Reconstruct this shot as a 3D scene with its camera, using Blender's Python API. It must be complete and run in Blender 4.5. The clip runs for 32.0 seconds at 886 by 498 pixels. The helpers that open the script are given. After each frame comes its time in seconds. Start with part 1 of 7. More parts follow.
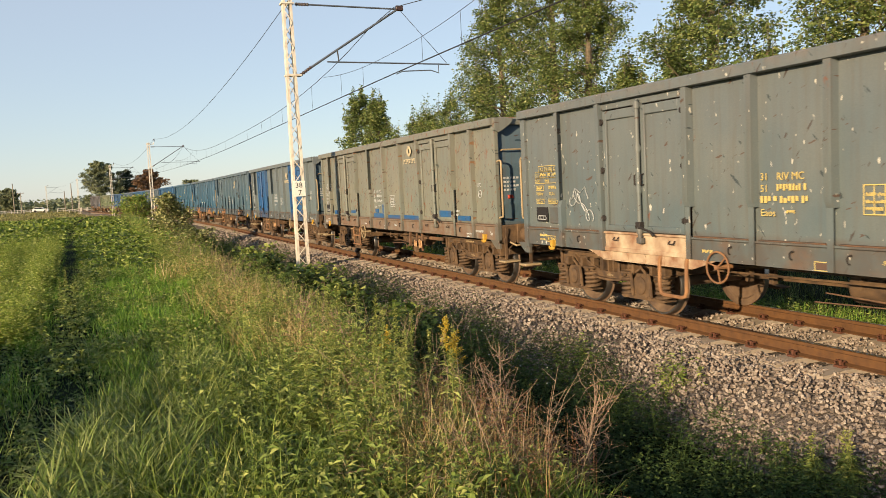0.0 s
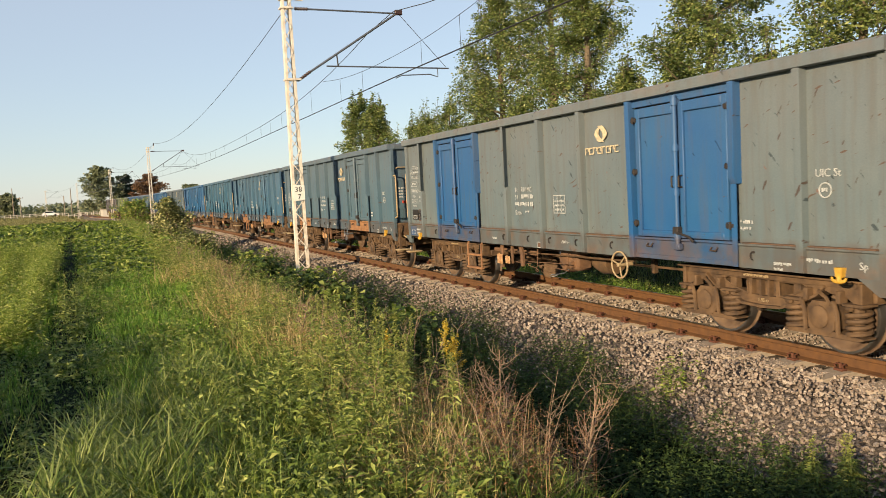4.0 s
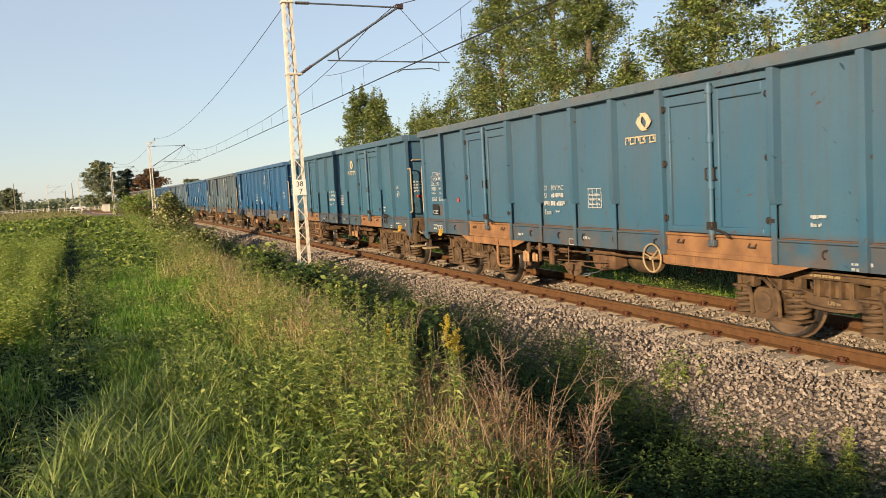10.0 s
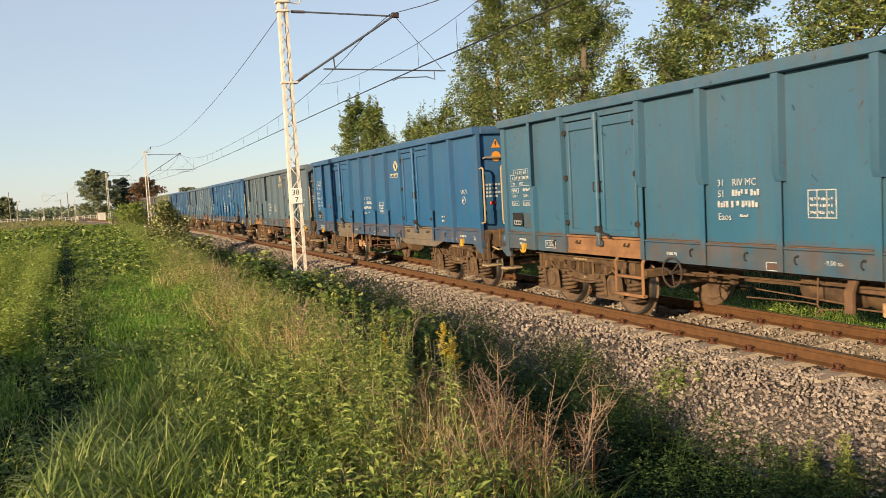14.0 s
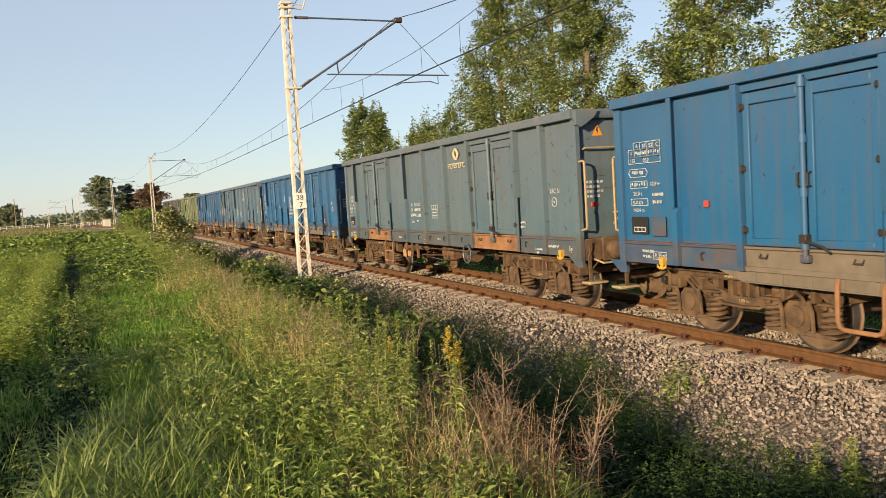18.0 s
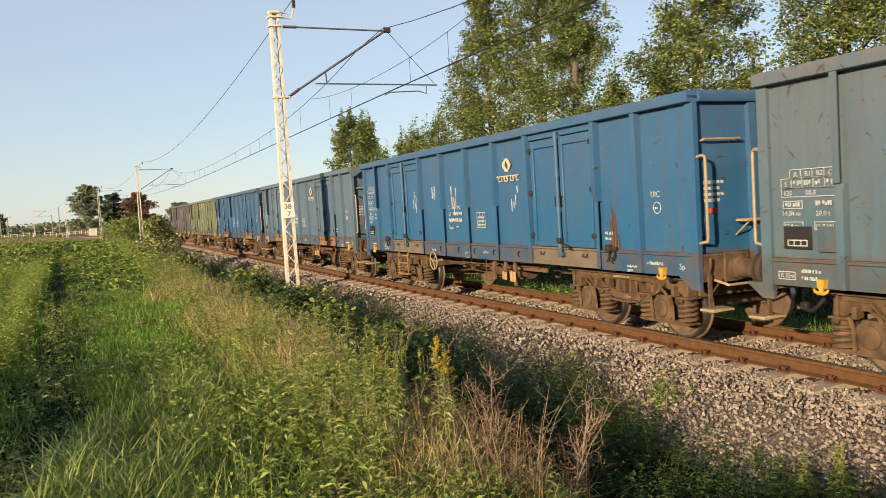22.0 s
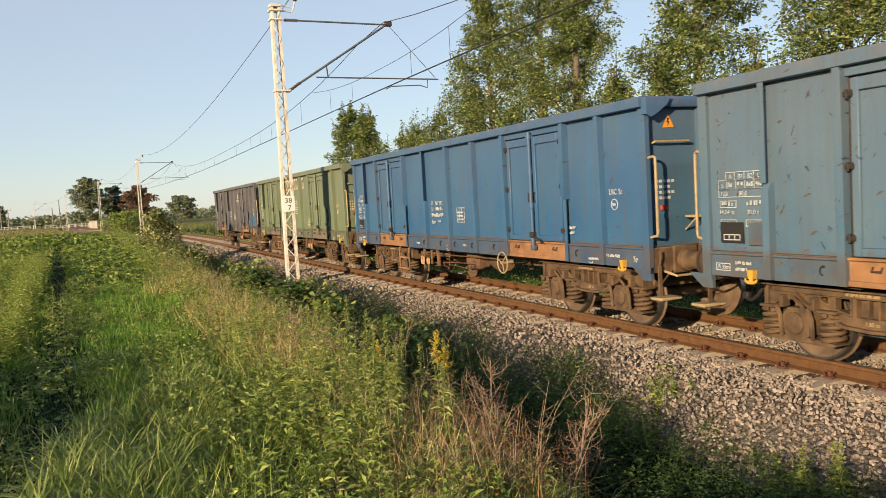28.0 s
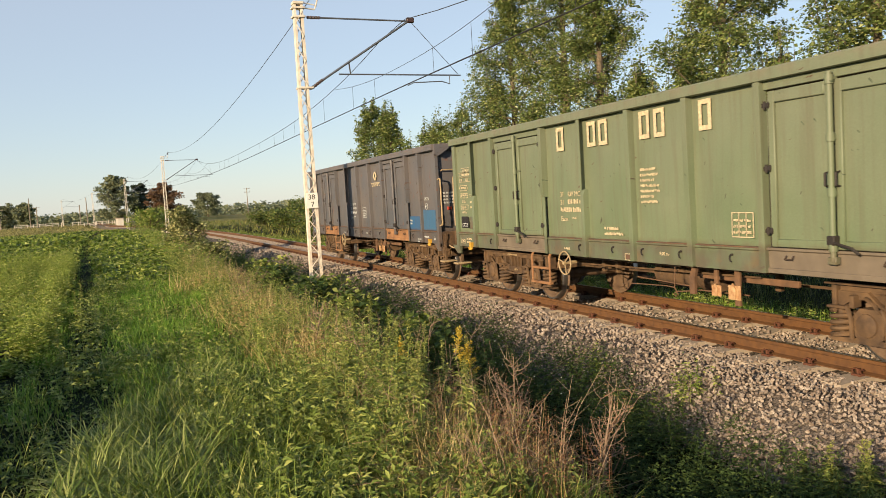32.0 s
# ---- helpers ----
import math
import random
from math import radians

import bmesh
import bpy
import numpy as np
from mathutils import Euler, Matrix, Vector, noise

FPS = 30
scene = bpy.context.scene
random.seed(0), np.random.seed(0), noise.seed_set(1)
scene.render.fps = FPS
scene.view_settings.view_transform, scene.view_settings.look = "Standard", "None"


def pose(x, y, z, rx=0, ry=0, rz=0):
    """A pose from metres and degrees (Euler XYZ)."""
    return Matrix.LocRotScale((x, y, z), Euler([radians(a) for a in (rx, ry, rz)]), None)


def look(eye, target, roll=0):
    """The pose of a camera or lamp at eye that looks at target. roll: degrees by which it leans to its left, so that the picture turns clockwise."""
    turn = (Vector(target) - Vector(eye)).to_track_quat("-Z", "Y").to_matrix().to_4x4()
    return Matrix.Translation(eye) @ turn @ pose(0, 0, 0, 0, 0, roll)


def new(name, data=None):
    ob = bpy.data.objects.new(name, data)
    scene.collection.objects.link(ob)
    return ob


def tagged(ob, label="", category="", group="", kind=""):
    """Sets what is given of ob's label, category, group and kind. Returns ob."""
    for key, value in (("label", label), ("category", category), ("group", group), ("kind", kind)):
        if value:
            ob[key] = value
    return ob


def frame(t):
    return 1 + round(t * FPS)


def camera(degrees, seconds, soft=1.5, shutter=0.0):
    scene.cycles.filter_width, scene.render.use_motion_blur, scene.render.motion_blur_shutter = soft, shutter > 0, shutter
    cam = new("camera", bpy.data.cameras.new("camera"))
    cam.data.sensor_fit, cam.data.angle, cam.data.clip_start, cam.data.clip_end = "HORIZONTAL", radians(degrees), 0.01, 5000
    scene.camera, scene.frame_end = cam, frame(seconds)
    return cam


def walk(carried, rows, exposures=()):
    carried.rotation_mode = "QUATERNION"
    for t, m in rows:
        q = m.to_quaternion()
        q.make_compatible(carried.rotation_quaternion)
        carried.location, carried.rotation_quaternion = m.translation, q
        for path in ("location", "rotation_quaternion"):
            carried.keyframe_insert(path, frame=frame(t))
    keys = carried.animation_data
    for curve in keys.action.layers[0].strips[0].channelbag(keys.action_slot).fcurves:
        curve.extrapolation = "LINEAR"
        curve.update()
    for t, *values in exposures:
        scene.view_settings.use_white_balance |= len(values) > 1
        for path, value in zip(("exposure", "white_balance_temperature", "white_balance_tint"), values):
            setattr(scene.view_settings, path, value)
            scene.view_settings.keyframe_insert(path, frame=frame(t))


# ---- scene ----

EYE = Vector((0.0, 0.0, 2.06))


def aim(yaw, pitch, roll):
    """The camera's pose at its stand: yaw to the right of the track's line, pitch up, in degrees."""
    y, p = radians(yaw), radians(pitch)
    return look(EYE, EYE + Vector((math.sin(y) * math.cos(p), math.cos(y) * math.cos(p), math.sin(p))), roll)


cam = camera(57.82, 32.0, soft=0.55, shutter=0.12)
walk(cam, [
    (0.0, aim(22.61, -4.57, -2.89)),
    (0.5, aim(22.71, -4.57, -2.89)),
    (1.0, aim(22.56, -4.56, -2.87)),
    (1.5, aim(22.61, -4.48, -2.88)),
    (2.0, aim(22.62, -4.41, -2.98)),
    (2.5, aim(22.63, -4.40, -2.96)),
    (3.0, aim(22.65, -4.40, -2.96)),
    (3.5, aim(22.67, -4.28, -3.00)),
    (5.5, aim(22.52, -4.40, -3.08)),
    (6.0, aim(22.53, -4.42, -3.15)),
    (6.5, aim(22.61, -4.47, -3.13)),
    (7.0, aim(22.50, -4.50, -3.16)),
    (7.5, aim(22.41, -4.54, -3.20)),
    (8.0, aim(22.39, -4.57, -3.11)),
    (8.5, aim(22.43, -4.58, -3.05)),
    (9.0, aim(22.49, -4.63, -3.09)),
    (9.5, aim(22.49, -4.68, -3.09)),
    (10.0, aim(22.53, -4.69, -3.10)),
    (10.5, aim(22.54, -4.74, -3.13)),
    (11.0, aim(22.49, -4.75, -3.17)),
    (11.5, aim(22.39, -4.77, -3.25)),
    (12.0, aim(22.42, -4.77, -3.26)),
    (12.5, aim(22.37, -4.62, -3.28)),
    (13.0, aim(22.51, -4.47, -3.17)),
    (13.5, aim(22.72, -4.32, -3.20)),
    (14.0, aim(22.84, -4.14, -3.21)),
    (14.5, aim(23.00, -4.03, -3.26)),
    (16.5, aim(22.57, -3.78, -3.44)),
    (17.0, aim(22.59, -3.76, -3.47)),
    (17.5, aim(22.53, -3.77, -3.50)),
    (18.0, aim(22.55, -3.81, -3.54)),
    (18.5, aim(22.58, -3.82, -3.53)),
    (19.0, aim(22.74, -3.78, -3.51)),
    (19.5, aim(22.97, -3.71, -3.49)),
    (20.0, aim(23.06, -3.37, -3.50)),
    (20.5, aim(23.08, -3.34, -3.53)),
    (21.0, aim(23.09, -3.12, -3.45)),
    (21.5, aim(23.22, -3.15, -3.58)),
    (22.0, aim(23.42, -3.20, -3.48)),
    (22.5, aim(23.59, -3.22, -3.56)),
    (23.0, aim(23.72, -3.29, -3.60)),
    (23.5, aim(23.72, -3.34, -3.54)),
    (24.0, aim(23.65, -3.35, -3.49)),
    (24.5, aim(23.62, -3.37, -3.35)),
    (25.0, aim(23.64, -3.38, -3.39)),
    (25.5, aim(23.74, -3.44, -3.38)),
    (27.5, aim(23.54, -3.56, -3.30)),
    (28.0, aim(23.38, -3.59, -3.21)),
    (28.5, aim(23.12, -3.60, -3.21)),
    (29.0, aim(22.61, -3.63, -3.28)),
    (29.5, aim(22.31, -3.63, -3.30)),
    (30.0, aim(22.12, -3.66, -3.34)),
    (30.5, aim(22.00, -3.69, -3.33)),
    (31.0, aim(21.83, -3.71, -3.42)),
    (31.5, aim(21.77, -3.75, -3.45)),
    (32.0, aim(21.75, -3.77, -3.43)),
], exposures=[(0.0, 0.55), (32.0, 0.55)])

# ---- light ----
SUN_WAY = Vector((-0.84, -0.54, 0.224)).normalized()      # towards the sun
world = bpy.data.worlds.new("sky")
scene.world = world
world.use_nodes = True
sky = world.node_tree.nodes.new("ShaderNodeTexSky")
sky.sky_type, sky.sun_disc = "NISHITA", False
sky.sun_elevation = math.asin(SUN_WAY.z)
sky.sun_rotation = math.atan2(SUN_WAY.x, SUN_WAY.y)
sky.air_density, sky.dust_density, sky.ozone_density = 1.0, 0.2, 3.0
back = world.node_tree.nodes["Background"]
back.inputs["Strength"].default_value = 0.112
haze = world.node_tree.nodes.new("ShaderNodeMix")
haze.data_type = "RGBA"
# the milky haze lies along the horizon and thins out overhead
up = world.node_tree.nodes.new("ShaderNodeTexCoord")
high = world.node_tree.nodes.new("ShaderNodeSeparateXYZ")
thin = world.node_tree.nodes.new("ShaderNodeMapRange")
thin.interpolation_type = "SMOOTHSTEP"
thin.inputs["From Min"].default_value, thin.inputs["From Max"].default_value = 0.22, 0.80
thin.inputs["To Min"].default_value, thin.inputs["To Max"].default_value = 0.52, 0.0
world.node_tree.links.new(up.outputs["Generated"], high.inputs[0])
world.node_tree.links.new(high.outputs["Z"], thin.inputs["Value"])
world.node_tree.links.new(thin.outputs[0], haze.inputs["Factor"])
haze.inputs["B"].default_value = (4.55, 4.78, 5.15, 1.0)
world.node_tree.links.new(sky.outputs[0], haze.inputs["A"])
world.node_tree.links.new(haze.outputs["Result"], back.inputs["Color"])
sun = new("sun", bpy.data.lights.new("sun", "SUN"))
sun.data.energy, sun.data.angle, sun.data.color = 5.0, radians(0.6), (1.0, 0.77, 0.50)
sun.matrix_world = look(SUN_WAY * 50, (0, 0, 0))

# ---- materials ----


def srgb(r, g, b):
    """Linear colour of an 8-bit sRGB one."""
    return tuple(((c / 255 / 12.92) if c < 10 else ((c / 255 + 0.055) / 1.055) ** 2.4) for c in (r, g, b)) + (1.0,)


class Mat:
    """A node material under construction."""

    def __init__(self, name, rough=0.6, metal=0.0):
        self.m = bpy.data.materials.new(name)
        self.m.use_nodes = True
        self.t = self.m.node_tree
        self.b = self.t.nodes["Principled BSDF"]
        self.b.inputs["Roughness"].default_value = rough
        self.b.inputs["Metallic"].default_value = metal

    def node(self, kind, **sets):
        n = self.t.nodes.new(kind)
        for key, value in sets.items():
            n.inputs[key].default_value = value
        return n

    def link(self, a, b):
        self.t.links.new(a, b)

    def coords(self, stretch=(1, 1, 1), vary=True):
        c = self.t.nodes.new("ShaderNodeTexCoord")
        mp = self.t.nodes.new("ShaderNodeMapping")
        mp.inputs["Scale"].default_value = stretch
        self.link(c.outputs["Object"], mp.inputs["Vector"])
        if vary:
            info = self.t.nodes.new("ShaderNodeObjectInfo")
            mul = self.t.nodes.new("ShaderNodeMath")
            mul.operation = "MULTIPLY"
            mul.inputs[1].default_value = 37.0
            self.link(info.outputs["Random"], mul.inputs[0])
            self.link(mul.outputs[0], mp.inputs["Location"])
        return mp.outputs[0]

    def noise(self, scale, detail=4, stretch=(1, 1, 1), rough=0.55, vary=True):
        n = self.node("ShaderNodeTexNoise", Scale=scale, Detail=detail, Roughness=rough)
        self.link(self.coords(stretch, vary), n.inputs["Vector"])
        return n.outputs["Fac"]

    def ramp(self, fac, stops):
        r = self.t.nodes.new("ShaderNodeValToRGB")
        e = r.color_ramp.elements
        e[0].position, e[0].color = stops[0]
        e[1].position, e[1].color = stops[-1]
        for pos, col in stops[1:-1]:
            x = e.new(pos)
            x.color = col
        self.link(fac, r.inputs["Fac"])
        return r.outputs["Color"]

    def mask(self, fac, lo, hi):
        return self.ramp(fac, [(lo, (0, 0, 0, 1)), (hi, (1, 1, 1, 1))])

    def mix(self, fac, a, b):
        n = self.t.nodes.new("ShaderNodeMix")
        n.data_type = "RGBA"
        for sock, v in ((n.inputs["Factor"], fac), (n.inputs["A"], a), (n.inputs["B"], b)):
            if isinstance(v, (tuple, float)):
                sock.default_value = v
            else:
                self.link(v, sock)
        return n.outputs["Result"]

    def color(self, c):
        if isinstance(c, tuple):
            self.b.inputs["Base Color"].default_value = c
        else:
            self.link(c, self.b.inputs["Base Color"])
        return self

    def bump(self, fac, strength=0.3, dist=0.01):
        n = self.node("ShaderNodeBump", Strength=strength, Distance=dist)
        self.link(fac, n.inputs["Height"])
        self.link(n.outputs[0], self.b.inputs["Normal"])
        return self


def scaled(c, k):
    return (c[0] * k, c[1] * k, c[2] * k, 1.0)


RUST = srgb(128, 74, 44)
DIRT = srgb(118, 100, 80)


def paint(name, base, fade, wear=0.6, rust=0.62, specks=None, rough=0.55, marks=0.85):
    """Old wagon paint: dusty faded upper parts, dirt runs, dents' scratches, rust along the lower seam."""
    m = Mat(name, rough)
    base, fade = scaled(base, 1.16), scaled(fade, 1.16)
    big = m.noise(0.9, 3)
    c = m.mix(m.mask(big, 0.35, 0.7), base, fade)
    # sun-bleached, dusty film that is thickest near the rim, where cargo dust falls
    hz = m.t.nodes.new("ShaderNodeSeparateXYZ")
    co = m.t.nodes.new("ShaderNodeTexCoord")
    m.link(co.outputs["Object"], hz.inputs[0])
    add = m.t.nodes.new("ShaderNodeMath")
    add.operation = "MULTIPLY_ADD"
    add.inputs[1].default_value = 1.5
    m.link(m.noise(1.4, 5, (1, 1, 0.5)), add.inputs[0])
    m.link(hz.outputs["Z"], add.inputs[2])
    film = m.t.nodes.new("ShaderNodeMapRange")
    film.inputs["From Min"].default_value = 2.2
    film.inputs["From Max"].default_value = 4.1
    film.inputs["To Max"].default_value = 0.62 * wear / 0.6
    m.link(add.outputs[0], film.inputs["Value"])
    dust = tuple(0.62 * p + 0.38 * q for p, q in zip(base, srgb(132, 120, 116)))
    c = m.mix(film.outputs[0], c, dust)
    # vertical dirt runs
    streak = m.noise(3.0, 5, (3.0, 3.0, 0.16), 0.65)
    c = m.mix(m.mask(streak, 0.47, 0.72), c, m.mix(0.4, c, scaled(DIRT, 0.66)))
    # rubbed blotches and rust
    scratch = m.noise(5.5, 6, (1, 1.3, 0.55), 0.65)
    c = m.mix(m.mask(scratch, rust - 0.02, rust + 0.05), c, RUST)
    # short slanted scrapes in two directions
    for turn, dark in ((0.5, srgb(74, 60, 52) if marks < 1 else srgb(128, 88, 56)), (-0.75, scaled(base, 0.35)), (1.2, srgb(92, 70, 56))):
        n = m.node("ShaderNodeTexNoise", Scale=2.6, Detail=2.5, Roughness=0.5)
        vec = m.coords((1, 0.16, 0.62))
        vec.node.vector_type = "TEXTURE"
        vec.node.inputs["Rotation"].default_value = (turn, 0, 0)
        m.link(vec, n.inputs["Vector"])
        lo = 0.745 - 0.06 * marks
        c = m.mix(m.mask(n.outputs["Fac"], lo, lo + 0.02), c, dark)
    # rust and dirt gathered in the seam above the sill
    seam = m.t.nodes.new("ShaderNodeMapRange")
    seam.inputs["From Min"].default_value = 1.33
    seam.inputs["From Max"].default_value = 1.24
    m.link(hz.outputs["Z"], seam.inputs["Value"])
    gather = m.t.nodes.new("ShaderNodeMath")
    gather.operation = "MULTIPLY"
    m.link(seam.outputs[0], gather.inputs[0])
    m.link(m.mask(m.noise(4.5, 5, (1, 1, 0.6)), 0.36, 0.58), gather.inputs[1])
    c = m.mix(gather.outputs[0], c, m.mix(0.65, c, srgb(96, 72, 54)))
    sill = m.t.nodes.new("ShaderNodeMapRange")
    sill.inputs["From Min"].default_value, sill.inputs["From Max"].default_value = 1.30, 1.18
    sill.inputs["To Max"].default_value = 0.75
    m.link(hz.outputs["Z"], sill.inputs["Value"])
    grime = m.ramp(m.noise(2.4, 5, (1, 1, 1.5)), [(0.35, scaled(base, 0.62)), (0.55, srgb(86, 82, 76)), (0.7, srgb(112, 84, 62))])
    c = m.mix(sill.outputs[0], c, m.mix(0.7, c, grime))
    rim = m.t.nodes.new("ShaderNodeMapRange")
    rim.inputs["From Min"].default_value, rim.inputs["From Max"].default_value = 3.12, 3.25
    m.link(hz.outputs["Z"], rim.inputs["Value"])
    chips = m.t.nodes.new("ShaderNodeMath")
    chips.operation = "MULTIPLY"
    m.link(rim.outputs[0], chips.inputs[0])
    m.link(m.mask(m.noise(3.5, 6, (1, 1, 1), 0.65), 0.45, 0.62), chips.inputs[1])
    c = m.mix(chips.outputs[0], c, m.mix(0.6 * wear, c, srgb(140, 118, 102)))
    fine = m.noise(60, 2)
    c = m.mix(m.mask(fine, 0.2, 0.9), c, m.mix(0.35, c, scaled(base, 0.55)))
    if specks:
        sp = m.noise(14, 2, (1, 1, 0.45))
        c = m.mix(m.mask(sp, 0.69, 0.72), c, specks)
    m.color(c).bump(m.noise(2.2, 3), 0.3, 0.025)
    return m.m


def plain(name, base, rough=0.6, metal=0.0, vary=0.35, scale=8.0, bumps=0.2, other=None):
    m = Mat(name, rough, metal)
    n = m.noise(scale, 5)
    m.color(m.mix(m.mask(n, 0.3, 0.75), base, other or scaled(base, 1 - vary))).bump(n, bumps, 0.006)
    return m.m


M_RAIL = plain("rusty_rail_side", srgb(106, 71, 36), 0.8, 0.0, 0.45, 9, 0.3, srgb(80, 53, 29))
M_RAILTOP = plain("worn_rail_top", srgb(165, 140, 120), 0.3, 0.8, 0.2, 20)
M_CLIP = plain("rusty_clip", srgb(98, 58, 38), 0.85, 0.0, 0.4, 30)
M_CONCRETE = plain("sleeper_concrete", srgb(176, 160, 140), 0.9, 0.0, 0.25, 14, 0.4)
M_BOGIE = plain("dusty_brown_steel", srgb(111, 86, 59), 0.8, 0.0, 0.55, 6, 0.4, srgb(56, 43, 33))
M_GEAR = plain("rusty_gear_steel", srgb(122, 90, 64), 0.85, 0.0, 0.5, 7, 0.4, srgb(78, 60, 46))
M_RUSTCREAM = plain("rust_streaked_cream", srgb(196, 164, 120), 0.75, 0.0, 0.4, 16, 0.3, srgb(140, 86, 50))
M_WHEEL = plain("wheel_steel", srgb(120, 98, 76), 0.7, 0.1, 0.4, 5, 0.2, srgb(80, 62, 50))
M_TREAD = plain("bright_tread", srgb(150, 145, 140), 0.35, 0.9, 0.2, 8)
M_SEAM = plain("rusty_seam", srgb(112, 80, 56), 0.85, 0.0, 0.5, 6, 0.3, srgb(72, 66, 60))
M_HINGE = plain("dark_hinge_steel", srgb(54, 48, 44), 0.7, 0.2, 0.3, 12)
M_DARK = plain("dark_underframe", srgb(70, 56, 46), 0.85, 0.0, 0.35, 5)
M_SILL = plain("rusty_orange_sill", srgb(160, 116, 76), 0.8, 0.0, 0.5, 3.5, 0.3, srgb(108, 76, 52))
M_CREAM = plain("chipped_cream_paint", srgb(172, 150, 114), 0.6, 0.0, 0.3, 12)
M_YELLOW = plain("yellow_paint", srgb(204, 158, 56), 0.6, 0.0, 0.3, 14)
M_RED = plain("red_reflector", srgb(190, 70, 52), 0.4, 0.0, 0.15, 20)
M_WHITE = plain("lettering_white", srgb(202, 202, 196), 0.7, 0.0, 0.3, 30, 0.1, srgb(140, 146, 148))
M_LOGO = plain("lettering_cream", srgb(216, 198, 158), 0.7, 0.0, 0.3, 24, 0.1, srgb(160, 146, 124))
M_BLACK = plain("black_plate", srgb(38, 34, 32), 0.7, 0.0, 0.2, 20)
M_ORANGE = plain("orange_warning", srgb(224, 150, 52), 0.6, 0.0, 0.15, 20)
M_MAST = plain("white_mast_paint", srgb(226, 220, 206), 0.6, 0.0, 0.2, 5, 0.15, srgb(196, 180, 160))
M_WIRE = plain("dark_copper_wire", srgb(78, 76, 74), 0.6, 0.5, 0.2, 10)
M_TUBE = plain("galvanised_tube", srgb(120, 124, 128), 0.5, 0.6, 0.2, 10)
M_INSUL = plain("brown_insulator", srgb(70, 50, 44), 0.4, 0.0, 0.2, 10)
M_SIGN = plain("sign_white", srgb(232, 230, 220), 0.6, 0.0, 0.06, 10)
M_SIGNTEXT = plain("sign_letters", srgb(52, 52, 50), 0.7, 0.0, 0.1, 10)

# ---- mesh building ----


class Shape:
    """Vertices and faces of one mesh, put together from simple solids."""

    def __init__(self):
        self.v, self.f = [], []

    def add(self, verts, faces):
        n = len(self.v)
        self.v += [tuple(p) for p in verts]
        self.f += [tuple(i + n for i in q) for q in faces]
        return self

    def box(self, x0, x1, y0, y1, z0, z1, b=0.006):
        """A box with chamfered edges."""
        b = min(b, (x1 - x0) * 0.3, (y1 - y0) * 0.3, (z1 - z0) * 0.3)
        verts, index = [], {}
        for i, x in enumerate((x0, x1)):
            for j, y in enumerate((y0, y1)):
                for k, z in enumerate((z0, z1)):
                    dx, dy, dz = b * (1 - 2 * i), b * (1 - 2 * j), b * (1 - 2 * k)
                    for a, p in enumerate(((x, y + dy, z + dz), (x + dx, y, z + dz), (x + dx, y + dy, z))):
                        index[i, j, k, a] = len(verts)
                        verts.append(p)
        g = index
        faces = []
        for s in (0, 1):
            q = [(s, 0, 0, 0), (s, 0, 1, 0), (s, 1, 1, 0), (s, 1, 0, 0)]
            faces.append([g[w] for w in (q if s == 0 else q[::-1])])
            q = [(0, s, 0, 1), (1, s, 0, 1), (1, s, 1, 1), (0, s, 1, 1)]
            faces.append([g[w] for w in (q if s == 0 else q[::-1])])
            q = [(0, 0, s, 2), (0, 1, s, 2), (1, 1, s, 2), (1, 0, s, 2)]
            faces.append([g[w] for w in (q if s == 0 else q[::-1])])
        for s in (0, 1):
            for t in (0, 1):
                flip = s == t
                for q in ([(s, t, 0, 0), (s, t, 0, 1), (s, t, 1, 1), (s, t, 1, 0)],
                          [(0, s, t, 1), (0, s, t, 2), (1, s, t, 2), (1, s, t, 1)],
                          [(t, 0, s, 2), (t, 0, s, 0), (t, 1, s, 0), (t, 1, s, 2)]):
                    faces.append([g[w] for w in (q[::-1] if flip else q)])
        for i in (0, 1):
            for j in (0, 1):
                for k in (0, 1):
                    q = [g[i, j, k, a] for a in (0, 1, 2)]
                    faces.append(q if (i + j + k) % 2 else q[::-1])
        return self.add(verts, faces)

    def tube(self, points, r, seg=8, caps=True):
        """A round bar along points; r is one radius or one for each point."""
        pts = [Vector(p) for p in points]
        rs = r if isinstance(r, (list, tuple)) else [r] * len(pts)
        verts, faces, side = [], [], None
        for i, p in enumerate(pts):
            d = (pts[min(i + 1, len(pts) - 1)] - pts[max(i - 1, 0)]).normalized()
            if side is None:
                side = d.orthogonal().normalized()
            side = (side - d * side.dot(d)).normalized()
            up = d.cross(side)
            for k in range(seg):
                a = 2 * math.pi * k / seg
                verts.append(p + (side * math.cos(a) + up * math.sin(a)) * rs[i])
        for i in range(len(pts) - 1):
            for k in range(seg):
                a, b = i * seg + k, i * seg + (k + 1) % seg
                faces.append((a, b, b + seg, a + seg))
        if caps:
            faces.append(tuple(range(seg))[::-1])
            faces.append(tuple(range((len(pts) - 1) * seg, len(pts) * seg)))
        return self.add(verts, faces)

    def prism(self, outline, x0, x1, axis="x"):
        """An outline in the two other axes, drawn from x0 to x1 along the axis."""
        n = len(outline)
        put = {"x": lambda u, v, w: (w, u, v), "y": lambda u, v, w: (u, w, v), "z": lambda u, v, w: (u, v, w)}[axis]
        verts = [put(u, v, x0) for u, v in outline] + [put(u, v, x1) for u, v in outline]
        faces = [tuple(range(n))[::-1], tuple(range(n, 2 * n))]
        faces += [(i, (i + 1) % n, n + (i + 1) % n, n + i) for i in range(n)]
        return self.add(verts, faces)

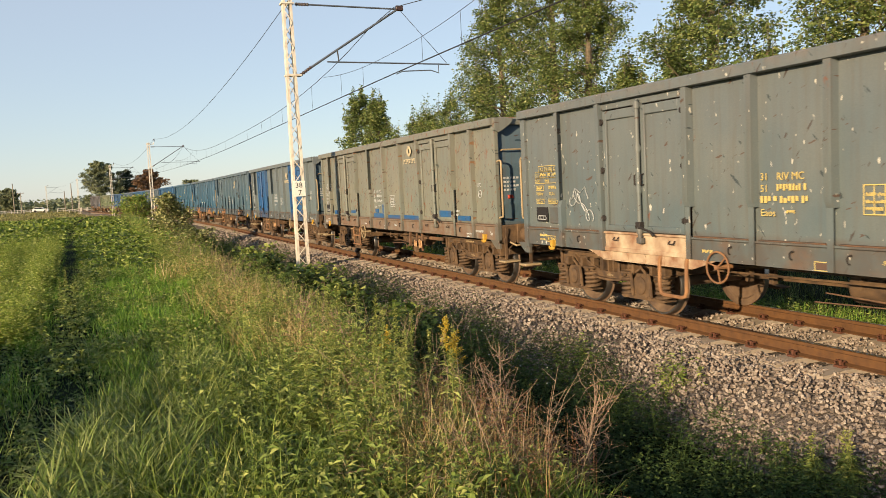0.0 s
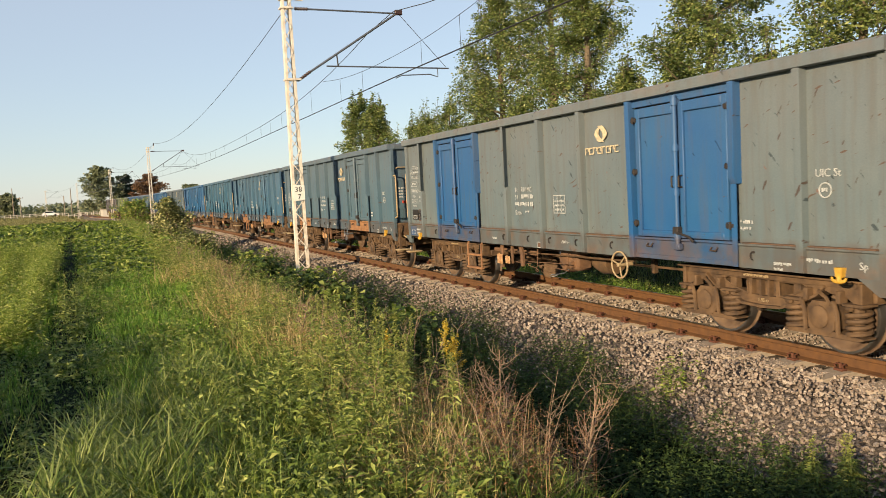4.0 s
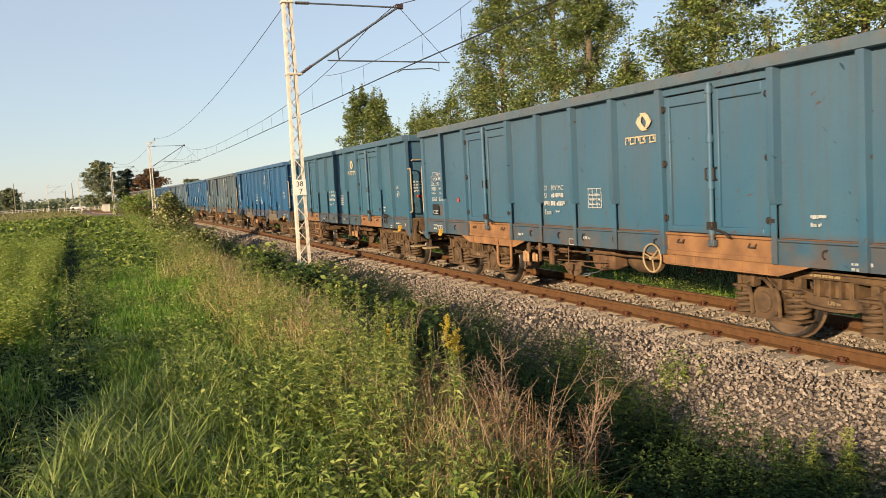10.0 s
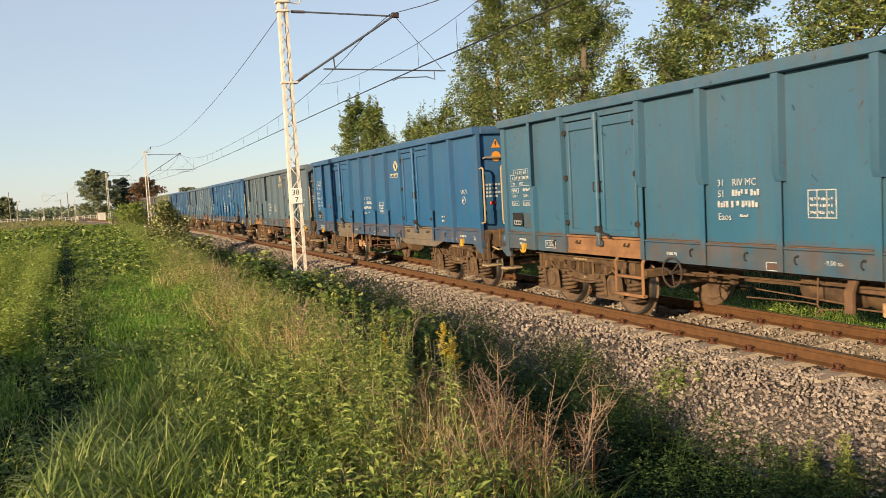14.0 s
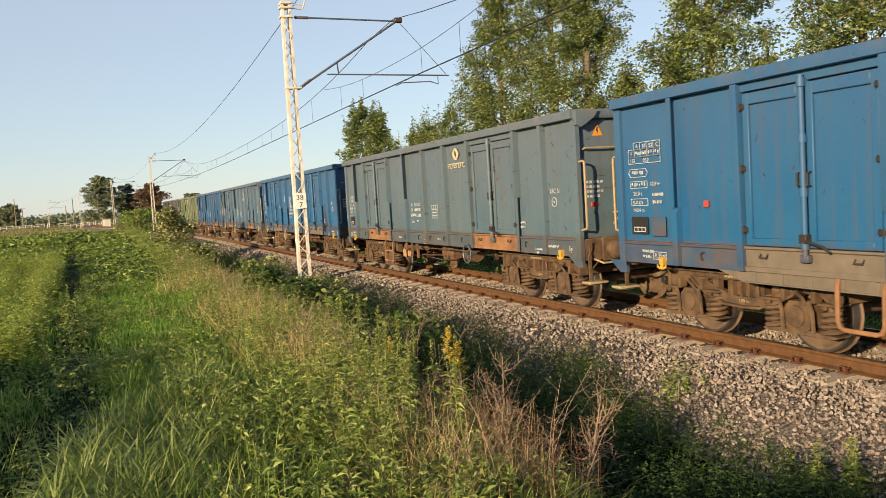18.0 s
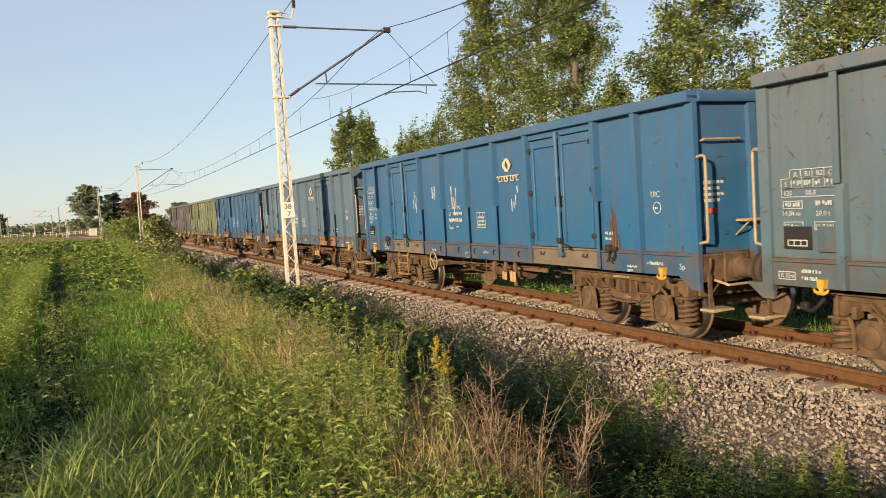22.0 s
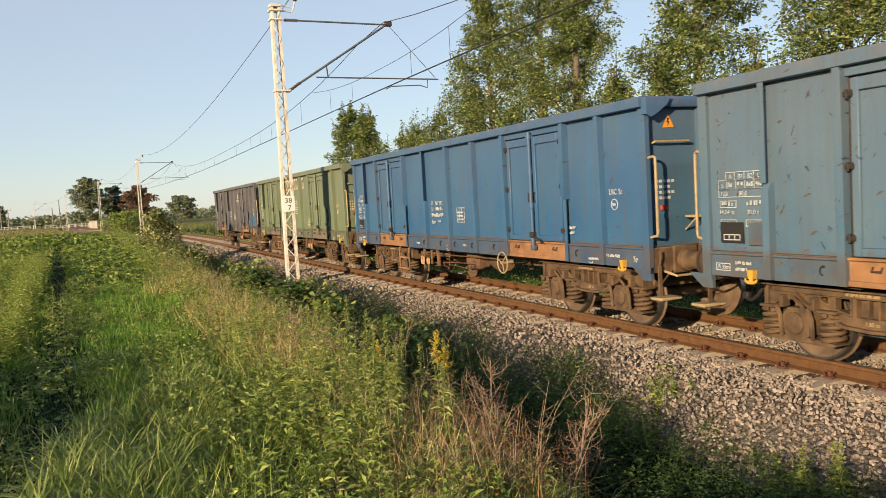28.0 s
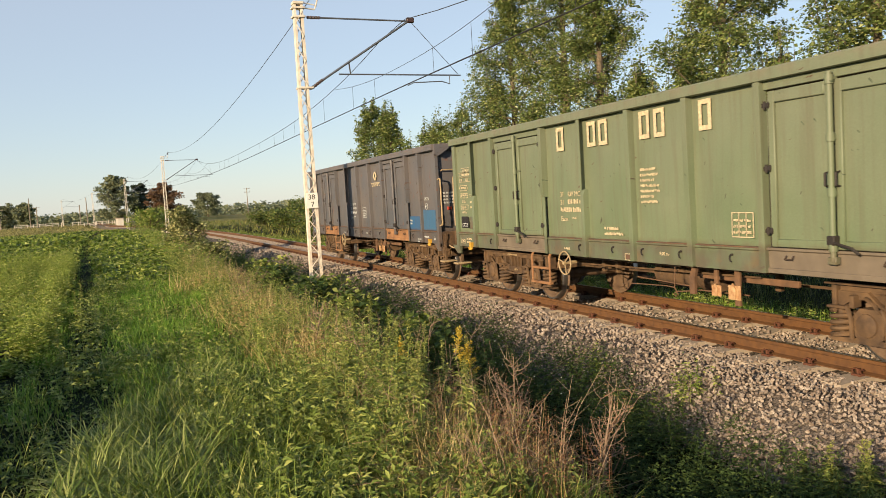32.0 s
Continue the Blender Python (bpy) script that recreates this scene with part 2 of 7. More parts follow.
    def lathe(self, profile, seg=24, axis="x", at=(0, 0, 0)):
        """A closed profile of (along, radius) turned about an axis."""
        verts, faces, n = [], [], len(profile)
        for k in range(seg):
            a = 2 * math.pi * k / seg
            for u, r in profile:
                c, s = r * math.cos(a), r * math.sin(a)
                p = {"x": (u, c, s), "y": (c, u, s), "z": (c, s, u)}[axis]
                verts.append((p[0] + at[0], p[1] + at[1], p[2] + at[2]))
        for k in range(seg):
            for i in range(n - 1):
                a, b = k * n + i, ((k + 1) % seg) * n + i
                faces.append((a, a + 1, b + 1, b))
        return self.add(verts, faces)

    def mesh(self, name, mat, smooth=True):
        me = bpy.data.meshes.new(name)
        me.from_pydata(self.v, [], self.f)
        me.materials.append(mat)
        bm = bmesh.new()
        bm.from_mesh(me)
        bmesh.ops.recalc_face_normals(bm, faces=bm.faces)
        bm.to_mesh(me)
        bm.free()
        if smooth:
            me.shade_smooth()
            me.set_sharp_from_angle(angle=radians(38))
        return me


MESHES = {}


def part(name, shape, mat, parent, label="", m=None, key=None):
    """Link one mesh object under a thing or part. shape: a Shape or a function that makes one; key shares the mesh."""
    k = (key, mat.name) if key else None
    if k and k in MESHES:
        me = MESHES[k]
    else:
        me = (shape() if callable(shape) else shape).mesh(name, mat)
        if k:
            MESHES[k] = me
    ob = new(name, me)
    ob.parent = parent
    if m is not None:
        ob.matrix_basis = m
    if label:
        ob["label"] = label
    return ob


def thing(name, label, category, group="", kind="", m=None):
    ob = new(name)
    ob.empty_display_size = 0.2
    if m is not None:
        ob.matrix_basis = m
    return tagged(ob, label, category, group, kind)


TEXTS = {}


def letters(text, height, mat, parent, m, name="lettering"):
    """Raised flat lettering in the built-in font, lying in its own xy plane."""
    k = (text, round(height, 3), mat.name)
    if k not in TEXTS:
        cu = bpy.data.curves.new("lettering", "FONT")
        cu.body, cu.size, cu.extrude, cu.resolution_u = text, height * 1.38, 0.0015, 2
        cu.space_line = 1.0
        tmp = new("lettering", cu)
        me = bpy.data.meshes.new_from_object(tmp.evaluated_get(bpy.context.evaluated_depsgraph_get()))
        bpy.data.objects.remove(tmp)
        bpy.data.curves.remove(cu)
        me.materials.clear()
        me.materials.append(mat)
        TEXTS[k] = me
    ob = tagged(new(name, TEXTS[k]), kind="stuff")
    ob.parent = parent
    ob.matrix_basis = m
    return ob


# ---- the line of the track ----
TRACK_X = 8.235          # middle of the track
GAUGE = 1.507            # between the rails' middles


def drift(y):
    """How far the track has turned to the side at y metres along."""
    if y < 54.4:
        return 0.0
    if y < 181.0:
        return 0.0006 * (y - 54.4) ** 2
    return 0.0006 * 126.6 ** 2 + 0.05 * (y - 181.0)


def slope(y):
    return (drift(y + 1.0) - drift(y - 1.0)) / 2.0


def on_track(x, y, z):
    """A point x metres from the track's middle."""
    return Vector((TRACK_X - drift(y) + x, y, z))

# ---- ground ----


def smooth(a, b, x):
    u = min(1.0, max(0.0, (x - a) / (b - a)))
    return u * u * (3 - 2 * u)


def ground_z(x, y):
    """Height of the earth: field, shallow ditch, track bed, meadow on the far side."""
    d = x - (TRACK_X - drift(y))          # from the track's middle
    z = -0.30 - 0.50 * smooth(-5.9, -4.0, d)
    z += 0.30 * smooth(-2.7, -1.5, d) if d < 0 else 0.30 * smooth(4.2, 2.6, d) if d > 0 else 0.30
    if d > 0:
        z += 0.25 * smooth(3.5, 9.0, d)
    z += 0.05 * noise.noise(Vector((x * 0.35, y * 0.35, 0))) * (0.3 if abs(d) < 3.5 else 1.0)
    z += 0.10 * smooth(40, 140, y) 
    return z


def grid_mesh(name, xs, ys, height, mat):
    xs, ys = list(xs), list(ys)
    verts = [(x, y, height(x, y)) for y in ys for x in xs]
    n = len(xs)
    faces = [(j * n + i, j * n + i + 1, (j + 1) * n + i + 1, (j + 1) * n + i) for j in range(len(ys) - 1) for i in range(n - 1)]
    me = bpy.data.meshes.new(name)
    me.from_pydata(verts, [], faces)
    me.materials.append(mat)
    me.shade_smooth()
    return new(name, me)


def earth_material():
    m = Mat("meadow_earth", 0.95)
    m.b.inputs["Specular IOR Level"].default_value = 0.08
    big, fine = m.noise(0.25, 4, vary=False), m.noise(9, 6, vary=False)
    # near earth is darkened: shade between the plants is put into its colour
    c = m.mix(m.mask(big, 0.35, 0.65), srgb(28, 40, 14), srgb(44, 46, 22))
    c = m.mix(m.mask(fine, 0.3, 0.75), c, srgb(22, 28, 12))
    # cropped meadow and stubble further out
    sep = m.t.nodes.new("ShaderNodeSeparateXYZ")
    m.link(m.coords(vary=False), sep.inputs[0])
    stubble = m.ramp(m.noise(0.06, 4, (1, 0.35, 1), vary=False), [(0.35, srgb(100, 108, 56)), (0.5, srgb(126, 122, 72)), (0.65, srgb(150, 136, 92))])
    out = m.t.nodes.new("ShaderNodeMapRange")
    out.inputs["From Min"].default_value, out.inputs["From Max"].default_value = 100, 140
    m.link(sep.outputs["Y"], out.inputs["Value"])
    c = m.mix(out.outputs[0], c, stubble)
    m.color(c).bump(fine, 0.6, 0.05)
    return m.m


M_EARTH = earth_material()


def spread(lo, hi, near, step, grow):
    """Sample places, fine near a value and coarser away from it."""
    out, p, s = [near], near, step
    while p < hi:
        p += s
        s *= grow
        out.append(min(p, hi))
    p, s = near, step
    while p > lo:
        p -= s
        s *= grow
        out.insert(0, max(p, lo))
    return out


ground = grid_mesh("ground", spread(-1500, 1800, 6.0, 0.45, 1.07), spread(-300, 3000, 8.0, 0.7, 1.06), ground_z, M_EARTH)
tagged(ground, "grassy earth of field, ditch and meadow", "ground", kind="structure")

# ---- track ----
track = thing("railway_track", "single railway track with rusty rails on concrete sleepers in grey ballast", "railway track", kind="structure")


def rail_shape(x, y0, y1, n):
    prof = [(-0.075, -0.172), (0.075, -0.172), (0.075, -0.160), (0.012, -0.140), (0.010, -0.050), (0.036, -0.038), (0.036, -0.004), (0.028, 0.0),
            (-0.028, 0.0), (-0.036, -0.004), (-0.036, -0.038), (-0.010, -0.050), (-0.012, -0.140), (-0.075, -0.160)]
    s = Shape()
    verts, faces, k = [], [], len(prof)
    for i in range(n + 1):
        y = y0 + (y1 - y0) * (i / n) ** 1.5
        c = on_track(x, y, 0)
        verts += [(c.x + u, y, v) for u, v in prof]
    for i in range(n):
        for j in range(k):
            a, b = i * k + j, i * k + (j + 1) % k
            faces.append((a, b, b + k, a + k))
    return s.add(verts, faces)


for side in (-1, 1):
    part("rail", rail_shape(side * GAUGE / 2, -12, 330, 150), M_RAIL, track)
    top = Shape()
    ys = [-12 + 342 * (i / 150) ** 1.5 for i in range(151)]
    verts = [on_track(side * GAUGE / 2 + u, y, 0.0015) for y in ys for u in (-0.024, 0.024)]
    top.add(verts, [(2 * i, 2 * i + 1, 2 * i + 3, 2 * i + 2) for i in range(150)])
    part("rail_tread", top, M_RAILTOP, track, "bright worn running band of the rail")

SLEEPER = 0.6678


def sleeper_shape():
    s = Shape()
    s.prism([(-1.3, -0.36), (1.3, -0.36), (1.27, -0.20), (0.95, -0.176), (0.55, -0.176), (0.40, -0.21), (-0.40, -0.21), (-0.55, -0.176), (-0.95, -0.176), (-1.27, -0.20)],
            -0.13, 0.13, "y")
    return s


def clip_shape():
    """A sprung rail clip in its cast shoulder."""
    s = Shape()
    s.box(-0.16, -0.075, -0.06, 0.06, -0.176, -0.150, 0.005)
    s.tube([(-0.13, -0.05, -0.14), (-0.15, -0.055, -0.115), (-0.11, -0.05, -0.10), (-0.06, -0.03, -0.125), (-0.06, 0.03, -0.125), (-0.11, 0.05, -0.10), (-0.15, 0.055, -0.115),
            (-0.13, 0.05, -0.14)], 0.011, 6)
    s.tube([(-0.115, 0, -0.16), (-0.115, 0, -0.095)], 0.018, 6)
    return s


for i in range(-14, 280):
    y = 6.4076 + SLEEPER * i
    part("sleeper", sleeper_shape, M_CONCRETE, track, key="sleeper", m=pose(*on_track(0, y, 0), 0, 0, math.degrees(math.atan(slope(y)))))
for i in range(-8, 66):
    y = 6.4076 + SLEEPER * i
    for side in (-1, 1):
        for flip in (0, 180):
            c = on_track(side * GAUGE / 2, y, 0)
            part("rail_clip", clip_shape, M_CLIP, track, key="rail_clip", m=pose(*c, 0, 0, flip))

# ---- ballast ----


def stone_verts(rng, size):
    """Corners of one crushed stone: a cut, squashed octahedron-like lump."""
    base = np.array([(1, 0, 0), (-1, 0, 0), (0, 1, 0), (0, -1, 0), (0, 0, 1), (0, 0, -1), (.62, .62, .62), (-.62, .62, -.5), (.6, -.62, -.6), (-.6, -.6, .6)])
    p = base * rng.uniform(0.7, 1.15, (10, 1)) * np.array([1.0, rng.uniform(0.6, 1.0), rng.uniform(0.5, 0.85)]) * size
    a, b = rng.uniform(0, 6.28, 2)
    r1 = np.array([[math.cos(a), -math.sin(a), 0], [math.sin(a), math.cos(a), 0], [0, 0, 1]])
    r2 = np.array([[1, 0, 0], [0, math.cos(b), -math.sin(b)], [0, math.sin(b), math.cos(b)]])
    return p @ r1.T @ r2.T


def hull_faces():
    """Faces of the convex hull of the unspoilt stone."""
    bm = bmesh.new()
    base = [(1, 0, 0), (-1, 0, 0), (0, 1, 0), (0, -1, 0), (0, 0, 1), (0, 0, -1), (.62, .62, .62), (-.62, .62, -.5), (.6, -.62, -.6), (-.6, -.6, .6)]
    vs = [bm.verts.new(p) for p in base]
    bmesh.ops.convex_hull(bm, input=vs)
    bm.verts.index_update()
    order = {v: i for i, v in enumerate(vs)}
    faces = [tuple(order[v] for v in f.verts) for f in bm.faces]
    bm.free()
    return np.array(faces)


STONE_FACES = hull_faces()


def ballast_z(d):
    """Surface of the stone bed, by the distance from the track's middle."""
    a = abs(d)
    if a < 1.45:
        return -0.215
    return -0.20 - 0.62 * smooth(1.45, 2.95, a) * 1.0


def ballast_material():
    m = Mat("crushed_stone", 0.9)
    geo = m.t.nodes.new("ShaderNodeNewGeometry")
    c = m.ramp(geo.outputs["Random Per Island"], [(0.0, srgb(128, 118, 107)), (0.35, srgb(152, 141, 129)), (0.7, srgb(169, 158, 144)), (1.0, srgb(188, 177, 162))])
    n = m.noise(40, 4, vary=False)
    m.color(m.mix(m.mask(n, 0.35, 0.8), c, srgb(118, 92, 72))).bump(n, 0.3, 0.01)
    return m.m


M_STONE = ballast_material()


def bed_material():
    m = Mat("stone_bed", 0.95)
    m.b.inputs["Specular IOR Level"].default_value = 0.1
    n = m.noise(26, 5, vary=False)
    # the darker tone paints in the shaded gaps between stones
    m.color(m.mix(m.mask(n, 0.35, 0.7), srgb(82, 74, 66), srgb(146, 134, 122))).bump(n, 1.0, 0.05)
    return m.m


M_BED = bed_material()


def ballast_bed():
    ys = [-12 + 322 * (i / 160) ** 1.4 for i in range(161)]
    ds = [-3.2, -2.95, -2.6, -2.2, -1.8, -1.45, -0.8, 0, 0.8, 1.45, 1.8, 2.2, 2.6, 2.95, 3.2]
    verts = [on_track(d, y, ballast_z(d) - 0.035 - (0.15 if abs(d) > 3 else 0)) for y in ys for d in ds]
    n = len(ds)
    faces = [(j * n + i, j * n + i + 1, (j + 1) * n + i + 1, (j + 1) * n + i) for j in range(160) for i in range(n - 1)]
    me = bpy.data.meshes.new("ballast_bed")
    me.from_pydata([tuple(v) for v in verts], [], faces)
    me.materials.append(M_BED)
    me.shade_smooth()
    return tagged(new("ballast_bed", me), "bed of grey crushed stone under the track", "ballast", kind="structure")


ballast_bed()


def ballast_stones():
    rng = np.random.default_rng(5)
    verts, faces, loose = [], [], 0
    heap = tagged(new("ballast"), "loose grey crushed stone along the rails", "ballast", kind="stuff")
    n = 0
    for lo, hi, count, size in ((2.5, 9, 22000, 0.0265), (9, 18, 15000, 0.031), (18, 34, 5500, 0.046), (34, 60, 1800, 0.08)):
        for _ in range(count):
            y = rng.uniform(lo, hi)
            d = rng.uniform(-3.0, 2.2) if rng.random() < 0.93 else rng.uniform(2.2, 3.0)
            if abs(abs(d) - GAUGE / 2) < 0.10:
                continue
            u = ((y - 6.4076) / SLEEPER + 0.5) % 1.0 - 0.5
            z = ballast_z(d) + rng.uniform(-0.025, 0.012)
            if abs(u) * SLEEPER < 0.15 and abs(d) < 1.3:
                if rng.random() < (0.12 if abs(d) > 1.0 else 0.7):
                    continue
                z = max(z, -0.19)
            s = size * rng.uniform(0.55, 1.25)
            c = on_track(d, y, z)
            p = stone_verts(rng, s) + np.array(c)
            if loose < 280 and lo == 2.5 and -2.6 < d < -1.2 and 3.5 < y < 8.0 and n % 3 == 0:
                sh = Shape()
                sh.add(p - np.array(c), [tuple(q) for q in STONE_FACES])
                me = bpy.data.meshes.new("stone")
                me.from_pydata(sh.v, [], sh.f)
                me.materials.append(M_STONE)
                ob = new("stone", me)
                ob.parent = heap
                ob.location = c
                loose += 1
            else:
                verts.append(p)
            n += 1
    k = len(verts)
    allv = np.concatenate(verts)
    allf = (STONE_FACES[None] + (np.arange(k) * 10)[:, None, None]).reshape(-1, 3)
    me = bpy.data.meshes.new("crushed_stone")
    me.from_pydata(allv.tolist(), [], allf.tolist())
    me.materials.append(M_STONE)
    ob = new("crushed_stone", me)
    ob.parent = heap
    tagged(ob, kind="stuff")


ballast_stones()

# ---- freight wagons ----
HALF = 6.47              # half length of the box
PITCH = 14.04            # over the buffers
# three makes of wagon: where the uprights stand from the middle, and the height of the step in them
MAKES = {"even": ((1.21, 2.42, 4.42, 5.38), 2.05), "wide": ((1.255, 2.51, 4.50, 5.45), 2.03), "short": ((1.08, 2.16, 4.09, 5.22), 1.72)}
# uprights from the trailing to the leading end: t tapered, r reversed, n not stepped
KINDS = {"even": "rnttttntn", "wide": "rntrnnntn", "short": "rnttttntn"}
WHEEL_R = 0.46


def dented(y0, y1, z0, z1, depth, seed):
    """A steel side plate with shallow dents and swelling, facing -x."""
    rng = random.Random(seed)
    ny, nz = 7, 9
    s = Shape()
    verts = []
    for j in range(nz):
        for i in range(ny):
            u, v = i / (ny - 1), j / (nz - 1)
            swell = math.sin(u * math.pi) * math.sin(min(1, v * 1.2) * math.pi) if 0 < v < 1 else 0
            edge = i in (0, ny - 1) or j in (0, nz - 1)
            verts.append((-1.42 - depth * swell - (0 if edge else rng.uniform(-0.009, 0.009)), y0 + (y1 - y0) * u, z0 + (z1 - z0) * v))
    faces = [(j * ny + i, j * ny + i + 1, (j + 1) * ny + i + 1, (j + 1) * ny + i) for j in range(nz - 1) for i in range(ny - 1)]
    s.add(verts, faces)
    s.add([(-1.395, y, z) for y in (y0, y1) for z in (z0, z1)], [(0, 1, 3, 2)])
    return s


def boxed_post(rings):
    """A pressed upright closed to a box, drawn through (height, depth) rings."""
    s = Shape()
    verts = [(x, y, z) for z, d in rings for x, y in ((-1.42, 0.052), (-d, 0.048), (-d - 0.004, 0.0), (-d, -0.048), (-1.42, -0.052))]
    n = len(rings)
    faces = [(5 * k + i, 5 * k + i + 1, 5 * k + i + 6, 5 * k + i + 5) for k in range(n - 1) for i in range(4)]
    return s.add(verts, faces + [(0, 1, 2, 3, 4), tuple(range(5 * n - 5, 5 * n))])


def open_post(z0, z1, d):
    """An angle whose hollow side looks towards the leading end."""
    s = Shape()
    s.prism([(-1.42, 0.052), (-d - 0.012, 0.052), (-d - 0.012, -0.030), (-d, -0.030), (-d, 0.034), (-1.42, 0.034)], z0, z1, "z")
    return s


def corner_shape():
    s = Shape()
    s.prism([(-1.40, 0.9), (-1.47, 0.9), (-1.47, 3.13), (-1.40, 3.13)], -0.09, 0.05, "y")
    # the foot drops below the sill and slants back up to it
    s.prism([(-0.09, 0.975), (-0.09, 0.80), (0.07, 0.80), (0.30, 0.960), (0.30, 0.975)], -1.452, -1.41, "x")
    return s


def top_rail_shape():
    s = Shape()
    s.prism([(-1.542, 3.125), (-1.545, 3.238), (-1.530, 3.258), (-1.40, 3.265), (-1.37, 3.24), (-1.37, 3.12), (-1.53, 3.118)], -HALF - 0.03, HALF + 0.03, "y")
    return s


def sill_shape(y0, y1):
    s = Shape()
    s.prism([(-1.41, 0.963), (-1.455, 0.963), (-1.455, 1.21), (-1.475, 1.225), (-1.475, 1.245), (-1.41, 1.245)], y0, y1, "y")
    return s


def leaf_shape():
    """One door leaf: a raised frame round a sunken plate."""
    s = Shape()
    w, z0, z1 = 0.432, 1.27, 3.0
    s.box(-1.44, -1.41, -w, w, z0, z1, 0.006)
    for y0, y1, a, b in ((-w, -w + 0.09, z0, z1), (w - 0.09, w, z0, z1), (-w + 0.09, w - 0.09, z1 - 0.13, z1), (-w + 0.09, w - 0.09, z0, z0 + 0.09)):
        s.box(-1.475, -1.438, y0, y1, a, b, 0.008)
    return s


def hinge_shape():
    s = Shape()
    s.tube([(0, 0, -0.06), (0, 0, 0.06)], 0.022, 8)
    s.box(-0.012, 0.012, -0.09, 0.09, -0.032, 0.032, 0.004)
    s.box(-0.008, 0.05, -0.075, -0.055, -0.05, 0.05, 0.003)
    s.box(-0.008, 0.05, 0.055, 0.075, -0.05, 0.05, 0.003)
    return s


def lock_bar_shape():
    s = Shape()
    s.tube([(-1.515, 0, 1.16), (-1.515, 0, 3.08)], 0.032, 10)
    for z in (1.30, 1.86, 2.42, 3.0):
        s.tube([(-1.515, 0, z - 0.045), (-1.515, 0, z + 0.045)], 0.046, 10)
        s.box(-1.52, -1.44, -0.04, 0.04, z - 0.03, z + 0.03, 0.005)
    s.box(-1.54, -1.47, -0.05, 0.06, 1.12, 1.2, 0.008)
    return s


def handle_shape():
    s = Shape()
    s.tube([(-1.53, 0, 1.36), (-1.56, -0.08, 1.34), (-1.56, -0.26, 1.30), (-1.55, -0.34, 1.24)], 0.016, 6)
    s.box(-1.56, -1.47, -0.05, 0.05, 1.32, 1.42, 0.01)
    return s


def grip_shape():
    s = Shape()
    s.tube([(-1.475, 0, 1.92), (-1.53, 0, 1.93), (-1.53, 0, 2.06), (-1.475, 0, 2.07)], 0.013, 6)
    return s


def door_sill_shape():
    s = Shape()
    s.prism([(-1.40, 0.98), (-1.45, 0.98), (-1.455, 1.22), (-1.48, 1.235), (-1.48, 1.26), (-1.40, 1.26)], -0.95, 0.95, "y")
    s.box(-1.47, -1.45, -0.95, 0.95, 0.97, 1.03, 0.005)
    return s


def header_shape():
    return Shape().box(-1.46, -1.41, -0.95, 0.95, 3.02, 3.125, 0.006)


def ring_shape():
    s = Shape()
    s.tube([(-1.47, -0.05, 1.13), (-1.5, -0.05, 1.09), (-1.5, 0.05, 1.09), (-1.47, 0.05, 1.13)], 0.010, 6)
    return s


def rope_eye_shape():
    """A small open hook welded on the sill."""
    s = Shape()
    s.tube([(-1.478, 0.008 + 0.026 * math.cos(a), 1.11 + 0.043 * math.sin(a)) for a in (radians(v) for v in range(-105, 106, 30))], 0.009, 6)
    s.box(-1.476, -1.452, -0.012, 0.014, 1.14, 1.165, 0.004)
    return s


def end_panel_shape(x0, x1):
    """A plate of the end wall, facing -y, with two shallow pressed ribs."""
    s = Shape()
    zs = [1.245, 1.6, 1.66, 1.72, 2.3, 2.36, 2.42, 3.13]
    off = [0, 0, 0.02, 0, 0, 0.02, 0, 0]
    verts = [(x, -6.43 - o, z) for z, o in zip(zs, off) for x in (x0, x1)]
    verts += [(x0, -6.40, 1.245), (x1, -6.40, 1.245), (x0, -6.40, 3.13), (x1, -6.40, 3.13)]
    faces = [(2 * i, 2 * i + 1, 2 * i + 3, 2 * i + 2) for i in range(7)] + [(16, 17, 19, 18)]
    return s.add(verts, faces)


def end_post_shape():
    s = Shape()
    s.prism([(-6.425, 0.95), (-6.56, 0.97), (-6.56, 2.2), (-6.50, 2.6), (-6.49, 3.13), (-6.425, 3.13)], -0.06, 0.06, "x")
    return s


def end_rail_shape():
    s = Shape()
    s.prism([(-6.39, 3.12), (-6.52, 3.12), (-6.535, 3.15), (-6.54, 3.22), (-6.50, 3.263), (-6.39, 3.263)], -1.375, 1.375, "x")
    return s


def gusset_shape():
    s = Shape()
    s.prism([(-1.50, 3.24), (-1.50, 3.02), (-1.42, 2.98), (-1.34, 3.02), (-1.16, 3.14), (-1.10, 3.24)], -6.60, -6.57, "y")
    s.prism([(-6.57, 3.24), (-6.57, 3.02), (-6.48, 3.02), (-6.48, 3.24)], -1.50, -1.47, "x")
    return s


def beam_shape():
    """The head beam across the wagon's end."""
    s = Shape()
    s.box(-1.40, 1.40, -6.50, -6.40, 0.90, 1.24, 0.012)
    for x in (-0.875, 0.875):
        s.box(x - 0.2, x + 0.2, -6.53, -6.49, 0.88, 1.25, 0.01)
    return s


def buffer_shape():
    s = Shape()
    s.lathe([(-6.52, 0.0), (-6.52, 0.155), (-6.60, 0.15), (-6.62, 0.125), (-6.86, 0.12), (-6.87, 0.09), (-6.97, 0.085), (-6.97, 0.0)], 20, "y")
    return s


def buffer_head_shape():
    s = Shape()
    s.lathe([(-6.955, 0.0), (-6.955, 0.2), (-6.975, 0.225), (-7.0, 0.225), (-7.02, 0.0)], 28, "y")
    return s


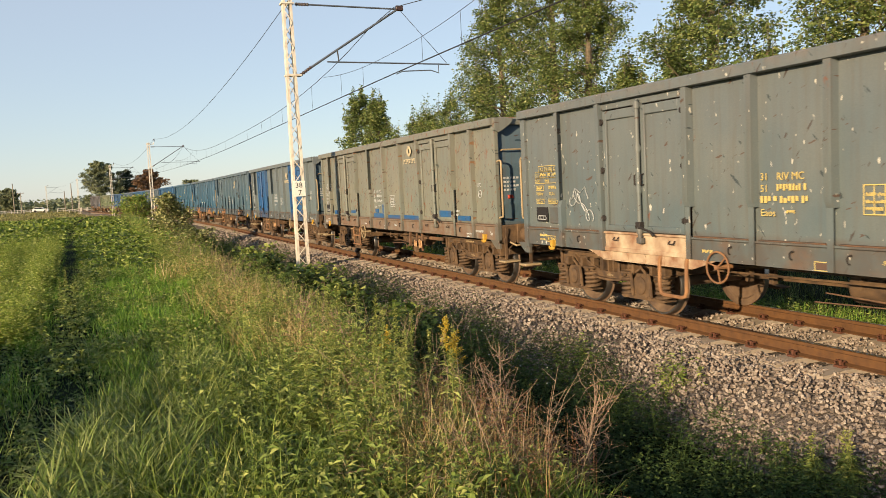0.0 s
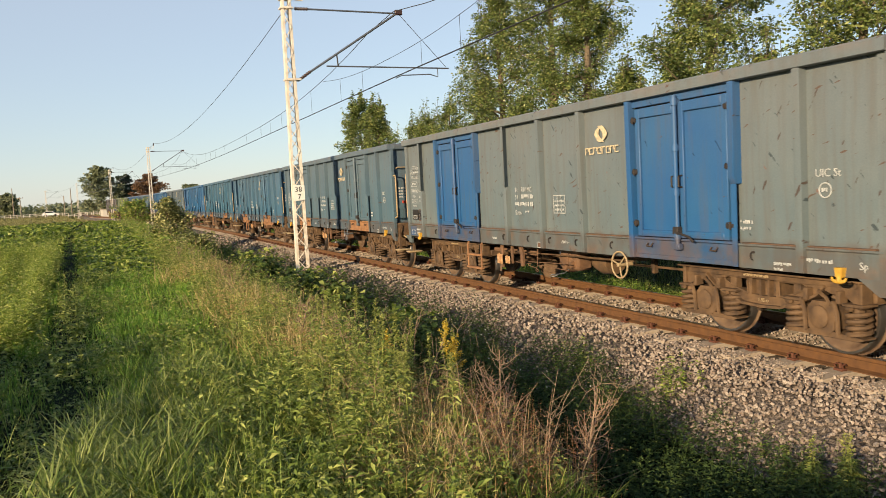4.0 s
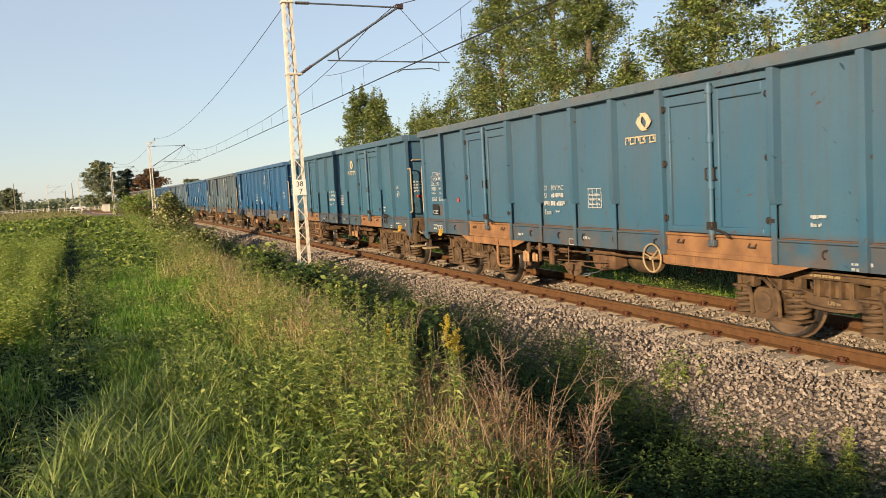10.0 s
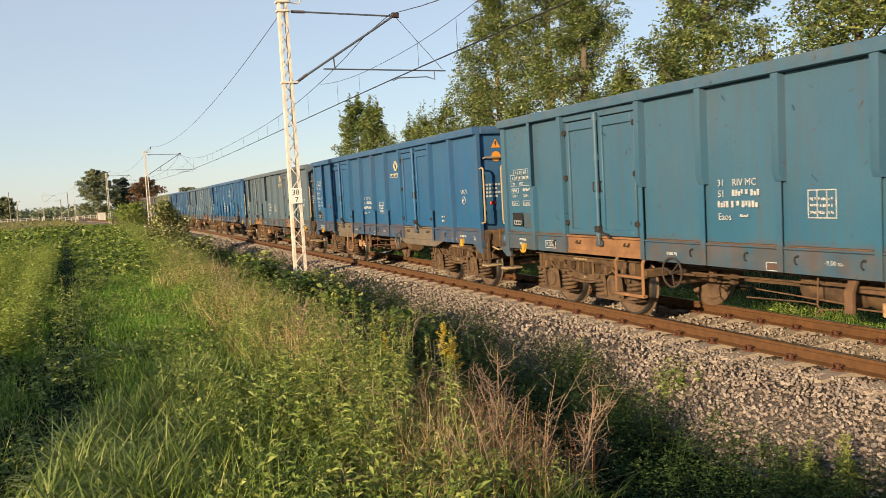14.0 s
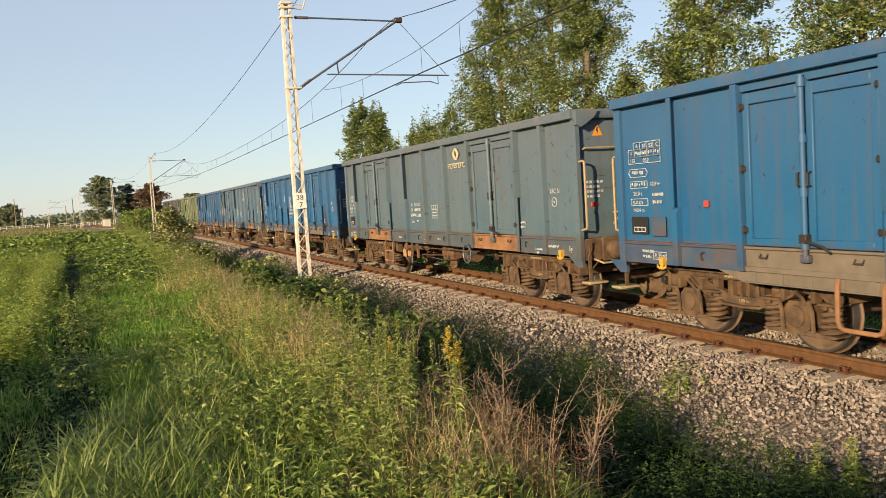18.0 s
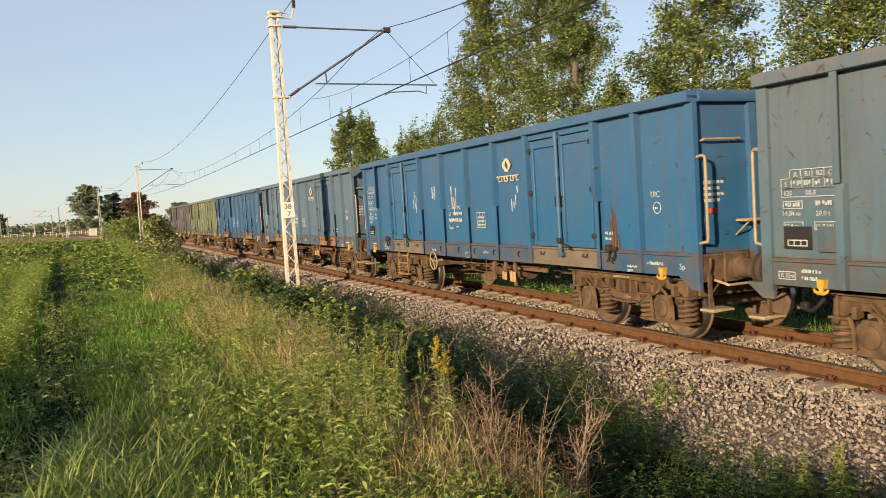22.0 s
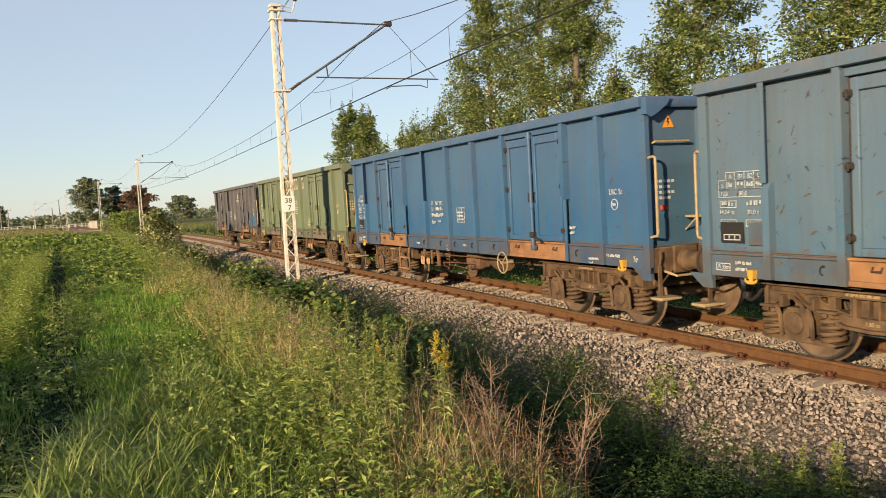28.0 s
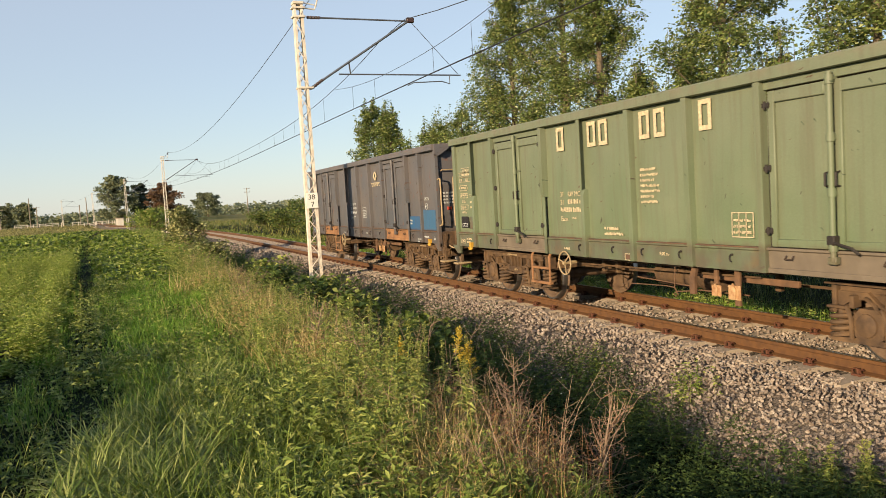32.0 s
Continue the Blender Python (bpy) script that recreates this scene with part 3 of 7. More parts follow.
def coupling_shape():
    """Draw hook with a screw link that hangs to the neighbour."""
    s = Shape()
    s.box(-0.06, 0.06, -6.72, -6.50, 0.98, 1.1, 0.02)
    s.tube([(0, -6.7, 1.04), (0, -6.86, 1.05), (0, -6.9, 1.12), (0, -6.84, 1.18)], 0.035, 8)
    s.tube([(-0.07, -6.8, 1.06), (-0.07, -7.0, 0.86), (0.07, -7.0, 0.86), (0.07, -6.8, 1.06)], 0.022, 6)
    s.tube([(-0.12, -6.98, 0.86), (0.12, -6.98, 0.86)], 0.03, 8)
    s.tube([(0, -6.98, 0.86), (0, -7.02, 0.7)], 0.025, 6)
    return s


def hose_shape():
    s = Shape()
    pts = []
    for i in range(11):
        u = i / 10
        pts.append((0.32 + 0.05 * math.sin(u * 3.1), -6.5 - 0.5 * u, 0.92 - 0.42 * math.sin(u * math.pi * 0.62)))
    s.tube(pts, 0.026, 8)
    s.box(0.29, 0.37, -7.03, -6.93, 0.5, 0.6, 0.015)
    return s


def handrail_shape():
    """A cranked grab rail beside the corner."""
    s = Shape()
    s.tube([(-1.43, -6.47, 2.44), (-1.425, -6.60, 2.46), (-1.42, -6.635, 2.44), (-1.42, -6.64, 2.39), (-1.42, -6.64, 1.46), (-1.42, -6.63, 1.41), (-1.43, -6.47, 1.38)], 0.019, 8)
    s.box(-1.46, -1.41, -6.50, -6.44, 2.40, 2.48, 0.006)
    s.box(-1.46, -1.41, -6.50, -6.44, 1.34, 1.42, 0.006)
    return s


def end_rail_bar_shape():
    s = Shape()
    s.tube([(-1.32, -6.44, 2.64), (-1.32, -6.52, 2.66), (-0.75, -6.52, 2.66), (-0.75, -6.44, 2.64)], 0.016, 8)
    return s


def end_step_shape():
    s = Shape()
    s.box(-0.85, -0.42, -6.70, -6.50, 1.62, 1.655, 0.008)
    s.tube([(-0.8, -6.68, 1.62), (-0.8, -6.45, 1.45)], 0.012, 6)
    s.tube([(-0.47, -6.68, 1.62), (-0.47, -6.45, 1.45)], 0.012, 6)
    return s


def foot_step_shape():
    s = Shape()
    s.box(-1.37, -1.31, -6.56, -6.535, 0.54, 1.0, 0.005)
    s.tube([(-1.34, -6.54, 0.97), (-1.34, -6.57, 1.12), (-1.34, -6.57, 1.2)], 0.012, 6)
    s.tube([(-1.34, -6.55, 0.74), (-1.1, -6.50, 0.92)], 0.012, 6)
    s.box(-1.46, -1.16, -6.70, -6.52, 0.535, 0.55, 0.004)
    return s


def step_board_shape():
    return Shape().box(-1.48, -1.14, -6.74, -6.50, 0.552, 0.59, 0.008)


def shunter_bar_shape():
    """The bent bar below the buffer beam."""
    s = Shape()
    s.tube([(-1.22, -6.46, 0.92), (-1.24, -6.70, 0.885), (-1.22, -6.74, 0.87), (-0.62, -6.74, 0.87), (-0.60, -6.70, 0.885), (-0.60, -6.46, 0.92)], 0.017, 8)
    return s


def ladder_step_shape():
    """A ladder of flat bars with two rungs under the side sill."""
    s = Shape()
    for y in (-0.31, 0.31):
        s.prism([(-1.43, 1.0), (-1.48, 0.92), (-1.48, 0.45), (-1.465, 0.45), (-1.465, 0.90), (-1.415, 1.0)], y - 0.025, y + 0.025, "y")
    s.box(-1.50, -1.42, -0.335, 0.335, 0.43, 0.475, 0.006)
    s.box(-1.495, -1.43, -0.285, 0.285, 0.69, 0.73, 0.006)
    return s


def stirrup_shape():
    """A single bent tube step under the side sill."""
    s = Shape()
    s.tube([(-1.43, -0.27, 1.0), (-1.47, -0.27, 0.90), (-1.475, -0.27, 0.54), (-1.475, -0.24, 0.475), (-1.475, -0.18, 0.455), (-1.475, 0.18, 0.455), (-1.475, 0.24, 0.475), (-1.475, 0.27, 0.54), (-1.47, 0.27, 0.90), (-1.43, 0.27, 1.0)], 0.026, 8)
    return s


def skirt_shape():
    """A ribbed strip with slanted ends that hangs below the door sill."""
    s = Shape()
    s.prism([(-1.42, 0.968), (-0.98, 0.835), (0.98, 0.835), (1.42, 0.968)], -1.445, -1.41, "x")
    for y in (-0.8, -0.4, 0.0, 0.4, 0.8):
        s.box(-1.458, -1.444, y - 0.02, y + 0.02, 0.845, 0.965, 0.004)
    s.box(-1.462, -1.444, -0.98, 0.98, 0.832, 0.85, 0.004)
    return s


def wheel_ring(r, tube_r, seg=20):
    s = Shape()
    s.tube([(0, r * math.cos(2 * math.pi * k / seg), r * math.sin(2 * math.pi * k / seg)) for k in range(seg + 1)], tube_r, 8, caps=False)
    for k in range(3):
        a = 2 * math.pi * k / 3 + 0.3
        s.tube([(0, 0, 0), (0.0, r * math.cos(a), r * math.sin(a))], tube_r * 0.85, 6)
    s.tube([(-0.03, 0, 0), (0.22, 0, 0)], 0.03, 8)
    return s


def hook_shape():
    """A block on the sill with a double-ended mooring hook under it."""
    s = Shape()
    s.prism([(-0.058, 1.075), (0.058, 1.075), (0.04, 0.955), (-0.04, 0.955)], -1.53, -1.455, "x")
    s.tube([(-1.505, 0, 0.97), (-1.515, 0, 0.915)], 0.032, 8)
    s.tube([(-1.515, -0.108, 0.955), (-1.52, -0.09, 0.92), (-1.52, -0.04, 0.903), (-1.52, 0.04, 0.903), (-1.52, 0.09, 0.92), (-1.515, 0.108, 0.955)], [0.012, 0.02, 0.026, 0.026, 0.02, 0.012], 8)
    return s


def underframe_shape():
    s = Shape()
    s.box(-0.28, 0.28, -6.4, 6.4, 0.86, 1.14, 0.01)
    for y in (-4.5, -2.2, -0.75, 0.75, 2.2, 4.5):
        s.box(-1.36, 1.36, y - 0.09, y + 0.09, 0.93, 1.16, 0.01)
    for x in (-1.30, 1.30):
        s.box(x - 0.06, x + 0.06, -6.4, 6.4, 1.0, 1.22, 0.01)
    return s


def floor_shape():
    return Shape().box(-1.40, 1.40, -6.43, 6.43, 1.18, 1.238, 0.004)


def tank_shape():
    s = Shape()
    s.lathe([(-0.42, 0.0), (-0.42, 0.12), (-0.36, 0.19), (0.36, 0.19), (0.42, 0.12), (0.42, 0.0)], 20, "y", (-0.75, 0.0, 0.74))
    for y in (-0.2, 0.2):
        s.box(-0.95, -0.55, y - 0.02, y + 0.02, 0.72, 1.0, 0.004)
    return s


def valve_shape():
    """The rusty distributor valve: a drum with bolted covers and a pull wire."""
    s = Shape()
    s.lathe([(-1.02, 0.0), (-1.02, 0.15), (-1.0, 0.20), (-0.96, 0.22), (-0.62, 0.22), (-0.62, 0.0)], 20, "x", (0, 0.08, 0.73))
    s.box(-1.00, -0.70, -0.30, -0.02, 0.56, 0.90, 0.04)
    s.lathe([(-1.06, 0.0), (-1.06, 0.05), (-1.0, 0.06), (-1.0, 0.0)], 12, "x", (0, -0.16, 0.66))
    s.lathe([(-1.06, 0.0), (-1.06, 0.045), (-1.0, 0.05), (-1.0, 0.0)], 12, "x", (0, 0.0, 0.62))
    s.box(-1.04, -0.98, -0.05, 0.05, 0.58, 0.98, 0.01)
    s.box(-0.95, -0.65, -0.2, 0.25, 0.88, 1.0, 0.01)
    s.tube([(-0.85, -0.26, 0.76), (-0.85, -1.4, 0.80)], 0.022, 6)
    return s


def pull_wire_shape():
    s = Shape()
    s.tube([(-1.02, -0.05, 0.58), (-1.10, -0.03, 0.52), (-1.18, 0.04, 0.50), (-1.24, 0.16, 0.49), (-1.27, 0.17, 0.47), (-1.28, 0.10, 0.46), (-1.22, 0.04, 0.48), (-1.18, 0.04, 0.50)], 0.008, 5)
    return s


def cylinder_shape():
    s = Shape()
    s.lathe([(-0.3, 0.0), (-0.3, 0.2), (-0.05, 0.22), (0.18, 0.16), (0.24, 0.05), (0.5, 0.03), (0.5, 0.0)], 18, "y", (-0.62, -0.55, 0.72))
    s.box(-0.8, -0.45, -0.8, -0.4, 0.86, 1.0, 0.01)
    return s


def rods_shape():
    s = Shape()
    s.tube([(-0.62, -3.4, 0.72), (-0.62, -0.4, 0.70)], 0.02, 6)
    s.tube([(-0.35, -0.3, 0.66), (-0.35, 3.5, 0.62)], 0.02, 6)
    s.tube([(-1.15, -2.1, 0.85), (-1.15, 2.1, 0.80)], 0.014, 6)
    s.tube([(-1.05, -2.3, 0.90), (-1.05, 2.3, 0.88)], 0.018, 6)
    for y in (-1.9, 1.6, 2.0):
        s.box(-0.7, -0.62, y - 0.04, y + 0.04, 0.62, 0.95, 0.008)
    return s


def lever_shape():
    """The changeover gear below the sill: hangers, a cross shaft and two long rods."""
    s = Shape()
    s.box(-1.32, -1.28, -0.045, 0.045, 0.50, 0.97, 0.006)
    s.prism([(-0.80, 0.97), (-0.70, 0.97), (-0.77, 0.80), (-0.77, 0.58), (-0.87, 0.58), (-0.87, 0.80)], -1.33, -1.29, "x")
    s.box(-1.31, -1.27, -0.42, -0.36, 0.60, 0.97, 0.006)
    s.box(-1.10, -1.05, -0.95, 0.75, 0.76, 0.84, 0.01)
    s.tube([(-1.22, 0.1, 0.63), (-1.22, -0.95, 0.62)], 0.010, 6)
    s.tube([(-1.24, -0.9, 0.66), (-1.20, -2.2, 0.70)], 0.009, 6)
    s.tube([(-1.26, -0.95, 0.60), (-1.26, -1.22, 0.57), (-1.26, -1.30, 0.53), (-1.26, -1.26, 0.50), (-1.26, -1.20, 0.53), (-1.26, -1.27, 0.62), (-1.26, -1.45, 0.63), (-1.26, -2.3, 0.60)], 0.008, 6)
    s.tube([(-1.26, -1.27, 0.62), (-1.24, -1.27, 0.95)], 0.008, 6)
    return s


def lever_plate_shape(w, h):
    """A painted indicator plate with its bolted lever."""
    s = Shape()
    s.box(-1.365, -1.35, -w / 2, w / 2, 0.67 - h / 2, 0.67 + h / 2, 0.005)
    s.prism([(-0.03, 0.67 - h * 0.4), (0.03, 0.67 - h * 0.4), (0.05, 0.67 + h * 0.2), (-0.01, 0.67 + h * 0.65), (-0.05, 0.67 + h * 0.2)], -1.385, -1.364, "x")
    return s


def side_frame_shape(x0, x1):
    """One cast side frame of a two-axle bogie: top flange, shallow fish-belly with windows, horns over the axles."""
    s = Shape()
    s.box(x0, x1, -1.30, 1.30, 0.785, 0.86, 0.008)
    s.box(x0 - 0.06, x1 + 0.05, -1.46, 1.46, 0.858, 0.88, 0.006)
    outer = [(0.92, 0.79), (0.82, 0.69), (0.60, 0.585), (0.30, 0.485), (0.0, 0.47)]
    inner = [(0.0, 0.585), (0.28, 0.595), (0.46, 0.645), (0.64, 0.72), (0.66, 0.76), (0.60, 0.79)]
    for k in (-1, 1):
        s.prism([(k * y, z) for y, z in outer + inner][::k], x0 + 0.02, x1, "x")
        lip = [(y, z - 0.02) for y, z in outer] + [(y, z + 0.012) for y, z in outer[::-1]]
        s.prism([(k * y, z) for y, z in lip][::k], x0 - 0.04, x1 + 0.03, "x")
        edge = [(0.25, 0.60), (0.45, 0.65), (0.625, 0.725), (0.645, 0.757), (0.60, 0.782), (0.25, 0.782), (0.25, 0.60)]
        s.tube([(x0 + 0.018, k * y, z) for y, z in edge], 0.012, 5, caps=False)
        s.box(x0 + 0.02, x1, k * 0.215 - 0.025, k * 0.215 + 0.025, 0.57, 0.80, 0.004)
        s.box(x0 + 0.03, x1, k * 0.065 - 0.014, k * 0.065 + 0.014, 0.57, 0.80, 0.003)
        # horn over the axle, closed at its end
        s.prism([(k * y, z) for y, z in ((0.78, 0.79), (1.34, 0.79), (1.36, 0.66), (1.28, 0.62), (1.16, 0.70), (0.98, 0.71))][::k], x0 + 0.005, x1, "x")
        s.box(x0 - 0.03, x1 + 0.02, k * 1.36 - 0.03, k * 1.36 + 0.03, 0.58, 0.86, 0.01)
        for dy in (-0.40, 0.40):
            s.box(x0 - 0.07, x1 + 0.05, k * 0.9 + dy - 0.13, k * 0.9 + dy + 0.13, 0.60, 0.635, 0.01)
            s.box(x0 + 0.02, x1, k * 0.9 + dy - 0.05, k * 0.9 + dy + 0.05, 0.62, 0.80, 0.008)
    return s


def bolster_shape():
    return Shape().box(-1.0, 1.0, -0.24, 0.24, 0.50, 0.80, 0.02)


def end_beam_shape():
    return Shape().box(-0.95, 0.95, -0.05, 0.05, 0.62, 0.74, 0.01)


def axle_box_shape():
    """Axle box with spring arms, its damper clamp and cover, seen from the side of the wagon."""
    s = Shape()
    s.prism([(-0.17, 0.33), (-0.10, 0.28), (0.10, 0.28), (0.17, 0.33), (0.19, 0.54), (0.11, 0.63), (-0.11, 0.63), (-0.19, 0.54)], -1.16, -0.92, "x")
    s.lathe([(-1.195, 0.0), (-1.195, 0.10), (-1.18, 0.125), (-1.15, 0.13), (-1.15, 0.0)], 16, "x", (0, 0.02, 0.455))
    s.prism([(-0.52, 0.265), (-0.46, 0.245), (-0.14, 0.25), (0.14, 0.25), (0.46, 0.245), (0.52, 0.265), (0.52, 0.28), (0.16, 0.31), (-0.16, 0.31), (-0.52, 0.28)], -1.15, -0.96, "x")
    for y in (-0.23, 0.20):
        s.tube([(-1.17, y, 0.30), (-1.19, y - 0.005, 0.52), (-1.18, y + 0.03, 0.60), (-1.16, y + 0.07, 0.63)], 0.025, 6)
        s.box(-1.18, -1.05, y - 0.03, y + 0.03, 0.62, 0.76, 0.012)
    s.tube([(-1.16, -0.12, 0.60), (-1.19, -0.10, 0.68), (-1.18, -0.02, 0.72), (-1.14, 0.04, 0.74)], 0.022, 6)
    return s


def spring_shape():
    s = Shape()
    pts = []
    turns, n = 4.5, 54
    for i in range(n + 1):
        a = 2 * math.pi * turns * i / n
        pts.append((-1.06 + 0.115 * math.cos(a), -0.40 + 0.115 * math.sin(a), 0.285 + 0.30 * i / n))
    s.tube(pts, 0.027, 6)
    s.tube([(-1.06, -0.40, 0.27), (-1.06, -0.40, 0.60)], 0.062, 8)
    return s


def wheel_shape():
    """A solid wheel with flange, dished web and hub; its axle lies along x."""
    s = Shape()
    s.lathe([(0.0, 0.085), (-0.06, 0.09), (-0.06, 0.13), (-0.035, 0.15), (-0.02, 0.33), (-0.055, 0.385), (-0.065, 0.40), (-0.065, 0.452), (-0.055, 0.457), (0.03, 0.462), (0.045, 0.47),
             (0.055, 0.487), (0.068, 0.484), (0.072, 0.45), (0.072, 0.39), (0.03, 0.36), (0.015, 0.2), (0.05, 0.14), (0.10, 0.12), (0.10, 0.085)], 28, "x")
    return s


def tread_shape():
    s = Shape()
    s.lathe([(-0.066, 0.425), (-0.0665, 0.4515), (-0.056, 0.459), (0.03, 0.4635)], 28, "x")
    return s


def axle_shape():
    s = Shape()
    s.tube([(-1.0, 0, 0), (-0.86, 0, 0), (-0.62, 0, 0), (0.62, 0, 0), (0.86, 0, 0), (1.0, 0, 0)], [0.065, 0.08, 0.085, 0.085, 0.08, 0.065], 14)
    return s


def shoe_shape():
    s = Shape()
    s.box(-0.82, -0.68, -0.56, -0.50, 0.34, 0.60, 0.012)
    s.tube([(-0.75, -0.56, 0.46), (0.75, -0.56, 0.46)], 0.03, 8)
    return s


def bars_shape(rows, height, gap, rng):
    """Rows of short bars that stand for small lettering; they lie in the yz plane, facing -x."""
    s = Shape()
    for j, width in enumerate(rows):
        y, z = 0.0, -j * (height + gap)
        while y < width - 0.02:
            w = min(width - y, height * rng.uniform(0.28, 0.5))
            low, top = rng.choice(((0.0, 1.0), (0.0, 1.0), (0.0, 0.72), (0.28, 1.0)))
            s.prism([(-y - w, z - height * 0.85 * (1 - low)), (-y, z - height * 0.85 * (1 - low)), (-y, z - height * 0.85 * (1 - top)), (-y - w, z - height * 0.85 * (1 - top))], -0.003, 0.0, "x")
            y += w + height * (0.16 if rng.random() < 0.8 else 0.5)
    return s


def frame_shape(w, h, t=0.012, cells=0):
    s = Shape()
    s.box(-0.003, 0, -w, 0, -t, 0, 0.0008)
    s.box(-0.003, 0, -w, 0, -h, -h + t, 0.0008)
    s.box(-0.003, 0, -t, 0, -h + t, -t, 0.0008)
    s.box(-0.003, 0, -w, -w + t, -h + t, -t, 0.0008)
    for c in range(1, cells):
        s.box(-0.003, 0, -w * c / cells - t / 2, -w * c / cells + t / 2, -h + t, -t, 0.0008)
    return s


def emblem_shape():
    """Two interlocked curved strokes round a lozenge, a plain company mark."""
    s = Shape()
    hook = [(0.62 * p, 0.68 * q) for p, q in [(-0.13, 0.175), (0.06, 0.175), (0.14, 0.14), (0.27, 0.0), (0.20, -0.09), (0.11, -0.135), (0.03, -0.145), (0.08, -0.07), (0.09, 0.0), (0.04, 0.06), (-0.03, 0.11)]]
    s.prism([(-r, z) for r, z in hook], -0.003, 0, "x")
    s.prism([(r, -z) for r, z in hook], -0.0036, 0, "x")
    return s


def name_shape():
    """Eight outlined blocks that stand for the company name."""
    s = Shape()
    y, t = 0.42, 0.02
    for k in range(8):
        w = 0.098
        s.box(-0.003, 0, y - t, y, -0.055, 0.05, 0.001)
        s.box(-0.003, 0, y - w + 0.004, y - t, 0.032, 0.05, 0.001)
        if k % 3 != 1:
            s.box(-0.003, 0, y - w + 0.004, y - w + 0.004 + t, -0.012, 0.032, 0.001)
        if k % 2 == 1:
            s.box(-0.003, 0, y - w + 0.004, y - t, -0.055, -0.037, 0.001)
        y -= w + 0.010
    return s


# lettering faces -x and reads towards -y
FACE = Matrix(((0, 0, -1, 0), (-1, 0, 0, 0), (0, 1, 0, 0), (0, 0, 0, 1)))
# lettering on the leading end faces -y and reads towards +x
FACE_END = Matrix(((1, 0, 0, 0), (0, 0, -1, 0), (0, 1, 0, 0), (0, 0, 0, 1)))
SIDE_X = -1.4585
PLATE_X = -1.452


def latch_shape():
    """A dark door catch on the seam, with hanging links."""
    s = Shape()
    s.box(-1.53, -1.475, -0.11, 0.11, 1.25, 1.31, 0.012)
    s.box(-1.55, -1.47, 0.03, 0.12, 1.22, 1.34, 0.015)
    s.tube([(-1.50, -0.05, 1.26), (-1.51, -0.06, 1.17), (-1.51, -0.02, 1.12), (-1.51, 0.01, 1.16)], 0.014, 6)
    s.tube([(-1.50, 0.07, 1.24), (-1.51, 0.09, 1.13), (-1.51, 0.12, 1.10)], 0.014, 6)
    return s


def scrawl_shape():
    """A chalk scrawl: one wandering looped line."""
    s = Shape()
    pts = []
    for i in range(90):
        u = i / 89
        pts.append((0, 0.28 - 0.56 * u + 0.07 * math.sin(31 * u), 0.10 * math.cos(27 * u + 0.6) + 0.12 * math.sin(5.2 * u) - 0.10 * u))
    s.tube(pts, 0.006, 4)
    s.tube([(0, 0.26, 0.05), (0, 0.16, 0.22), (0, 0.02, 0.15), (0, -0.12, 0.24), (0, -0.2, 0.06)], 0.006, 4)
    return s


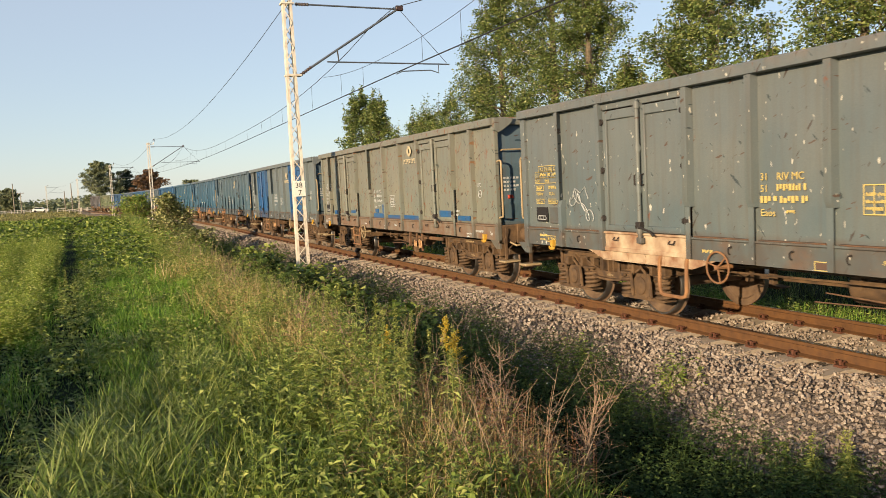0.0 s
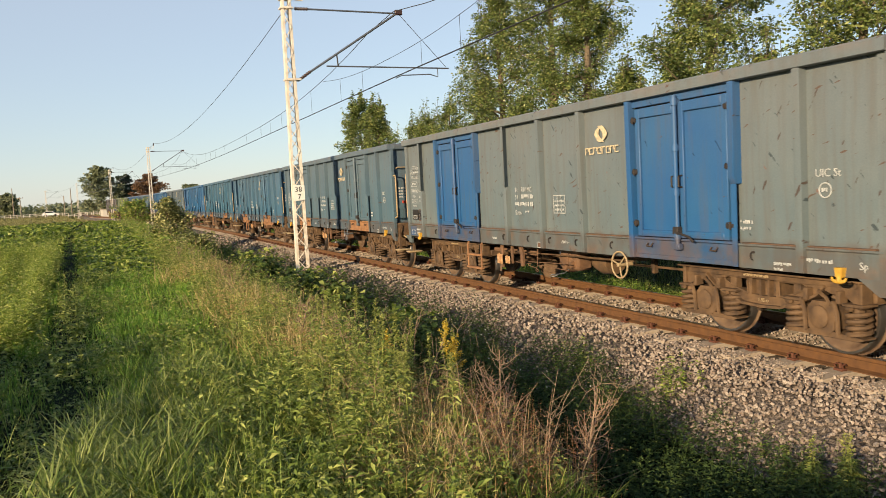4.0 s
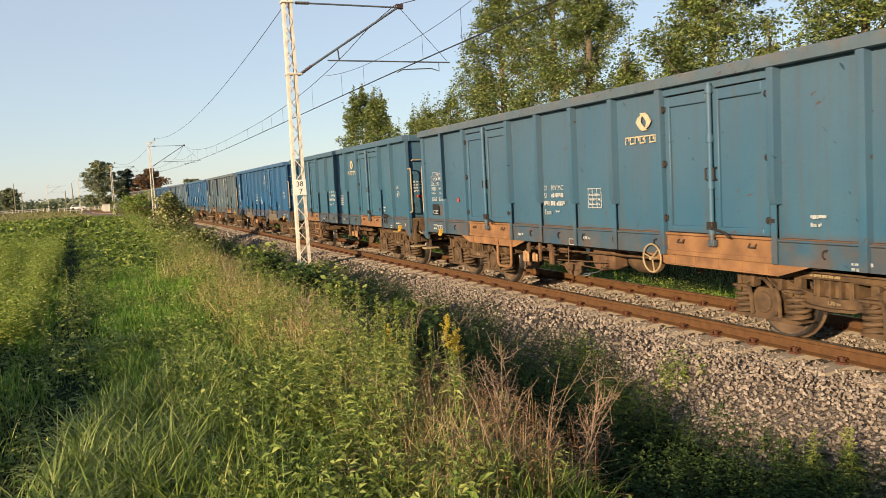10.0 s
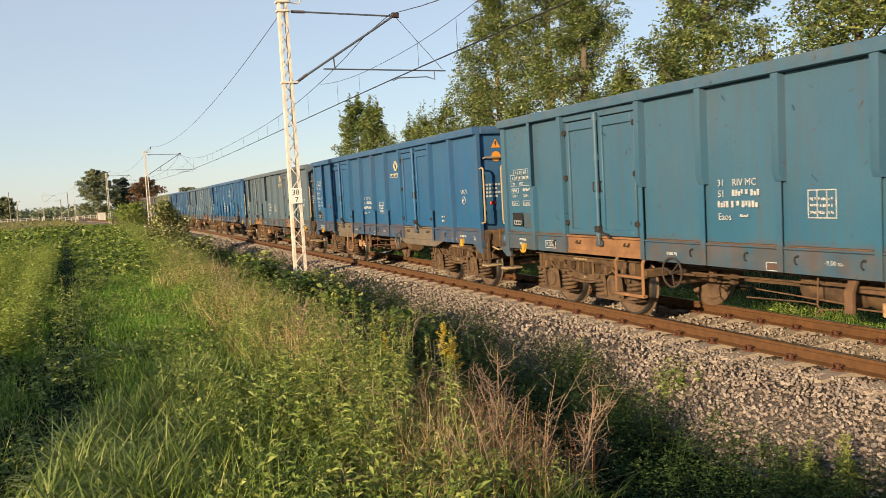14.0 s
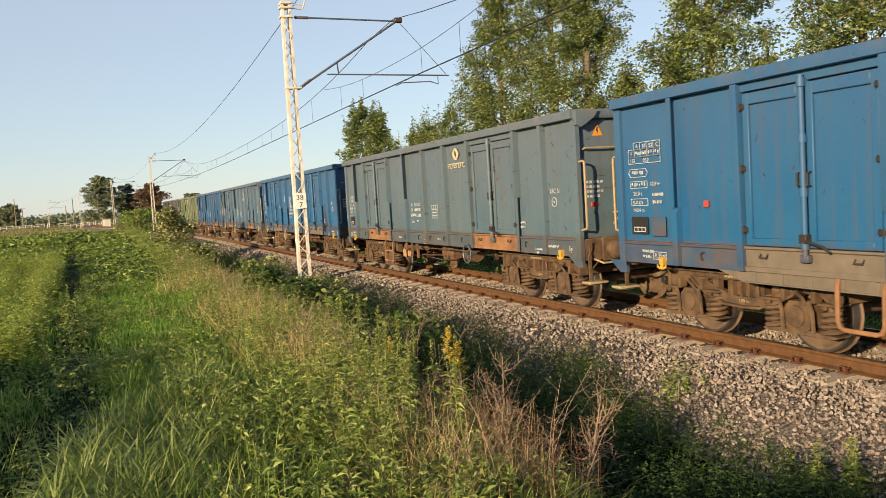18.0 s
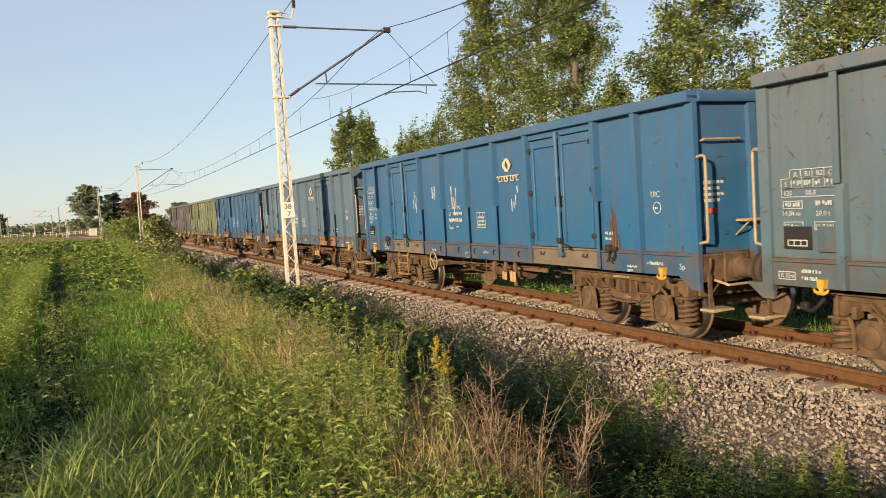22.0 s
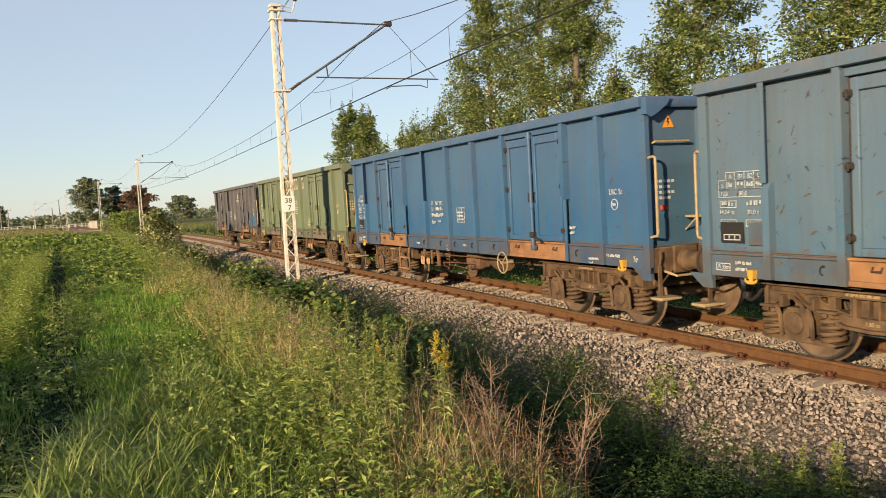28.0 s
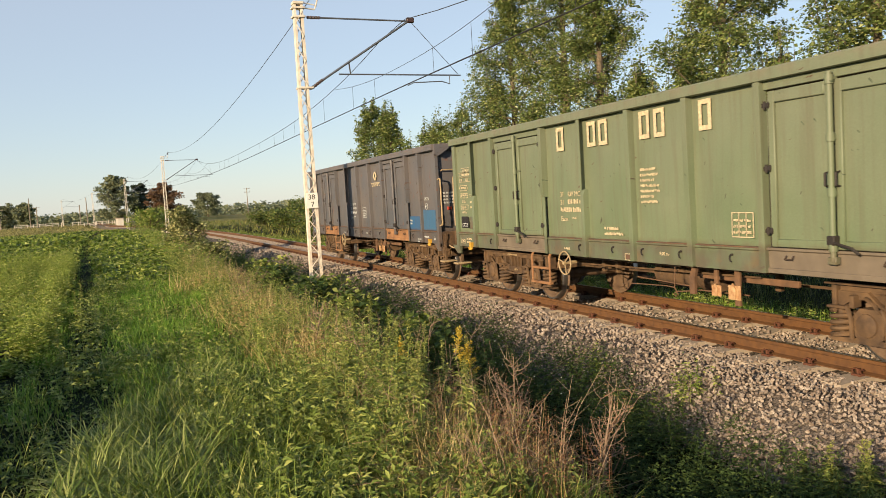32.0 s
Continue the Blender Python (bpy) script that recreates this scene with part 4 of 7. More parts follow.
def lettering(w, mark, num_mat, wide_mark):
    """Painted marks on the side that the camera sees."""
    rng = random.Random(mark["seed"])

    def text(words, y, z, h, mat=num_mat, x=PLATE_X):
        letters(words, h, mat, w, Matrix.Translation((x, y, z)) @ FACE)

    def bars(rows, y, z, h, gap, mat=num_mat, x=PLATE_X):
        tagged(part("small_lettering", bars_shape(rows, h, gap, rng), mat, w, m=pose(x, y, z)), kind="stuff")

    # wagon number block
    by, up = mark.get("num_y", 0.98), mark.get("num_z", 0.0)
    text("31", by, 1.93 + up, 0.085)
    text("51", by, 1.80 + up, 0.085)
    text("RIV MC", by - 0.24, 1.93 + up, 0.085)
    bars([0.42], by - 0.24, 1.885 + up, 0.085, 0.03)
    bars([0.66], by, 1.755 + up, 0.09, 0.03)
    text("Eaos", by, 1.53 + up, 0.085)
    bars([0.14], by - 0.36, 1.60 + up, 0.04, 0.02)
    # load grid
    gy, gz = mark.get("grid_at", (-0.35, 1.86))
    part("lettering_frame", frame_shape(0.36, 0.30, 0.012, 3), num_mat, w, m=pose(PLATE_X, gy, gz))
    bars([0.30, 0.30, 0.30], gy - 0.03, gz - 0.08, 0.04, 0.03)
    # rear panel: load limit table and small signs
    y0 = mark.get("label_y", 6.22)
    top = mark.get("table_z", 2.62)
    part("lettering_frame", frame_shape(0.58, 0.10, 0.009, 4), num_mat, w, m=pose(PLATE_X, y0 - 0.12, top))
    part("lettering_frame", frame_shape(0.70, 0.11, 0.009, 5), num_mat, w, m=pose(PLATE_X, y0, top - 0.092))
    part("lettering_frame", frame_shape(0.70, 0.10, 0.009), num_mat, w, m=pose(PLATE_X, y0, top - 0.194))
    for k, words in enumerate(("A", "B1", "B2", "C")):
        text(words, y0 - 0.17 - 0.145 * k, top - 0.08, 0.055)
    text("S", y0 - 0.05, top - 0.18, 0.055)
    for k in range(4):
        bars([0.10], y0 - 0.165 - 0.14 * k, top - 0.12, 0.06, 0.02)
    text("120", y0 - 0.03, top - 0.275, 0.055)
    text("00,0", y0 - 0.32, top - 0.275, 0.055)
    if mark.get("two_columns"):
        for y, z, w_row in ((y0 - 0.02, top - 0.33, 0.26), (y0 - 0.02, top - 0.55, 0.26), (y0 - 0.42, top - 0.55, 0.28)):
            part("lettering_frame", frame_shape(w_row, 0.085, 0.009), num_mat, w, m=pose(PLATE_X, y, z))
        bars([0.2], y0 - 0.05, top - 0.345, 0.055, 0.02)
        bars([0.24], y0 - 0.44, top - 0.335, 0.06, 0.02)
        text("14,04 m", y0, top - 0.49, 0.055)
        text("20,0 t", y0 - 0.44, top - 0.49, 0.055)
        text("12,8 m", y0 - 0.03, top - 0.62, 0.05)
        text("35,0 kN", y0 - 0.43, top - 0.62, 0.05)
    else:
        hexagon = Shape()
        rim = [(-0.21, 0.0), (-0.17, 0.055), (0.17, 0.055), (0.21, 0.0), (0.17, -0.055), (-0.17, -0.055), (-0.21, 0.0)]
        hexagon.tube([(0, y, z) for y, z in rim], 0.006, 4, caps=False)
        part("lettering_frame", hexagon, num_mat, w, m=pose(PLATE_X, y0 - 0.20, top - 0.42))
        bars([0.26], y0 - 0.07, top - 0.39, 0.06, 0.02)
        part("lettering_frame", frame_shape(0.38, 0.10, 0.009), num_mat, w, m=pose(PLATE_X, y0 - 0.02, top - 0.53))
        bars([0.32], y0 - 0.05, top - 0.55, 0.06, 0.02)
        text("20,0 t", y0 - 0.08, top - 0.73, 0.06)
        part("lettering_frame", frame_shape(0.38, 0.10, 0.009), num_mat, w, m=pose(PLATE_X, y0 - 0.02, top - 0.77))
        text("35,0 kN", y0 - 0.04, top - 0.85, 0.055)
        text("14,04 m", y0 - 0.06, top - 0.955, 0.055)
        text("12,8 m", y0 - 0.46, top - 0.60, 0.055)
        bars([0.24, 0.2], y0 - 0.50, top - 0.70, 0.05, 0.05)
    plate = part("label_plate", Shape().box(-0.006, 0, -0.36, 0, -0.24, 0, 0.002), M_BLACK, w, "black plate with a white loading sign", pose(PLATE_X, y0 - 0.02, 1.60))
    part("label_mark", frame_shape(0.26, 0.07, 0.012, 3), M_WHITE, plate, m=pose(-0.0065, -0.05, -0.14))
    clip = part("label_clip", Shape().box(-0.014, 0, -0.30, 0, -0.26, 0, 0.004), M_BLACK if mark.get("mesh_clip") else mark["paint"], w, m=pose(PLATE_X, y0 - 0.46, 1.60))
    if mark.get("mesh_clip"):
        part("clip_rim", frame_shape(0.32, 0.28, 0.02), M_SEAM, clip, "rusty rim of the label clip", pose(-0.014, 0.01, 0.01))
        part("clip_mesh", frame_shape(0.28, 0.24, 0.006, 6), M_TUBE, clip, "wire mesh of the label clip", pose(-0.015, -0.01, -0.01))
    if "red_at" in mark:
        ry, rz = mark["red_at"]
        part("red_tag", Shape().box(-0.006, 0, -0.045, 0.045, -0.04, 0.04, 0.002), M_RED, w, "small red tag on the plate", pose(PLATE_X, ry, rz))
    for y in mark.get("latches", ()):
        part("door_catch", latch_shape, M_HINGE, w, "dark steel catch on the seam", pose(0, y, 0), key="latch")
    if mark.get("scrawl"):
        part("chalk_scrawl", scrawl_shape, M_WHITE, w, "white chalk scrawl on the plate", pose(PLATE_X, 4.68, 1.68))
    # front panel
    text("UIC St" if mark["seed"] % 2 else "UIC", -5.62, 1.98, 0.085)
    ring = Shape()
    ring.tube([(0, 0.075 * math.cos(a * math.pi / 10), 0.075 * math.sin(a * math.pi / 10)) for a in range(21)], 0.007, 5, caps=False)
    part("lettering_ring", ring, num_mat, w, m=pose(PLATE_X + 0.005, -5.74, 1.84))
    bars([0.08], -5.70, 1.865, 0.05, 0.02)
    bars([0.2, 0.16], -4.55, 1.52, 0.05, 0.03)
    bars([0.34], -5.5, 1.13, 0.05, 0.02, x=SIDE_X)
    text("Sp", -6.14, 1.05, 0.08, x=SIDE_X)
    ry, rh = {"wide": (6.26, 0.05), "short": (5.72, 0.06), "even": (5.05, 0.07)}[mark["make"]]
    text("R 35m", ry, 1.05, rh, x=SIDE_X)
    part("lettering_frame", frame_shape(4.6 * rh, 1.8 * rh, 0.010), num_mat, w, m=pose(SIDE_X, ry + 0.03, 1.05 + 1.35 * rh))
    part("lettering_frame", frame_shape(0.24, 0.10, 0.010), num_mat, w, m=pose(SIDE_X, 0.24, 1.07))
    part("repair_patch", Shape().box(-0.002, 0, -0.21, -0.02, -0.085, -0.015, 0.0006), M_STAIN, w, "rusty rectangle inside a painted frame", pose(SIDE_X, 0.24, 1.07))
    bars([0.26, 0.2], 5.98, 1.15, 0.045, 0.03, x=SIDE_X)
    bars([0.2], 1.95, 1.10, 0.045, 0.03, x=SIDE_X)
    bars([0.26, 0.14], -5.05, 1.06, 0.04, 0.02, x=SIDE_X)
    text("-9,00 m-", mark.get("pitch_y", -0.55), 1.08, 0.05, x=SIDE_X)
    # company mark
    if mark["logo"] == "emblem":
        my, mz = mark.get("mark_at", (-1.78, 2.74))
        part("company_emblem", emblem_shape, wide_mark, w, "plain interlocked company emblem", pose(PLATE_X - 0.004, my, mz), key="emblem")
        tagged(part("company_name", name_shape, wide_mark, w, m=pose(PLATE_X - 0.004, my, mz - 0.235), key="name"), "row of outlined blocks standing for the company name", kind="stuff")
    elif mark["logo"] == "capitals":
        for y in (2.06, 1.12, 0.80, -0.22, -0.55, -1.46):
            part("painted_block", frame_shape(0.23, 0.38, 0.06), wide_mark, w, "tall stencilled capital reduced to an outlined block", pose(PLATE_X, y, 3.06))
        bars([0.36, 0.42, 0.34, 0.44, 0.44, 0.3, 0.4], -0.2, 2.28, 0.045, 0.03)
        bars([0.36, 0.5], 0.75, 1.45, 0.05, 0.03)
    # leading end
    for j, width in enumerate((0.3, 0.26, 0.28, 0.24)):
        s = Shape()
        x = 0.0
        while x < width:
            s.box(x, x + 0.05, -0.003, 0, -0.02, 0.02, 0.0008)
            x += 0.068
        tagged(part("small_lettering", s, num_mat, w, m=pose(-1.28, -6.436, 2.13 - 0.075 * j)), kind="stuff")


def wagon(spec):
    """A high-sided open bogie wagon. Its origin is on the rail level at the middle; the leading end is at -y."""
    body, door, low, rim = spec["paint"], spec.get("door", spec["paint"]), spec.get("low", spec["paint"]), spec.get("rim", spec["paint"])
    w = thing("freight_wagon", spec["label"], "freight wagon", "wagons of the goods train")
    mirror = Matrix.Rotation(math.pi, 4, "Z")
    eye = Matrix.Identity(4)
    make = spec["make"]
    (a, b, c, d), step = MAKES[make]
    posts = (d, c, b, a, 0.0, -a, -b, -c, -d)
    bays = ((-6.42, -d), (-d, -c), (-b, -a), (-a, 0.0), (0.0, a), (a, b), (c, d), (d, 6.42))
    doors = ((-c, -b), (b, c))
    part("floor", floor_shape, M_DARK, w, key="floor")
    part("underframe", underframe_shape, M_DARK, w, key="underframe")
    for turn in (eye, mirror):
        near = turn is eye
        for n, (y0, y1) in enumerate(bays):
            part("side_panel", lambda: dented(y0, y1, 1.24, 3.13, 0.02, n * 7), body, w, m=turn, key="%s_bay%d" % (make, n))
            if near:
                part("seam_rust", lambda: Shape().box(-1.478, -1.40, y0 + 0.08, y1 - 0.08, 1.2455, 1.262, 0.003), M_SEAM, w, m=eye, key="%s_seam%d" % (make, n))
            part("side_sill", lambda: sill_shape(y0 + 0.002, y1 - 0.002), low, w, m=turn, key="%s_sill%d" % (make, n))
        for y, kind in zip(posts, KINDS[make]):
            jamb = spec.get("jamb", body) if abs(y) in (b, c) else body
            at = turn @ Matrix.Translation((0, y, 0))
            if kind == "t" and near:
                post = part("post", lambda: boxed_post(((step - 0.09, 1.492), (step, 1.535), (3.12, 1.525))), jamb, w, m=at, key="post_t%.2f" % step)
                part("post_foot", lambda: open_post(0.97, step - 0.092, 1.480), jamb, post, key="foot_t%.2f" % step)
            elif kind == "r" and near:
                post = part("post", lambda: open_post(step + 0.002, 3.12, 1.520), jamb, w, m=at, key="post_r%.2f" % step)
                part("post_foot", lambda: boxed_post(((0.97, 1.515), (step - 0.09, 1.515), (step, 1.48))), jamb, post, key="foot_r%.2f" % step)
            else:
                part("post", lambda: boxed_post(((0.97, 1.505), (3.12, 1.525))), jamb, w, m=at, key="post_n")
        for y in (-6.42, 6.46):
            part("corner_post", corner_shape, spec.get("corner", body), w, m=turn @ Matrix.Translation((0, y, 0)), key="corner")
        part("top_rail", top_rail_shape, rim, w, m=turn, key="top_rail")
        for y0, y1 in doors:
            mid = (y0 + y1) / 2
            part("door_sill", door_sill_shape, spec.get("sill", M_SILL), w, m=turn @ Matrix.Translation((0, mid, 0)), key="door_sill")
            part("door_header", header_shape, door, w, m=turn @ Matrix.Translation((0, mid, 0)), key="header")
            part("door_recess", Shape().box(-1.408, -1.38, -0.95, 0.95, 1.262, 3.118, 0.003), M_DARK, w, m=turn @ Matrix.Translation((0, mid, 0)), key="recess")
            for dy, s in ((-0.447, -1), (0.447, 1)):
                leaf = part("door_leaf", leaf_shape, door, w, m=turn @ Matrix.Translation((0, mid + dy, 0)), key="leaf")
                if near:
                    for z in (1.45, 2.15, 2.85):
                        part("hinge", hinge_shape, M_HINGE, leaf, m=pose(-1.485, s * 0.462, z) @ Matrix.Scale(0.75, 4), key="hinge")
                    part("grip", grip_shape, M_HINGE, leaf, m=pose(0, -s * 0.38, 0), key="grip")
            bar = part("lock_bar", lock_bar_shape, door if near else M_DARK, w, m=turn @ Matrix.Translation((0, mid, 0)), key="lock_bar")
            if near:
                part("handle", handle_shape, M_HINGE, bar, key="handle")
                for dy in (-0.62, 0.62):
                    part("ring", ring_shape, M_DARK, w, m=pose(0, mid + dy, 0.05), key="ring")
        for y in (-4.75, -1.98, -1.03, -0.21, 0.52, 1.45, 4.75) if near else ():
            part("rope_eye", rope_eye_shape, M_HINGE, w, m=pose(0, y, 0), key="rope_eye")
        # ends
        for x0, x1 in ((-1.40, -0.5), (-0.5, 0.5), (0.5, 1.40)):
            part("end_panel", lambda: end_panel_shape(x0, x1), spec.get("end", body), w, m=turn, key="end%.1f" % x0)
        for x in (-0.5, 0.5):
            part("end_post", end_post_shape, spec.get("end", body), w, m=turn @ Matrix.Translation((x, 0, 0)), key="end_post")
        part("end_top_rail", end_rail_shape, rim, w, m=turn, key="end_rail")
        if spec["gusset"]:
            part("corner_gusset", gusset_shape, rim, w, m=turn, key="gusset")
        part("head_beam", beam_shape, spec.get("beam", M_BOGIE), w, m=turn, key="beam")
        for x in (-0.875, 0.875):
            buf = part("buffer", buffer_shape, spec.get("buffer", M_BOGIE), w, m=turn @ Matrix.Translation((x, 0, 1.05)), key="buffer")
            part("buffer_head", buffer_head_shape, M_DARK, buf, key="buffer_head")
        part("draw_hook", coupling_shape, M_DARK, w, m=turn, key="coupling")
        part("brake_hose", hose_shape, M_BLACK, w, m=turn, key="hose")
        for flip in ((1, -1) if near else (1,)):
            part("grab_rail", handrail_shape, M_CREAM, w, "cream painted grab rail", Matrix.Diagonal((1, flip, 1, 1)) @ turn, key="grab_rail")
        part("end_grab_bar", end_rail_bar_shape, M_CREAM, w, "cream painted grab bar", turn, key="end_bar")
        part("end_step", end_step_shape, M_CREAM, w, "worn wooden end step", turn, key="end_step")
        for flip in ((1, -1) if near else (1,)):
            at = Matrix.Diagonal((1, flip, 1, 1)) @ turn
            step = part("foot_step", foot_step_shape, M_BOGIE, w, m=at, key="foot_step")
            part("step_board", step_board_shape, M_CREAM, step, "worn pale step board", key="step_board")
        part("shunter_bar", shunter_bar_shape, M_CREAM, w, "cream painted bar below the buffers", turn, key="shunter_bar")
        part("reflector", Shape().box(-1.2, -1.09, -6.455, -6.43, 1.74, 1.81, 0.004), M_RED, w, "small red reflector block", turn)
    for y in {"even": (-5.84, 5.78), "wide": (-5.94, 5.70), "short": (-5.64, 5.52)}[make]:
        part("rope_hook", hook_shape, M_YELLOW, w, "yellow painted rope hook", Matrix.Translation((0, y, 0)) @ Matrix.Translation((-1.455, 0, 1.0)) @ Matrix.Scale(0.82, 4) @ Matrix.Translation((1.455, 0, -1.0)), key="hook")
    if make == "short":
        part("step_frame", stirrup_shape, spec.get("step", M_SILL), w, "bent tube step under the sill", pose(0, 2.51, 0), key="stirrup")
        for y0, y1 in doors:
            part("sill_skirt", skirt_shape, spec.get("sill", M_SILL), w, m=pose(0, (y0 + y1) / 2, 0), key="skirt")
    else:
        part("step_frame", ladder_step_shape, spec.get("step", M_SILL), w, "flat bar ladder under the sill", pose(0, spec.get("step_y", 2.77), 0), key="ladder_step")
    part("brake_cylinder", cylinder_shape, M_BOGIE, w, key="cylinder")
    side = 1 if spec["wheel_y"] < 0 else -1
    if side > 0:
        part("air_tank", tank_shape, M_BOGIE, w, m=pose(1.5, 0.6, 0), key="tank")
        valve = part("distributor_valve", valve_shape, M_GEAR, w, "rusty distributor valve", key="valve")
        part("pull_wire", pull_wire_shape, M_TUBE, valve, "thin pull wire with a loop", key="pull_wire")
    else:
        part("air_tank", tank_shape, M_BOGIE, w, m=pose(0, -0.10, 0), key="tank")
    py = spec.get("plate_y", 1.88 * side)
    lever = part("brake_lever", lever_shape, M_GEAR, w, m=Matrix.Translation((0, py, 0)) @ Matrix.Diagonal((1, side, 1, 1)), key="brake_lever")
    part("lever_plate", lambda: lever_plate_shape(0.21, 0.18), M_RUSTCREAM, lever, "rust-streaked cream plate of the brake changeover lever", key="plate_a")
    part("lever_plate", lambda: lever_plate_shape(0.17, 0.14), M_RUSTCREAM, lever, "rust-streaked cream plate of the brake changeover lever", pose(0, -0.32, 0), key="plate_b")
    part("brake_rigging", rods_shape, M_BOGIE, w, key="rods")
    part("hand_wheel", lambda: wheel_ring(0.19, 0.013), spec.get("ring", M_CREAM), w, "three-spoked brake hand wheel", pose(-1.50, spec["wheel_y"], 0.90 if make == "short" else 0.84), key="hand_wheel")
    if spec.get("round_sign"):
        disc = Shape()
        disc.lathe([(-0.006, 0.0), (-0.006, 0.10), (0.0, 0.10), (0.0, 0.0)], 20, "y")
        part("round_sign", disc, M_ORANGE, w, "round orange sign on the end wall", pose(-1.02, -6.44, 2.68))
    if spec.get("triangle"):
        tri = Shape()
        tri.prism([(-0.10, -0.08), (0.10, -0.08), (0.0, 0.10)], -0.004, 0, "y")
        sign = part("warning_triangle", tri, M_ORANGE, w, "orange high voltage triangle", pose(-1.02, -6.437, 2.93))
        bolt = Shape()
        bolt.prism([(-0.015, 0.05), (0.02, 0.05), (0.0, 0.005), (0.02, 0.005), (-0.012, -0.06), (-0.005, -0.01), (-0.025, -0.01)], -0.0055, -0.0035, "y")
        part("warning_bolt", bolt, M_BLACK, sign)
    # running gear
    sets = []
    for y in (-4.5, 4.5):
        bogie = part("bogie", bolster_shape, M_BOGIE, w, "dusty brown two-axle bogie", pose(0, y, 0), key="bogie")
        frame_near = part("side_frame", lambda: side_frame_shape(-1.10, -0.98), M_BOGIE, bogie, key="side_frame")
        letters("1,80 m", 0.045, M_CREAM, frame_near, Matrix.Translation((-1.082, 0.09, 0.515)) @ FACE)
        tagged(part("small_lettering", lambda: bars_shape([0.42], 0.035, 0.02, random.Random(5)), M_CREAM, frame_near, m=pose(-1.101, 0.30, 0.84), key="bogie_marks"), kind="stuff")
        part("side_frame", lambda: side_frame_shape(-1.10, -0.98), M_BOGIE, bogie, m=mirror, key="side_frame")
        for a in (-1.37, 1.37):
            part("end_beam", end_beam_shape, M_BOGIE, bogie, m=pose(0, a, 0), key="end_beam")
        for a in (-0.9, 0.9):
            for turn in (eye, mirror):
                part("axle_box", axle_box_shape, M_BOGIE, bogie, m=Matrix.Translation((0, a, 0)) @ turn, key="axle_box")
                part("spring", spring_shape, M_BOGIE, bogie, m=Matrix.Translation((0, a, 0)) @ turn, key="spring")
                if turn is eye:
                    second = Matrix.Translation((0, a + 0.80, 0))
                    part("spring", spring_shape, M_BOGIE, bogie, m=second, key="spring")
            part("brake_shoe", shoe_shape, M_DARK, bogie, m=Matrix.Translation((0, a, 0)) if a > 0 else Matrix.Translation((0, a, 0)) @ mirror, key="shoe")
            ws = part("wheelset", axle_shape, M_WHEEL, w, m=pose(0, y + a, WHEEL_R), key="axle")
            for x, turn in ((-GAUGE / 2, eye), (GAUGE / 2, mirror)):
                part("wheel", wheel_shape, M_WHEEL, ws, m=Matrix.Translation((x, 0, 0)) @ turn, key="wheel")
                part("wheel_tread", tread_shape, M_TREAD, ws, m=Matrix.Translation((x, 0, 0)) @ turn, key="tread")
            sets.append((ws, y + a))
    for y0, y1, z0, z1, mat in spec.get("patches", ()):
        low_part = z1 < 1.25
        x = -1.459 if low_part else -1.446
        part("paint_patch", Shape().box(x - 0.002, x + 0.02, y0, y1, z0, z1, 0.001), mat, w, "brushed patch of other paint")
    for y, z0, z1, wide in spec.get("stains", ()):
        drip = random.Random(int(abs(y) * 100))
        for k in range(16):
            u = drip.gauss(0, 0.42)
            c, half = y + wide * u, wide * drip.uniform(0.02, 0.10)
            top = z0 + (z1 - z0) * drip.uniform(0.25, 1.0) * max(0.15, 1 - abs(u))
            s = Shape()
            s.prism([(c - half, z0), (c + half, z0), (c + half * 0.6, z0 + (top - z0) * 0.6), (c, top), (c - half * 0.7, z0 + (top - z0) * 0.5)], -1.447 - 0.0004 * k, -1.43, "x")
            part("rust_run", s, M_STAIN, w, "brown rust run on the plate")
    splash = random.Random(spec["seed"])
    for y, z in spec.get("drips", ()):
        for k in range(5):
            c, top, h = y + splash.uniform(-0.14, 0.14), z + splash.uniform(-0.15, 0.15), splash.uniform(0.05, 0.3)
            s = Shape()
            s.prism([(c - 0.010, top), (c - 0.004, top - h), (c + 0.004, top - h), (c + 0.011, top), (c, top + 0.015)], -1.4465, -1.43, "x")
            part("paint_drip", s, M_WHITE, w, "white paint drip")
    lettering(w, spec, spec.get("ink", M_WHITE), spec.get("mark", M_LOGO))
    return w, sets


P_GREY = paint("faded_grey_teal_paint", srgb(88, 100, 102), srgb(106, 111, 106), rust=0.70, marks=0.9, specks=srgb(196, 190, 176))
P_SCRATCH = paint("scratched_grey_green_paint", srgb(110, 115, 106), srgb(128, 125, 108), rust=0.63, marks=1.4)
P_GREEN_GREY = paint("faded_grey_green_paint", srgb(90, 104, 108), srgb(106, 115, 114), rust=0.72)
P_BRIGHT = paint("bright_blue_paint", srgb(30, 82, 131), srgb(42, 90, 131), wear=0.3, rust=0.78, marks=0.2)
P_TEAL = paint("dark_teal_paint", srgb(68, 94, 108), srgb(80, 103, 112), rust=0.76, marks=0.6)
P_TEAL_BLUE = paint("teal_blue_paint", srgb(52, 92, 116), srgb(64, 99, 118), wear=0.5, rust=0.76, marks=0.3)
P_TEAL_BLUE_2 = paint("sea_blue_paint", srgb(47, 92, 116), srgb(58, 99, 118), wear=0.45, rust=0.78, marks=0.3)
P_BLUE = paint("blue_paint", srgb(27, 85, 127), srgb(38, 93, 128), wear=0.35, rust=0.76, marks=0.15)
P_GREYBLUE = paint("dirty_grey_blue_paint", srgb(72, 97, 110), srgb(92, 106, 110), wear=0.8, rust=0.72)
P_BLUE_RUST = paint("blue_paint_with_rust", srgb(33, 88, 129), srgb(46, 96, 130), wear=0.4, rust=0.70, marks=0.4)
